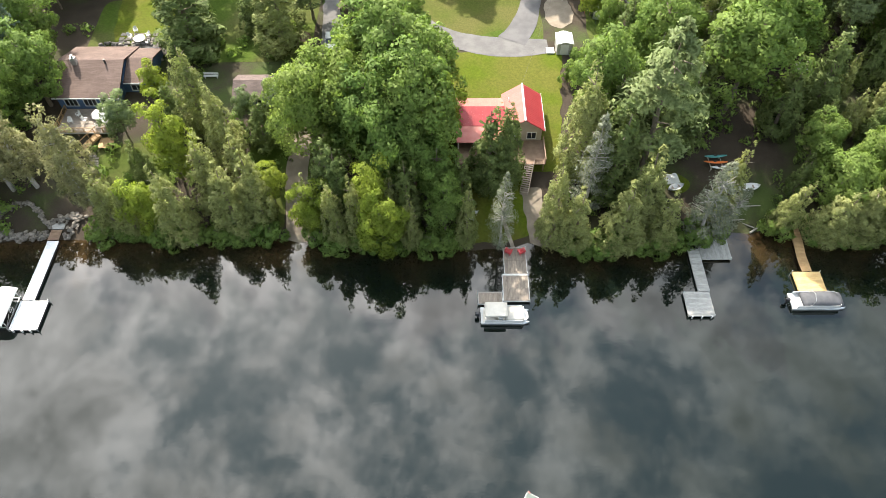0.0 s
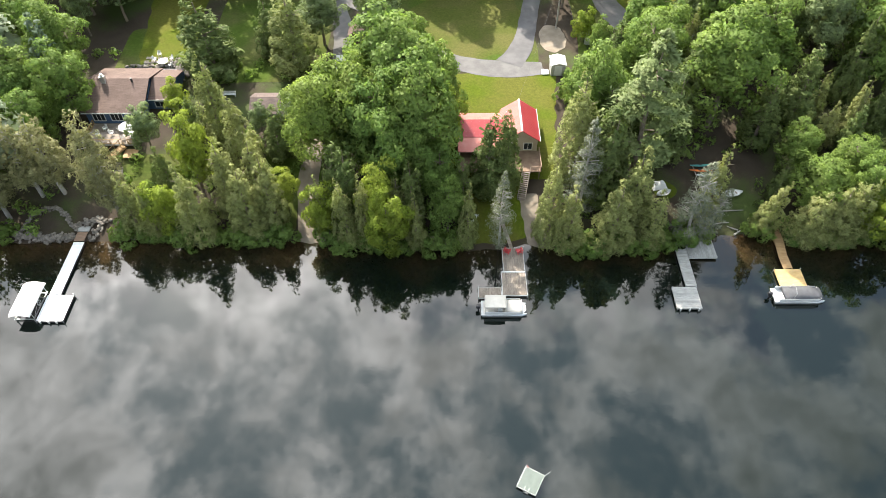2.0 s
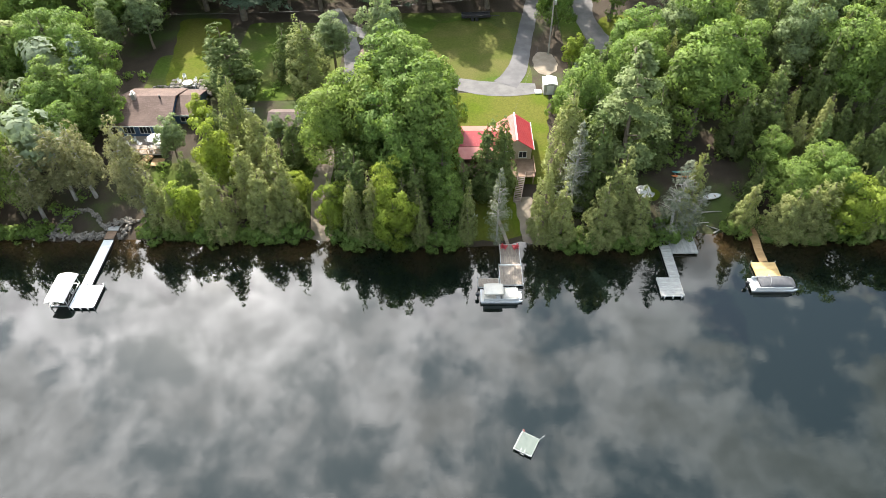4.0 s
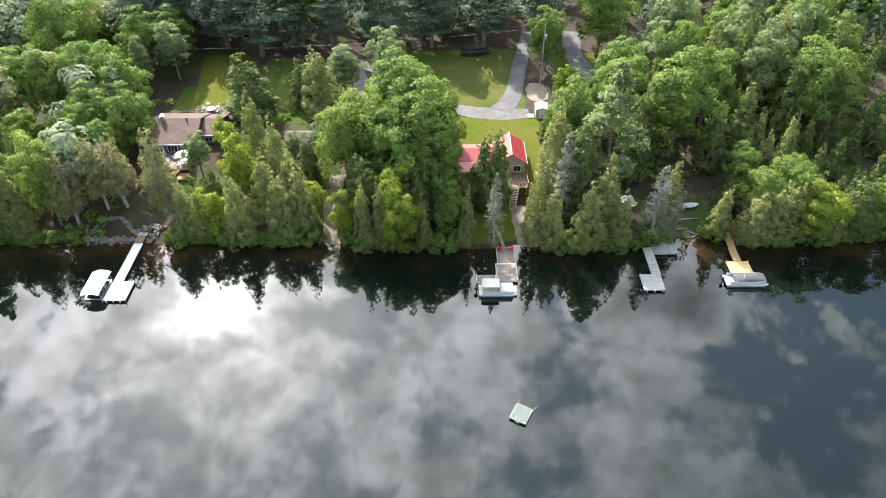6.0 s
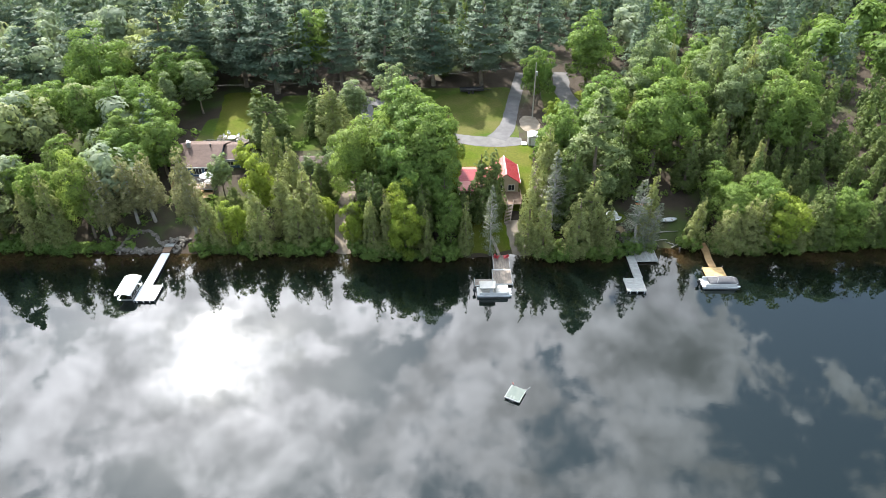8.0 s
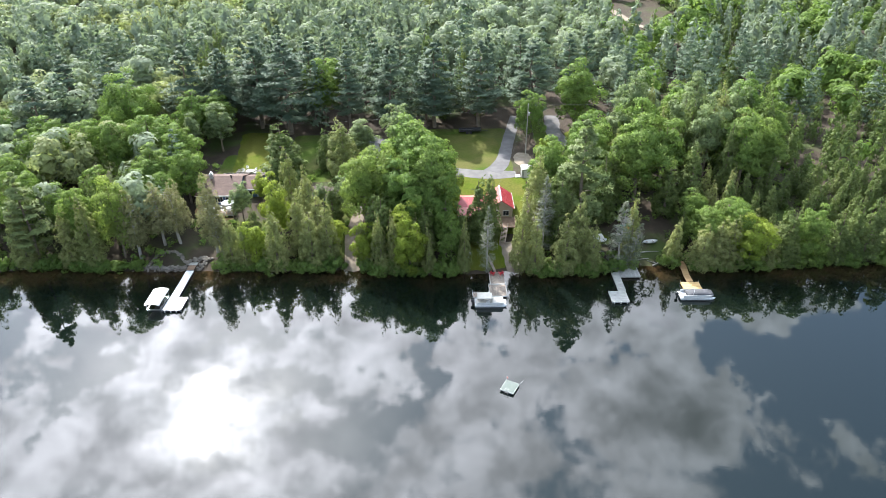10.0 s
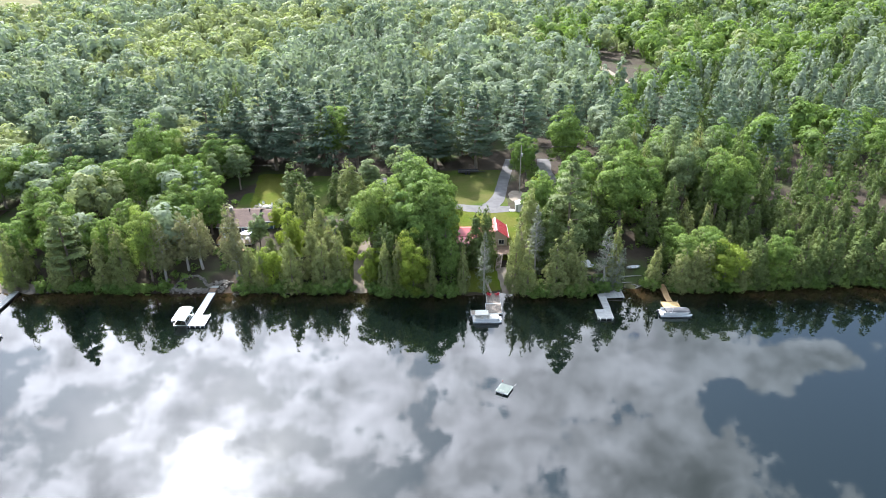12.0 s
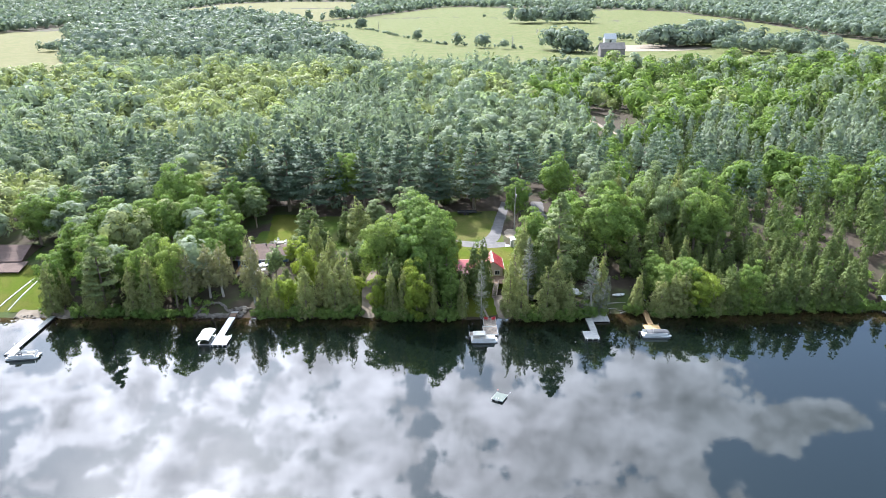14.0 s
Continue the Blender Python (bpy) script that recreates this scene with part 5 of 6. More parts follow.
garden_table = thing("garden_table", "white round garden table with a pale top", "table", (9.3, 71.2, 4.87))
part("top", tubes([([(0, 0, 0.70), (0, 0, 0.74)], 0.6)], 14), WHITE_PAINT, garden_table)
part("leg", tubes([([(0, 0, 0.0), (0, 0, 0.7)], 0.05)], 8), WHITE_PAINT, garden_table)

# the red-roofed outbuilding behind the maples
ob = thing("garden_shed", "small shed with a red metal roof under the maples", "shed")
walls(ob, DARK_SIDING, -3.4, 0.6, 90.0, 93.4, land(-1, 91) - 0.2, 8.4, 9.3, "x")
gable(ob, "roof", RED_METAL, -3.4, 0.6, 90.0, 93.4, 8.45, 9.4, "x", 0.3, 0.08, 0.42)
part("door", boxes([((-1.4, 89.97, 7.0), (0.9, 0.06, 2.0))]), WHITE_PAINT, ob, "white door")


# the blue house with its deck
def blue_house():
    ob = thing("blue_house", "blue-sided bungalow with a brown shingle roof", "house")
    walls(ob, BLUE_SIDING, -60.4, -51.0, 82.2, 94.0, 3.2, 7.5, 9.75, "x")
    walls(ob, BLUE_SIDING, -51.0, -46.8, 85.5, 94.0, 3.4, 7.4, 9.0, "x")
    gable(ob, "roof", SHINGLE_BROWN, -60.4, -50.9, 82.2, 93.8, 7.65, 9.8, "x", 0.5, 0.16)
    gable(ob, "roof", SHINGLE_BROWN, -50.3, -46.8, 85.5, 93.6, 7.55, 8.95, "x", 0.3, 0.16)
    part("fascia", boxes([((-55.6, 81.66, 7.35), (10.5, 0.06, 0.2)), ((-48.6, 85.16, 7.35), (4.0, 0.06, 0.18))]), WHITE_PAINT, ob, "white gutter board")
    stack = part("chimney", boxes([((-58.0, 87.4, 9.9), (0.8, 0.7, 1.6))], 0.03), GREY_METAL, ob, "pale boxed chimney with a cap")
    part("cap", tubes([([(-58.0, 87.4, 10.68), (-58.0, 87.4, 11.1)], 0.22)], 8), GREY_METAL, stack)
    part("vent", tubes([([(-53.2, 87.4, 9.0), (-53.2, 87.4, 10.3)], 0.16)], 8), BLACK_PLASTIC, ob, "dark roof vent")
    for x in (-58.4, -55.4):
        window(ob, x, 82.2, 6.2, 1.9, 1.5, "s", None, 3)
    window(ob, -52.8, 82.2, 5.9, 1.7, 1.9, "s", None, 2)
    window(ob, -48.9, 85.5, 6.3, 1.6, 1.1, "s", None, 2)
    part("skirting", boxes([((-48.9, 85.42, 4.4), (4.2, 0.08, 1.5))]), STONE, ob, "grey foundation wall")
    part("corner_board", boxes([((-46.8, 85.45, 5.4), (0.14, 0.14, 3.8))]), WHITE_PAINT, ob)
    deck = part("deck", boxes([((-55.0, 79.3, 4.85), (9.0, 5.4, 0.2))]), PLANK_GREY, ob, "grey timber deck on posts")
    for x in (-59.2, -56.4, -53.6, -50.8):
        part("deck_post", boxes([((x, 76.9, (4.8 + land(x, 76.9)) / 2), (0.18, 0.18, 4.8 - land(x, 76.9) + 0.2))]), PLANK_BROWN, deck)
    decking(deck, PLANK_PALE, -59.5, -50.5, 76.6, 82.0, 5.0, "x", 0.3)
    railing(ob, [(-59.5, 76.7), (-53.6, 76.7)], 5.0)
    railing(ob, [(-52.2, 76.7), (-50.5, 76.7), (-50.5, 81.8)], 5.0)
    railing(ob, [(-59.5, 76.7), (-59.5, 81.8)], 5.0)


blue_house()
stair("house_stairs", "stained timber stairs down from the house deck", PLANK_ORANGE, (-52.9, 76.6, 4.95), (-55.2, 74.6, land(-55.2, 74.6) + 0.05), 1.2)
landing = thing("stair_landing", "stained timber landing below the deck", "landing", (-51.6, 75.4, 0))
decking(landing, PLANK_ORANGE, -1.2, 1.0, -1.2, 1.0, 4.2, "x", 0.2)
for x, y in ((-1.1, -1.1), (0.9, -1.1), (0.9, 0.9), (-1.1, 0.9)):
    g = land(-51.6 + x, 75.4 + y)
    part("post", boxes([((x, y, (4.15 + g) / 2), (0.13, 0.13, 4.25 - g))]), PLANK_BROWN, landing)


def parasol(x, y, z):
    ob = thing("parasol", "open white garden parasol on the deck", "parasol", (x, y, z))
    part("pole", tubes([([(0, 0, 0), (0, 0, 2.7)], 0.03)], 8), GREY_METAL, ob)
    bm = bmesh.new()
    rings = [[(r * math.cos(k * math.pi / 4), r * math.sin(k * math.pi / 4), h - 0.06 * r * (k % 2)) for k in range(8)] for r, h in ((1.5, 2.2), (0.8, 2.55), (0.04, 2.78))]
    loft(bm, rings)
    part("canopy", bm, CANVAS_WHITE, ob, "white canvas canopy with eight ribs")
    part("base", tubes([([(0, 0, 0), (0, 0, 0.1)], 0.3)], 10), BLACK_PLASTIC, ob)


parasol(-52.2, 78.6, 5.0)


def garden_chair(x, y, z, turn, mat=None, label="white slatted garden chair on the deck", group="chairs on the deck"):
    ob = thing("garden_chair", label, "chair", (x, y, z), turn, group)
    mat = mat or WHITE_PAINT
    part("seat", boxes([((0, 0.04 * k, 0.40), (0.5, 0.09, 0.03)) for k in (-5, -2.5, 0, 2.5, 5)]), mat, ob)
    part("backrest", boxes([((0.11 * k, 0.30, 0.72), (0.09, 0.03, 0.62), (-14, 0, 0)) for k in (-2, -1, 0, 1, 2)]), mat, ob)
    for s in (-1, 1):
        part("arm", boxes([((0.3 * s, 0.0, 0.62), (0.09, 0.6, 0.03))]), mat, ob)
        for yy in (-0.25, 0.25):
            part("leg", boxes([((0.27 * s, yy, 0.3), (0.05, 0.05, 0.6))]), mat, ob)
    return ob


for x, y, turn in ((-57.8, 78.8, 20), (-57.0, 80.2, -30), (-55.6, 79.0, 80), (-54.4, 79.8, 160), (-53.4, 77.9, 200), (-51.4, 77.8, 250)):
    garden_chair(x, y, 5.02, turn)
table = thing("deck_table", "round pale table under the parasol", "table", (-52.2, 78.6, 5.02))
part("top", tubes([([(0, 0, 0.70), (0, 0, 0.75)], 0.65)], 14), WHITE_PAINT, table)
for a in range(4):
    part("leg", boxes([((0.45 * math.cos(a * 1.57), 0.45 * math.sin(a * 1.57), 0.35), (0.05, 0.05, 0.7))]), WHITE_PAINT, table)


# brown-roofed cabin among the cedars
ob = thing("cabin", "small dark cabin with a brown shingle roof", "cabin")
walls(ob, BLUE_SIDING, -32.6, -27.0, 82.4, 87.4, 3.6, 7.0, 8.1, "x")
gable(ob, "roof", SHINGLE_DARK, -32.6, -27.0, 82.4, 87.4, 7.05, 8.2, "x", 0.4, 0.14)
window(ob, -28.6, 82.4, 5.9, 1.2, 0.9)
window(ob, -31.2, 82.4, 5.9, 1.2, 0.9)


# the brown house at the western edge
def brown_house():
    ob = thing("brown_house", "dark brown lakeside house with a two-level shingle roof", "house")
    walls(ob, DARK_SIDING, -146, -124.0, 84.6, 96.0, 2.6, 6.6, 9.2, "x")
    gable(ob, "roof", SHINGLE_BROWN, -146, -124.0, 84.6, 96.0, 6.8, 9.3, "x", 0.7, 0.18)
    part("carport_roof", slab(bmesh.new(), [(-146, 84.4, 6.3), (-121.6, 84.4, 6.3), (-121.6, 79.0, 5.2), (-146, 79.0, 5.2)], 0.2), SHINGLE_BROWN, ob, "lower porch roof")
    for x in (-122.2, -127, -132, -137):
        part("post", boxes([((x, 79.5, 3.7), (0.18, 0.18, 3.0))]), PLANK_BROWN, ob)
    for x in (-127, -131, -135):
        window(ob, x, 84.6, 4.8, 1.8, 1.3)


brown_house()
for dx in (0.0, 3.2):
    ob = thing("path_edging", "pale strip of path edging on the lawn", "edging", group="path edging")
    bm = bmesh.new()
    a, b = Vector((-119.5 + dx, 63.4, 0)), Vector((-116.5 + dx * 0.6, 77.0, 0))
    for k in range(12):
        p, q = a + (b - a) * k / 12, a + (b - a) * (k + 0.94) / 12
        p.z, q.z = land(p.x, p.y) + 0.12, land(q.x, q.y) + 0.12
        tube(bm, [p, q], 0.16, 6)
    part("board", bm, WHITE_PAINT, ob)


# the white-roofed shed at the end of the drive
def white_shed():
    z = land(19.8, 94.3)
    ob = thing("storage_shed", "grey storage shed with a white metal roof", "shed")
    walls(ob, PLANK_GREY, 18.6, 21.1, 93.1, 95.9, z - 0.1, z + 2.15, z + 2.5, "y")
    gable(ob, "roof", WHITE_PAINT, 18.6, 21.1, 93.1, 95.9, z + 2.2, z + 2.55, "y", 0.15, 0.06, 0.3)
    part("door", boxes([((19.85, 93.07, z + 1.0), (1.3, 0.05, 1.9))]), WHITE_PAINT, ob, "pale door")
    step = thing("door_slab", "white concrete slab beside the shed", "slab", (17.7, 94.0, land(17.7, 94.0) + 0.1))
    part("slab", boxes([((0, 0, 0.05), (1.3, 1.5, 0.22))], 0.03), WHITE_PAINT, step)


white_shed()
z = land(22.6, 91.6)
ob = thing("tool_box", "small white storage box among shrubs", "box", (22.6, 91.4, z))
part("body", boxes([((0, 0, 0.55), (1.5, 2.0, 1.1))], 0.04), WHITE_PAINT, ob)
part("lid", boxes([((0, 0, 1.14), (1.65, 2.15, 0.1))], 0.03), WHITE_PAINT, ob)
z = land(26.5, 103)
ob = thing("utility_trailer", "grey covered utility trailer on the grass", "trailer", (26.5, 103.0, z), -12)
part("body", boxes([((0, 0, 0.85), (1.3, 2.9, 0.75))], 0.06), GREY_METAL, ob)
part("drawbar", tubes([([(0, -1.4, 0.55), (0, -2.6, 0.5)], 0.05)]), BLACK_PLASTIC, ob)
for s in (-1, 1):
    part("wheel", tubes([([(0.68 * s, 0.1, 0.3), (0.86 * s, 0.1, 0.3)], 0.3)], 14), TYRE, ob)
z = land(6.5, 124)
ob = thing("flat_trailer", "long dark flatbed trailer parked on the grass", "trailer", (6.5, 123.0, z), 4)
part("bed", boxes([((0, 0, 0.75), (6.4, 2.0, 0.16))], 0.02), BLACK_PLASTIC, ob)
part("side_rail", boxes([((0, 0.98, 1.0), (6.4, 0.06, 0.3)), ((0, -0.98, 1.0), (6.4, 0.06, 0.3))]), BLACK_PLASTIC, ob)
part("drawbar", tubes([([(3.1, 0, 0.6), (5.2, 0, 0.5)], 0.07)]), BLACK_PLASTIC, ob)
for s in (-1, 1):
    for x in (-0.9, 0.1):
        part("wheel", tubes([([(x, 1.0 * s, 0.38), (x, 1.22 * s, 0.38)], 0.38)], 14), TYRE, ob)
z = land(-37.8, 88.6)
ob = thing("garden_bench", "white slatted bench on the shaded grass", "bench", (-37.8, 88.6, z), 0)
part("seat", boxes([((0, 0.1 * k, 0.45), (2.4, 0.08, 0.04)) for k in (-2, -1, 0, 1, 2)]), WHITE_PAINT, ob)
for s in (-1, 1):
    part("leg", boxes([((1.0 * s, 0, 0.22), (0.08, 0.45, 0.44))]), WHITE_PAINT, ob)
part("backrest", boxes([((0, 0.28, 0.6 + 0.13 * k), (2.4, 0.04, 0.09)) for k in (0, 1, 2)]), WHITE_PAINT, ob)
z = land(-17.4, 104)
ob = thing("wood_shed", "small brown-roofed wood shed beside the drive", "shed")
walls(ob, DARK_SIDING, -17.8, -15.4, 102.6, 105.6, z - 0.1, z + 2.2, z + 2.9, "y")
gable(ob, "roof", SHINGLE_BROWN, -17.8, -15.4, 102.6, 105.6, z + 2.25, z + 3.0, "y", 0.3, 0.1)
z = land(-23.6, 95.4)
ob = thing("arched_shelter", "round-topped brown shelter with an open front", "shelter", (-23.4, 95.6, z))
bm = bmesh.new()
arc = [(1.2 * math.cos(a), 1.9 * math.sin(a)) for a in np.linspace(0, math.pi, 11)]
inner = [(1.08 * math.cos(a), 1.78 * math.sin(a)) for a in np.linspace(math.pi, 0, 11)]
loft(bm, [[(u, d, v) for u, v in arc + inner] for d in (-1.0, 1.6)])
part("shell", bm, PLANK_BROWN, ob)
part("back", boxes([((0, 1.5, 0.8), (2.0, 0.08, 1.6))]), PLANK_BROWN, ob)


# ---- vehicles ----
def car(x, y, turn, mat):
    ob = thing("car", "white estate car parked on the gravel drive", "car", (x, y, land(x, y) + 0.1), turn)
    bm = bmesh.new()
    section = [(-0.86, 0.3), (0.86, 0.3), (0.9, 0.62), (0.82, 0.92), (-0.82, 0.92), (-0.9, 0.62)]
    loft(bm, [[(u * w, d, 0.3 + (v - 0.3) * h) for u, v in section] for d, w, h in ((-2.25, 0.86, 0.75), (-2.0, 0.97, 0.95), (-0.6, 1.0, 1.05), (1.6, 1.0, 1.05), (2.1, 0.97, 1.0), (2.25, 0.88, 0.8))])
    part("body", bm, mat, ob)
    bm = bmesh.new()
    loft(bm, [[(u * w, d, z) for u, z in ((-0.78, 0.92), (0.78, 0.92), (0.62, h), (-0.62, h))] for d, w, h in ((-1.0, 0.95, 0.96), (-0.3, 1.0, 1.46), (1.5, 1.0, 1.48), (2.0, 0.95, 1.0))])
    part("greenhouse", bm, GLASS, ob, "dark windows")
    part("roof", boxes([((0, 0.6, 1.49), (1.24, 1.8, 0.05))], 0.02), mat, ob)
    for sx in (-1, 1):
        for yy in (-1.35, 1.35):
            part("wheel", tubes([([(0.72 * sx, yy, 0.2), (0.92 * sx, yy, 0.2)], 0.32)], 14), TYRE, ob)
        part("headlight", boxes([((0.6 * sx, -2.2, 0.68), (0.3, 0.1, 0.14))]), GLASS, ob)


car(-19.0, 96.0, 4, HULL_WHITE)
z = land(-25.6, 96)
ob = thing("quad_bike", "pale blue quad bike with a rack", "vehicle", (-25.6, 96.2, z))
part("body", boxes([((0, 0, 0.62), (0.7, 1.5, 0.35))], 0.08), GREY_METAL, ob)
part("seat", boxes([((0, 0.15, 0.86), (0.38, 0.8, 0.16))], 0.05), BLACK_PLASTIC, ob)
part("rack", boxes([((0, -0.62, 0.86), (0.85, 0.5, 0.04)), ((0, 0.8, 0.86), (0.85, 0.5, 0.04))]), GREY_METAL, ob)
for sx in (-1, 1):
    for yy in (-0.6, 0.6):
        part("wheel", tubes([([(0.36 * sx, yy, 0.28), (0.62 * sx, yy, 0.28)], 0.28)], 12), TYRE, ob)

# ---- docks ----
def piles(ob, spots, top, mat):
    for x, y in spots:
        part("pile", tubes([([(x, y, -2.0), (x, y, top)], 0.06)], 8), mat, ob)


def frame_under(ob, x0, x1, y0, y1, z, mat, deep=0.2):
    """The rim of joists under a dock."""
    part("frame", boxes([(((x0 + x1) / 2, y0 + 0.04, z - deep / 2), (x1 - x0, 0.08, deep)), (((x0 + x1) / 2, y1 - 0.04, z - deep / 2), (x1 - x0, 0.08, deep)), ((x0 + 0.04, (y0 + y1) / 2, z - deep / 2), (0.08, y1 - y0 - 0.17, deep)), ((x1 - 0.04, (y0 + y1) / 2, z - deep / 2), (0.08, y1 - y0 - 0.17, deep))]), mat, ob)


ob = thing("plank_dock", "weathered plank dock on the lake with a side wing", "dock")
for x0, x1, y0, y1 in ((8.4, 11.6, 53.35, 57.9), (8.05, 11.65, 48.95, 53.15), (4.6, 7.95, 48.5, 50.45)):
    frame_under(ob, x0, x1, y0, y1, 0.455, WHITE_PAINT)
    half = (y0 + y1) / 2
    if y1 - y0 > 3:
        decking(ob, PLANK_PALE, x0 + 0.08, x1 - 0.08, y0 + 0.08, half - 0.01, 0.5, "y")
        decking(ob, PLANK_PALE, x0 + 0.08, x1 - 0.08, half + 0.01, y1 - 0.08, 0.5, "y")
    else:
        decking(ob, PLANK_PALE, x0 + 0.08, x1 - 0.08, y0 + 0.08, y1 - 0.08, 0.5, "y")
    piles(ob, ((x0, y0), (x1, y0), (x0, y1), (x1, y1)), 0.75, GREY_METAL)
part("joint_beam", boxes([((9.9, 53.25, 0.50), (3.5, 0.2, 0.08))]), WHITE_PAINT, ob, "pale beam over the joint")
def lounge_chair(x, y, z, turn):
    """A wide low chair with a fanned back."""
    ob = thing("lounge_chair", "wide red wooden lounge chair at the head of the dock", "chair", (x, y, z), turn, "red chairs on the dock")
    part("seat", boxes([((0, -0.3 + 0.15 * k, 0.36 - 0.03 * k), (0.62, 0.13, 0.03)) for k in range(5)]), RED_PLASTIC, ob)
    part("backrest", boxes([((0.13 * k, 0.48, 0.70 - 0.02 * abs(k)), (0.12, 0.03, 0.86 - 0.07 * abs(k)), (-26, 2.5 * k, 0)) for k in (-2, -1, 0, 1, 2)]), RED_PLASTIC, ob)
    for s in (-1, 1):
        part("arm", boxes([((0.42 * s, 0.05, 0.58), (0.17, 0.86, 0.03))]), RED_PLASTIC, ob)
        part("front_leg", boxes([((0.40 * s, -0.3, 0.28), (0.07, 0.1, 0.56))]), RED_PLASTIC, ob)
        part("back_leg", boxes([((0.36 * s, 0.3, 0.2), (0.06, 0.5, 0.14), (-18, 0, 0))]), RED_PLASTIC, ob)


lounge_chair(9.15, 57.0, 0.5, 155)
lounge_chair(10.95, 57.0, 0.5, 200)
ob = thing("gangway", "pale board walk laid up the bank from the dock", "gangway")
for k in range(8):
    f = (k + 0.5) / 8
    x, y = 9.9 - 1.5 * f, 58.0 + 5.0 * f
    part("board", boxes([((x, y, land(x, y) + 0.22), (0.55, 0.66, 0.06), (12, 0, 17))]), PLANK_PALE, ob)
for x, y, turn in ((4.6, 63.2, 150), (4.0, 62.2, 200)):
    garden_chair(x, y, land(x, y) + 0.05, turn, WHITE_PAINT, "white garden chair on the grass bank", "white chairs on the bank")

ob = thing("white_dock", "L-shaped dock with bright white decking", "dock")
for x0, x1, y0, y1 in ((-57.0, -55.35, 49.3, 59.3), (-57.2, -53.4, 44.7, 49.2)):
    part("float", boxes([(((x0 + x1) / 2, (y0 + y1) / 2, 0.14), (x1 - x0 - 0.1, y1 - y0 - 0.1, 0.5))]), BLACK_PLASTIC, ob, "black dock float")
    decking(ob, WHITE_DECK, x0, x1, y0, y1, 0.47, "x" if x1 - x0 < 2 else "y", 0.3)
piles(ob, ((-53.4, 44.7), (-53.4, 49.2), (-57.2, 44.7)), 0.8, GREY_METAL)
for k, x in enumerate((-56.6, -55.4, -54.3)):
    part("fender", tubes([([(x, 44.6, 0.05), (x, 44.58, 0.5)], 0.11)], 10), WHITE_PAINT, ob, "white dock fender")
for k in range(5):
    part("cleat", boxes([((-55.0 + 0.35 * k, 49.05, 0.52), (0.16, 0.05, 0.08))]), GREY_METAL, ob)
ob = thing("dock_ramp", "brown plank ramp between the wall and the white dock", "ramp")
decking(ob, PLANK_BROWN, -57.0, -55.4, 59.4, 61.2, 0.62, "x", 0.16)
part("landing", boxes([((-56.2, 61.8, 0.66), (1.9, 1.0, 0.1))]), PLANK_GREY, ob, "pale landing board")


def boat_lift():
    ob = thing("boat_lift", "boat lift with a white canvas canopy on a metal frame", "boat lift", (-58.9, 47.5, 0))
    bm = bmesh.new()
    rings = []
    for y, drop in ((-3.0, 0.28), (-2.4, 0.0), (2.4, 0.0), (3.0, 0.28)):
        rings.append([(-1.5, y, 1.65 - drop * 0.2), (-1.45, y, 1.95 - drop), (-0.75, y, 2.2 - drop), (0.0, y, 2.3 - drop), (0.75, y, 2.2 - drop), (1.45, y, 1.95 - drop), (1.5, y, 1.65 - drop * 0.2)])
    loft(bm, rings, False)
    cover = smooth(part("canopy", bm, CANVAS_WHITE, ob, "white canvas canopy"))
    for sx in (-1, 1):
        for yy in (-2.3, 2.3):
            part("post", boxes([((1.35 * sx, yy, 0.1), (0.09, 0.09, 3.4))]), GREY_METAL, ob)
        part("beam", boxes([((1.35 * sx, 0, 0.35), (0.12, 5.0, 0.14))]), GREY_METAL, ob)
    for yy in (-2.3, 2.3):
        part("cross_beam", boxes([((0, yy, 0.2), (2.7, 0.12, 0.14))]), GREY_METAL, ob)
    bm = bmesh.new()
    ring = [(0.42 * math.cos(a), 0.42 * math.sin(a)) for a in np.linspace(0, 2 * math.pi, 17)]
    tube(bm, [(1.55, -0.2 + u, 1.2 + v) for u, v in ring], 0.03, 6)
    for k in range(3):
        a = k * math.pi / 3
        tube(bm, [(1.55, -0.2 + 0.42 * math.cos(a), 1.2 + 0.42 * math.sin(a)), (1.55, -0.2 - 0.42 * math.cos(a), 1.2 - 0.42 * math.sin(a))], 0.02, 5)
    part("winch_wheel", bm, GREY_METAL, ob, "metal winch wheel")
    part("brace", tubes([([(1.35, -2.3, 0.4), (1.5, -0.9, 1.3)], 0.03)]), GREY_METAL, ob)


boat_lift()
ob = thing("grey_dock", "weathered grey plank dock with two platforms", "dock")
for x0, x1, y0, y1, along in ((34.5, 36.1, 50.5, 57.6, "x"), (32.4, 35.95, 46.6, 50.4, "x"), (36.2, 40.4, 55.8, 59.8, "y")):
    frame_under(ob, x0, x1, y0, y1, 0.455, PLANK_GREY)
    decking(ob, PLANK_GREY, x0, x1, y0, y1, 0.5, along, 0.2)
    piles(ob, ((x0 + 0.1, y0 + 0.1), (x1 - 0.1, y0 + 0.1), (x0 + 0.1, y1 - 0.1), (x1 - 0.1, y1 - 0.1)), 0.7, GREY_METAL)
for x in (32.9, 34.2, 35.5):
    part("fender", tubes([([(x, 46.5, 0.05), (x, 46.48, 0.55)], 0.1)], 10), WHITE_PAINT, ob, "white dock fender")
ob = thing("yellow_dock", "new yellow plank platform with a stained plank walkway", "dock")
frame_under(ob, 48.1, 51.9, 50.4, 53.6, 0.455, PLANK_YELLOW)
decking(ob, PLANK_YELLOW, 48.1, 51.9, 50.4, 53.6, 0.5, "x", 0.2)
piles(ob, ((48.1, 50.4), (51.9, 50.4), (48.1, 53.6), (51.9, 53.6)), 0.8, GREY_METAL)
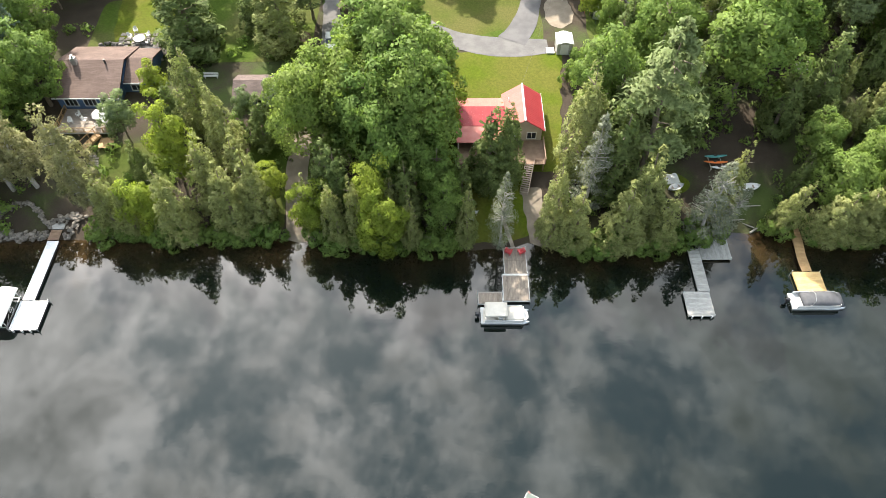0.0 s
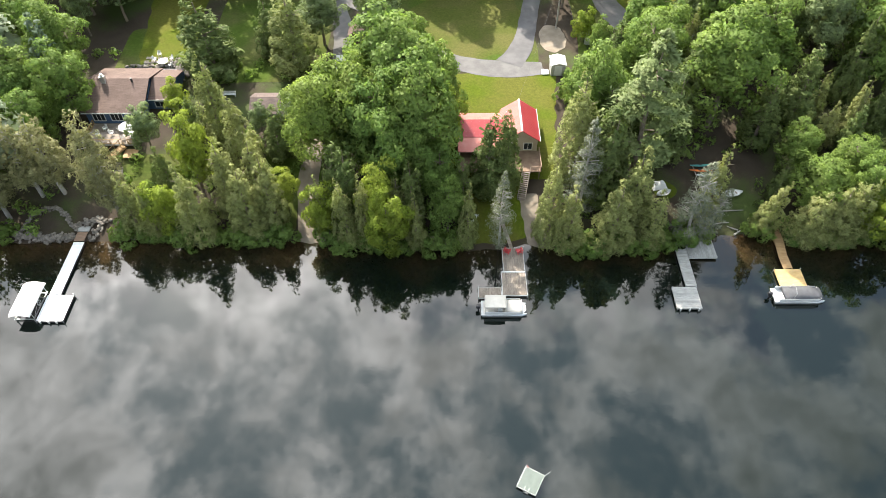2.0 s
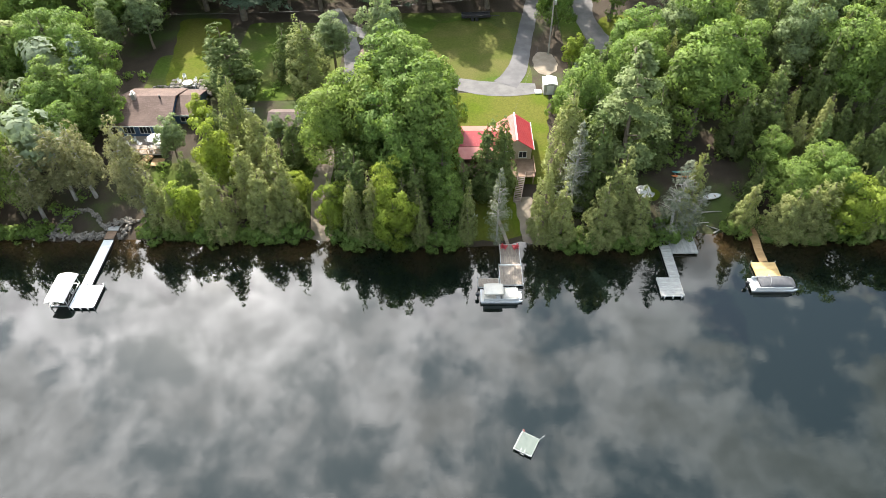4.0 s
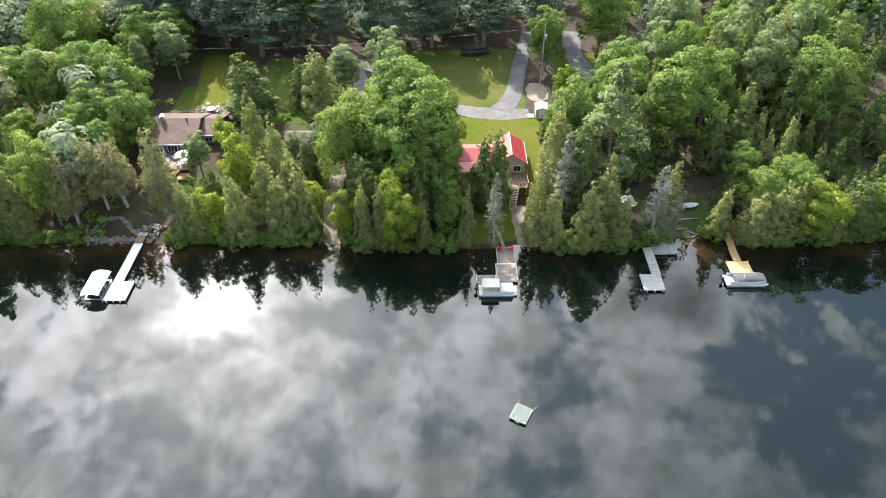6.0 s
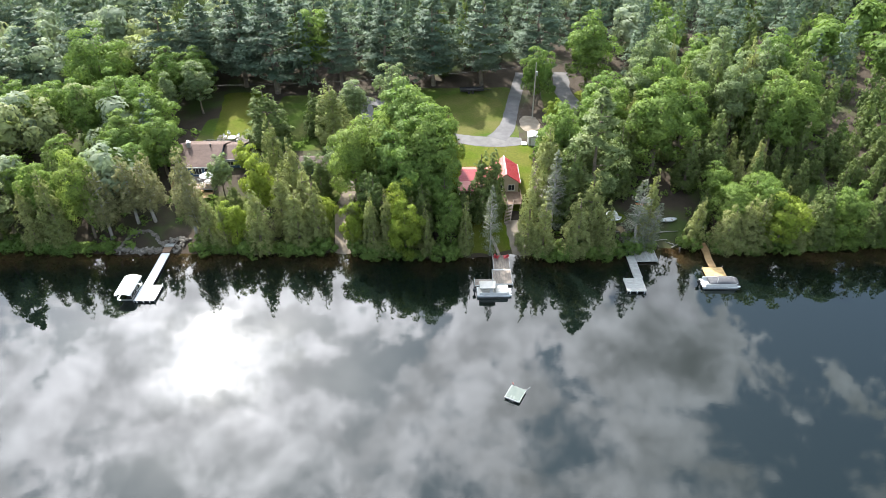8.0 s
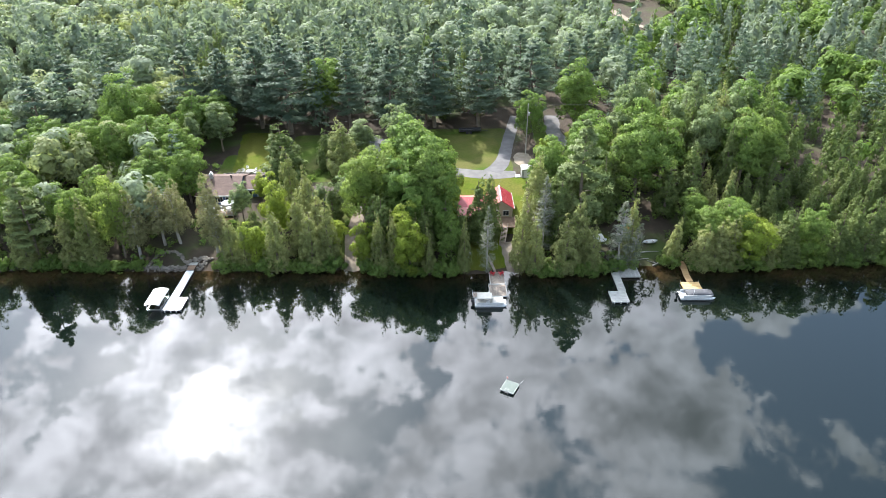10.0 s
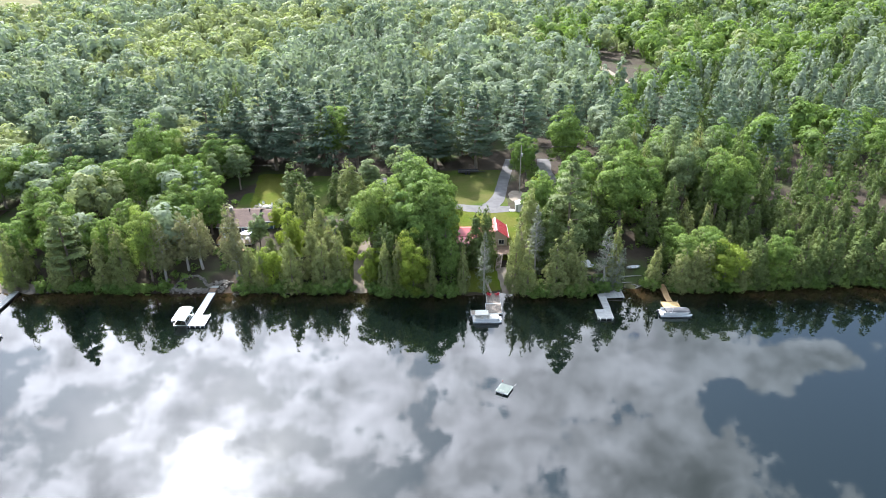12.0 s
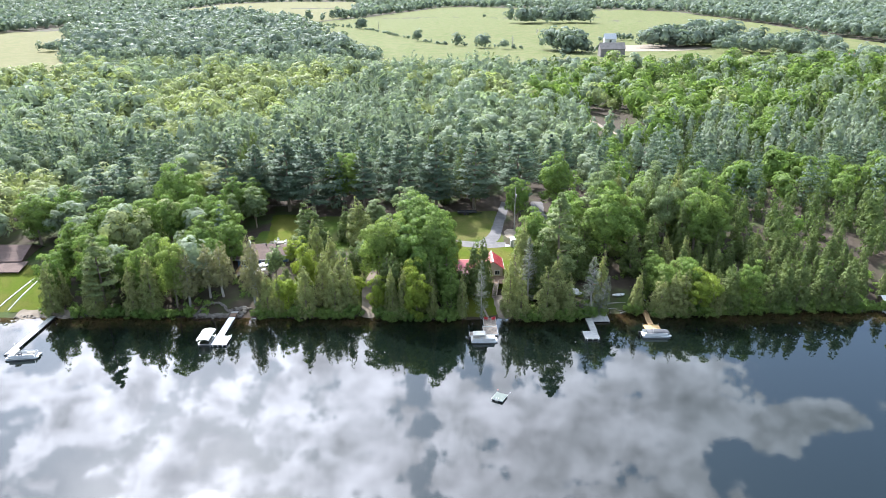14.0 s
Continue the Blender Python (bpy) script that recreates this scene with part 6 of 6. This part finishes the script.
walkway = thing("walkway", "stained plank walkway from the bank to the yellow platform", "walkway")
for k in range(26):
    f = (k + 0.5) / 26
    x = 50.35 - 0.15 * math.sin(f * 6) - (0.9 * (1 - f) ** 2 - 0.3) * 0.3
    y = 53.7 + 8.0 * f
    part("plank", boxes([((x, y, 0.5 + 0.15 * max(0.0, f - 0.7)), (1.35, 0.29, 0.05), (0, 0, 6 * math.cos(f * 6)))]), PLANK_ORANGE, walkway)
part("stringer", boxes([((49.85, 57.7, 0.38), (0.1, 7.9, 0.16)), ((50.85, 57.7, 0.38), (0.1, 7.9, 0.16))]), PLANK_ORANGE, walkway)
ob = thing("long_dock", "long grey dock with a dark edge at the neighbour's shore", "dock")
decking(ob, PLANK_GREY, -103.8, -102.3, 41.0, 60.6, 0.5, "x", 0.3)
part("edge", boxes([((-102.26, 50.8, 0.36), (0.08, 19.6, 0.3))]), BLACK_PLASTIC, ob)
piles(ob, ((-102.2, 45), (-102.2, 52), (-103.9, 45), (-103.9, 52)), 1.0, GREY_METAL)


ob = thing("small_dock", "short grey dock with a sheltered bench at the eastern shore", "dock")
decking(ob, PLANK_GREY, 112.0, 116.5, 58.0, 60.6, 0.5, "x", 0.25)
piles(ob, ((112.1, 58.1), (116.4, 58.1), (112.1, 60.5), (116.4, 60.5)), 0.8, GREY_METAL)
ob = thing("boat_shelter", "small brown shelter standing beside the eastern dock", "shelter")
walls(ob, DARK_SIDING, 113.2, 117.0, 62.4, 65.0, 0.3, 2.7, 3.4, "x")
gable(ob, "roof", GREY_METAL, 113.2, 117.0, 62.4, 65.0, 2.75, 3.5, "x", 0.3, 0.1)


# ---- boats ----
def oval_deck(length, beam, z, thick, square=0.62):
    """A deck outline with a rounded bow towards +x."""
    side = [(-length / 2, -beam / 2), (length * (square - 0.5), -beam / 2), (length * 0.42, -beam * 0.40), (length / 2, -beam * 0.16)]
    outline = side + [(x, -y) for x, y in reversed(side)]
    return loft(bmesh.new(), [[(x, y, z + d) for x, y in outline] for d in (0, thick)])


def pontoon_boat(name, label, x, y, turn, length, beam, cover):
    ob = thing(name, label, "boat", (x, y, 0), turn)
    for s in (-1, 1):
        part("pontoon", tubes([([(-length * 0.48, s * beam * 0.36, 0.12), (length * 0.40, s * beam * 0.36, 0.12), (length * 0.48, s * beam * 0.36, 0.28), (length * 0.52, s * beam * 0.36, 0.42)], [0.3, 0.3, 0.2, 0.04])], 10), PONTOON, ob, "aluminium pontoon")
    part("deck", oval_deck(length, beam, 0.42, 0.12), HULL_WHITE, ob)
    fence = bmesh.new()
    for s in (-1, 1):
        box(fence, (-length * 0.02, s * beam * 0.46, 0.84), (length * 0.80, 0.07, 0.58), (0, 0, 0), 0.02)
    box(fence, (length * 0.40, 0, 0.84), (0.07, beam * 0.84, 0.58), (0, 0, 0), 0.02)
    part("side_panel", fence, HULL_WHITE, ob, "white side panels")
    motor = part("outboard_motor", boxes([((-length * 0.5 - 0.42, 0, 0.85), (0.6, 0.42, 0.55))], 0.1), BLACK_PLASTIC, ob, "black outboard motor")
    part("motor_leg", boxes([((-length * 0.5 - 0.36, 0, 0.2), (0.22, 0.14, 0.9))], 0.03), BLACK_PLASTIC, motor)
    cover(ob, length, beam)
    return ob


def hump(x0, x1, half, low, high, shoulder=0.7, steps=7, sag=0.0):
    """A stretched canvas hump along x."""
    rings = []
    for k in range(steps):
        f = k / (steps - 1)
        end = math.sin(math.pi * min(1.0, max(0.0, 0.08 + 0.84 * f))) ** 0.35
        w, h = half * (0.86 + 0.14 * end), low + (high - low) * end - sag * math.sin(f * 9)
        x = x0 + (x1 - x0) * f
        rings.append([(x, -w, low), (x, -w * 0.97, low + (h - low) * 0.55), (x, -w * shoulder, h * 0.97), (x, 0, h), (x, w * shoulder, h * 0.97), (x, w * 0.97, low + (h - low) * 0.55), (x, w, low)])
    return loft(bmesh.new(), rings)


def cream_cover(ob, length, beam):
    smooth(part("seat_cover", hump(length * 0.02, length * 0.40, beam * 0.42, 0.9, 1.25), CANVAS_CREAM, ob, "cream vinyl seats at the bow"))
    part("floor", boxes([((-length * 0.2, 0, 0.56), (length * 0.5, beam * 0.8, 0.03))]), CANVAS_CREAM, ob)
    smooth(part("bimini", hump(-length * 0.42, length * 0.05, beam * 0.45, 1.95, 2.25, 0.85), CANVAS_CREAM, ob, "cream canvas sunshade"))
    for s in (-1, 1):
        for x in (-0.38, 0.0):
            part("strut", tubes([([(length * x, s * beam * 0.4, 1.1), (length * x, s * beam * 0.36, 2.05)], 0.025)]), GREY_METAL, ob)
    for s in (-1, 1):
        part("seat", boxes([((-length * 0.30, s * beam * 0.3, 0.8), (1.4, 0.55, 0.45))], 0.06), CANVAS_CREAM, ob)
    part("console", boxes([((-length * 0.08, -beam * 0.25, 0.95), (0.6, 0.6, 0.75))], 0.06), HULL_WHITE, ob)


def grey_cover(ob, length, beam):
    smooth(part("mooring_cover", hump(-length * 0.30, length * 0.45, beam * 0.47, 0.75, 1.5, 0.55, 9, 0.05), CANVAS_GREY, ob, "grey mooring cover stretched over the seats"))
    bm = bmesh.new()
    ring = [(0.0, -0.95, 1.0), (0.15, -0.9, 1.9), (0.25, 0.0, 2.15), (0.15, 0.9, 1.9), (0.0, 0.95, 1.0)]
    tube(bm, [(-length * 0.14 + x, y, z) for x, y, z in ring], 0.03)
    part("tow_arch", bm, GREY_METAL, ob, "bent metal tow arch")
    part("ladder", tubes([([(-length * 0.48, -0.5, 0.6), (-length * 0.55, -0.5, -0.3)], 0.025), ([(-length * 0.48, -0.15, 0.6), (-length * 0.55, -0.15, -0.3)], 0.025)]), GREY_METAL, ob)


def open_fit(ob, length, beam):
    for x, y, lx, ly in ((0.2 * length, beam * 0.28, 1.8, 0.6), (0.2 * length, -beam * 0.28, 1.8, 0.6), (-0.3 * length, 0.0, 0.7, 1.7)):
        part("seat", boxes([((x, y, 0.78), (lx, ly, 0.45))], 0.06), CANVAS_CREAM, ob)
    part("console", boxes([((-length * 0.08, -beam * 0.22, 0.95), (0.7, 0.7, 0.8))], 0.06), CANVAS_GREY, ob)
    smooth(part("bimini", hump(-length * 0.3, -length * 0.12, beam * 0.4, 1.7, 1.95, 0.8), CANVAS_CREAM, ob, "folded cream sunshade"))


pontoon_boat("pontoon_boat", "white pontoon boat with a cream sunshade moored at the plank dock", 8.05, 46.75, 0, 6.3, 2.5, cream_cover)
pontoon_boat("pontoon_boat", "white pontoon boat under a grey mooring cover at the yellow dock", 49.9, 48.85, 0, 7.0, 2.5, grey_cover)
pontoon_boat("pontoon_boat", "white pontoon boat moored at the long grey dock", -99.0, 40.2, 8, 7.0, 2.5, open_fit)


def row_boat(name, label, x, y, turn, length, beam, mat, z=0.0, group=""):
    ob = thing(name, label, "boat", (x, y, land(x, y) + z), turn, group)
    rings = []
    for f in np.linspace(-1, 1, 9):
        w = beam / 2 * (1 - abs(f) ** 2.6)
        sheer = 0.06 + 0.14 * f * f
        rings.append([(f * length / 2, -w - 0.01, 0.34 + sheer), (f * length / 2, -w * 0.8, 0.1 + sheer * 0.5), (f * length / 2, 0, 0.0 + sheer * 0.6), (f * length / 2, w * 0.8, 0.1 + sheer * 0.5), (f * length / 2, w + 0.01, 0.34 + sheer), (f * length / 2, w * 0.86, 0.33 + sheer), (f * length / 2, 0, 0.14 + sheer * 0.6), (f * length / 2, -w * 0.86, 0.33 + sheer)])
    part("hull", loft(bmesh.new(), rings), mat, ob)
    part("thwart", boxes([((0.2 * length, 0, 0.3), (0.25, beam * 0.8, 0.03)), ((-0.2 * length, 0, 0.3), (0.25, beam * 0.8, 0.03))]), PLANK_PALE, ob)
    return ob


row_boat("rowing_boat", "white rowing boat drawn up under the trees", 45.2, 67.6, 10, 3.6, 1.4, HULL_WHITE, 0.05)
row_boat("rowing_boat", "small white dinghy on a patch of grass", 34.2, 67.2, 20, 2.6, 1.2, HULL_WHITE, 0.05)


# ---- the swimming raft ----
def raft():
    ob = thing("swim_raft", "square grey-green swimming raft afloat on the lake", "raft", (9.87, 22.0, 0), -28)
    part("float", boxes([((0, -0.85, 0.08), (2.3, 0.7, 0.36)), ((0, 0.85, 0.08), (2.3, 0.7, 0.36))], 0.04), BLACK_PLASTIC, ob)
    part("deck", boxes([((0, 0, 0.36), (2.45, 2.75, 0.16))], 0.02), WHITE_PAINT, ob)
    part("carpet", boxes([((0, 0, 0.452), (2.35, 2.65, 0.02))]), TURF, ob, "grey-green carpet")
    part("ladder", tubes([([(-0.25 + dx, -1.05, 0.45), (-0.25 + dx, -1.1, 0.95), (-0.25 + dx, -1.45, 0.85), (-0.25 + dx, -1.5, -0.5)], 0.035) for dx in (0, 0.5)] + [([(-0.25, -1.5, z), (0.25, -1.5, z)], 0.03) for z in (0.25, -0.05, -0.3)]), WHITE_PAINT, ob, "white swimming ladder")
    flag = part("flag_pole", tubes([([(-1.1, 1.2, 0.4), (-1.1, 1.2, 1.3)], 0.025)]), GREY_METAL, ob)
    part("flag", boxes([((-0.95, 1.15, 1.12), (0.34, 0.05, 0.28), (0, 0, -30))]), PINK_METAL, flag, "faded pink flag")
    part("rod", tubes([([(1.15, 1.25, 0.4), (1.7, 1.9, 0.9)], 0.02)]), WHITE_PAINT, ob, "thin white rod")


raft()


# ---- kayaks and clutter in the clearing by the grey dock ----
def kayak(x, y, z, turn, length, mat, label, roll=0):
    ob = new("kayak")
    ob.matrix_world = pose(x, y, z, 0, 0, turn) @ pose(0, 0, 0, roll, 0, 0)
    tagged(ob, label, "kayak", "kayaks on the rack")
    rings = []
    for k in range(11):
        s = -0.96 + 1.92 * k / 10
        half, deep = 0.34 * (1 - s * s) ** 0.7 + 0.01, 0.16 * (1 - 0.5 * s * s)
        rings.append([(s * length / 2, half * math.cos(a), deep * math.sin(a) + 0.12 * s * s) for a in [2 * math.pi * j / 10 for j in range(10)]])
    part("hull", loft(bmesh.new(), rings), mat, ob)
    part("cockpit", tubes([([(-0.1, 0, 0.10), (-0.1, 0, 0.20)], 0.25)], 12), BLACK_PLASTIC, ob, "dark open cockpit")
    return ob


g = land(40.8, 71.5)
kayak(41.0, 72.5, g + 0.85, 3, 3.5, TEAL_PLASTIC, "teal plastic kayak on a low rack", -20)
kayak(40.7, 71.3, g + 0.85, -2, 3.6, ORANGE_PLASTIC, "orange plastic kayak on a low rack", -20)
kayak(41.2, 70.5, g + 0.60, 2, 2.6, WHITE_PAINT, "short white kayak on a low rack", -15)
rack = thing("kayak_rack", "low rack of weathered timber poles under kayaks", "rack", (40.8, 71.5, g))
for s in (-0.9, 0.9):
    part("rail", boxes([((s, 0, 0.55), (0.1, 2.8, 0.09))], 0.01), POLE_WOOD, rack)
    for yy in (-1.2, 1.2):
        part("post", tubes([([(s, yy, -0.4), (s, yy, 0.56)], 0.06)], 8), POLE_WOOD, rack)
kayak(51.4, 66.4, land(51.4, 66.4) + 0.2, 100, 3.6, GREY_METAL, "upturned grey canoe lying under the cedars")


def covered_pile(x, y, wide, deep, high, mat, label):
    """A heap under a sagging sheet."""
    ob = thing("covered_pile", label, "tarp", (x, y, land(x, y) - 0.05), 12)
    bm = bmesh.new()
    rows = [[(wide * (u - 0.5), deep * (v - 0.5), high * (1 - abs(2 * u - 1) ** 4) * (1 - abs(2 * v - 1) ** 3) * (0.75 + 0.5 * noise.noise((u * 3 + x, v * 3, 0)))) for u in np.linspace(0, 1, 11)] for v in np.linspace(0, 1, 9)]
    loft(bm, rows, close=False)
    part("sheet", bm, mat, ob)
    part("heap", boxes([((0, 0, high * 0.25), (wide * 0.6, deep * 0.6, high * 0.5))], 0.05), PLANK_BROWN, ob)


covered_pile(33.7, 68.7, 2.4, 1.7, 1.1, CANVAS_WHITE, "pile under a crumpled white tarpaulin")
covered_pile(59.0, 90.5, 3.2, 2.0, 1.0, CANVAS_CREAM, "pile of pale brush and boards among the trees")
for x, y, turn, long in ((33.4, 64.0, 4, 2.2), (42.6, 62.6, 8, 2.6), (44.2, 61.8, 150, 1.8)):
    ob = thing("loose_log", "bare pale log lying on brown soil", "log", (x, y, land(x, y) + 0.1), turn, "loose logs")
    part("log", tubes([([(-long / 2, 0, 0), (0, 0.06, 0.02), (long / 2, 0, 0)], [0.11, 0.09, 0.06])], 7), BARK_GREY, ob)

# the terrace behind the blue house
terrace = (-51.6, 97.0)
z = land(*terrace)
ob = thing("terrace_table", "round white garden table on the terrace", "table", (terrace[0] + 0.3, terrace[1], z + 0.06))
part("top", tubes([([(0, 0, 0.70), (0, 0, 0.75)], 0.95)], 16), WHITE_PAINT, ob)
for a in range(4):
    part("leg", boxes([((0.5 * math.cos(a * 1.57 + 0.7), 0.5 * math.sin(a * 1.57 + 0.7), 0.35), (0.05, 0.05, 0.7))]), WHITE_PAINT, ob)
for dx, dy, turn in ((1.8, -0.6, 250), (1.4, 1.3, 320), (-1.6, 0.9, 60), (-1.0, 2.4, 20)):
    garden_chair(terrace[0] + dx, terrace[1] + dy, land(terrace[0] + dx, terrace[1] + dy) + 0.05, turn, WHITE_PAINT, "white garden chair on the terrace", "chairs on the terrace")
ob = thing("flagstone_terrace", "terrace of uneven pale flagstones behind the house", "terrace", kind="structure")
pieces = random.Random(8)
for k in range(30):
    x, y = terrace[0] - 3.0 + (k % 6) * 1.05 + pieces.uniform(-0.12, 0.12), terrace[1] - 2.2 + (k // 6) * 1.0 + pieces.uniform(-0.12, 0.12)
    part("flagstone", boxes([((x, y, land(x, y) + 0.04), (pieces.uniform(0.8, 0.98), pieces.uniform(0.75, 0.92), 0.1), (0, 0, pieces.uniform(-8, 8)))], 0.02), STONE, ob)
ob = thing("stepping_stones", "steps of flat pale stones down the shaded bank", "steps", kind="structure")
for k in range(14):
    x, y = -53.6 + 0.13 * k + pieces.uniform(-0.2, 0.2), 73.6 - 0.42 * k
    part("flagstone", boxes([((x, y, land(x, y) + 0.06), (pieces.uniform(1.1, 1.5), 0.36, 0.12), (0, 0, pieces.uniform(-6, 6)))], 0.02), STONE, ob)


# ---- power line ----
def pole_and_line():
    z = land(21.1, 107.9)
    ob = thing("utility_pole", "tall wooden utility pole with a crossarm", "pole", (21.1, 107.9, z))
    part("mast", tubes([([(0, 0, -0.5), (0, 0, 20.6 - z)], [0.17, 0.11])], 8), POLE_WOOD, ob)
    part("transformer", tubes([([(0.35, 0, 11.0), (0.35, 0, 11.9)], 0.26)], 10), GREY_METAL, ob, "grey transformer can")
    part("insulator", tubes([([(0, 0, 20.5 - z), (0, 0, 20.9 - z)], 0.06)], 6), GREY_METAL, ob)
    part("guy_wire", tubes([([(0, 0, 11.5), (3.5, -4.0, 0.1)], 0.025)], 5), WIRE, ob)
    part("guard", tubes([([(2.8, -3.2, 2.4), (3.5, -4.0, 0.1)], 0.05)], 5), PINK_METAL, ob, "pale guy guard")
    for name, a, b, sag in (("power_line", (21.1, 107.9, 20.2), (-140, 116, 17.0), 4.6), ("power_line", (21.1, 107.9, 20.7), (150, 126, 21.0), 2.5), ("power_line", (21.1, 107.9, 18.8), (12.0, 82.6, 9.3), 0.7)):
        line = thing(name, "thin dark overhead wire between poles", "wire", group="overhead wires")
        a, b = Vector(a), Vector(b)
        pts = [a + (b - a) * f - Vector((0, 0, 4 * sag * f * (1 - f))) for f in np.linspace(0, 1, 25)]
        part("wire", tubes([(pts, 0.014 if b.y < 90 else 0.02)], 4), WIRE, line)
    for x, y, top in ((-140, 116, 19.1), (150, 126, 21.1)):
        g = land(x, y)
        far = thing("utility_pole", "tall wooden utility pole at the edge of the woods", "pole", (x, y, g))
        part("mast", tubes([([(0, 0, -0.5), (0, 0, top - g)], [0.17, 0.11])], 8), POLE_WOOD, far)


pole_and_line()


# ---- the farm beyond the woods ----
def farm_building(x, y, wide, deep, high, ridge, mat, roof, label, turn=0):
    z = land(x, y)
    ob = thing("farm_building", label, "barn", (x, y, z), turn, "farm buildings")
    walls(ob, mat, -wide / 2, wide / 2, -deep / 2, deep / 2, -0.5, high, ridge, "x")
    gable(ob, "roof", roof, -wide / 2, wide / 2, -deep / 2, deep / 2, high, ridge, "x", 0.5, 0.2)
    part("door", boxes([((0, -deep / 2 - 0.06, high * 0.4), (wide * 0.18, 0.1, high * 0.8))]), BLACK_PLASTIC, ob)


farm_building(166, 606, 24, 13, 8, 13.5, BARN, BARN, "weathered grey barn with a gabled roof")
farm_building(206, 788, 14, 11, 6, 12, WHITE_PAINT, GREY_METAL, "white farmhouse with a grey roof")
farm_building(150, 720, 12, 9, 5, 8, WHITE_PAINT, GREY_METAL, "white farm shed with a metal roof")
farm_building(384, 570, 16, 10, 5, 8.5, WHITE_PAINT, RED_METAL, "white house with a red roof beyond the trees")
farm_building(-237, 850, 10, 8, 5, 8, BARN, WHITE_PAINT, "grey shed with a pale roof among trees")

# ---- stones ----
stone_rng = np.random.default_rng(3)
STONE_MESHES = []
for k in range(5):
    bm = bmesh.new()
    bmesh.ops.create_icosphere(bm, subdivisions=2, radius=0.5)
    for v in bm.verts:
        v.co *= 1 + 0.28 * noise.noise(v.co * 2.2 + Vector((k * 9.0, 0, 0)))
        v.co.z *= 0.72
    me = bpy.data.meshes.new("stone")
    bm.to_mesh(me)
    bm.free()
    me.materials.append(STONE)
    STONE_MESHES.append(me)


def stone_row(label, points, count, size, layers=2, width=0.5, group="stone walls"):
    """A low dry wall of field stones along a bent line."""
    ob = thing("stone_wall", label, "stone wall", group=group)
    legs = [math.hypot(b[0] - a[0], b[1] - a[1]) for a, b in zip(points, points[1:])]
    for k in range(count):
        d = (k + stone_rng.uniform(0, 0.8)) / count * sum(legs)
        i = 0
        while i < len(legs) - 1 and d > legs[i]:
            d -= legs[i]
            i += 1
        f = min(1.0, d / legs[i])
        x = points[i][0] + (points[i + 1][0] - points[i][0]) * f + stone_rng.normal() * width * 0.4
        y = points[i][1] + (points[i + 1][1] - points[i][1]) * f + stone_rng.normal() * width * 0.4
        s = size * stone_rng.uniform(0.7, 1.35)
        st = new("stone", STONE_MESHES[int(stone_rng.integers(5))])
        st.parent = ob
        st.matrix_basis = pose(x, y, max(land(x, y), -0.1) + 0.25 * s + (k % layers) * 0.38 * size, *stone_rng.uniform(-25, 25, 2), stone_rng.uniform(0, 360)) @ Matrix.Diagonal((s, s * stone_rng.uniform(0.8, 1.2), s * 0.9, 1))
    return ob


stone_row("curved dry wall of pale field stones round a fire pit", [(-65.6, 61.2), (-65.4, 62.5), (-64.5, 64.2), (-62.9, 65.3), (-61.2, 65.3), (-59.5, 64.1), (-58.2, 62.5), (-57.2, 61.7)], 260, 0.38, 2, 0.4)
stone_row("rough field-stone retaining wall at the water's edge", [(-66.4, 60.4), (-63.3, 60.3), (-60.5, 59.9), (-58.5, 60.2), (-57.2, 60.6)], 290, 0.46, 4, 0.75)
stone_row("loose field stones beside the dock ramp", [(-57.6, 62.4), (-55.2, 63.0), (-53.0, 63.4), (-54.2, 61.0), (-54.6, 59.9)], 110, 0.5, 2, 0.8)
stone_row("scattered boulders along the shore", [(-49, 60.3), (-40, 59.9), (-30, 59.8), (-24, 60.4)], 46, 0.55, 1, 0.9)
stone_row("scattered boulders along the shore", [(14.8, 59.6), (22, 58.6), (33, 59.1), (42, 61.2)], 40, 0.6, 1, 0.9)
stone_row("loose stones along the neighbour's beach", [(-113, 60.8), (-100, 60.8), (-88, 61.6)], 60, 0.5, 1, 0.7)
stone_row("row of pale stones behind the blue house", [(-58, 96.0), (-50, 96.4), (-47, 95.2)], 44, 0.6, 2, 0.6)
stone_row("pale stones of a patio edge behind the house", [(-50.5, 97.5), (-47.5, 96.0), (-46.2, 93.2)], 26, 0.8, 1, 0.8)
# driftwood logs at the water's edge
for x, y, turn, length in ((44.0, 64.6, 6, 5.0), (105.5, 60.9, 8, 6.0), (45.6, 61.4, 30, 3.2)):
    ob = thing("driftwood_log", "bare grey driftwood log at the water's edge", "log", (x, y, max(land(x, y), 0) + 0.12), turn, "driftwood logs")
    part("log", tubes([([(-length / 2, 0, 0), (0, 0.12, 0.02), (length / 2, -0.05, 0.05)], [0.16, 0.13, 0.05])], 7), BARK_GREY, ob)
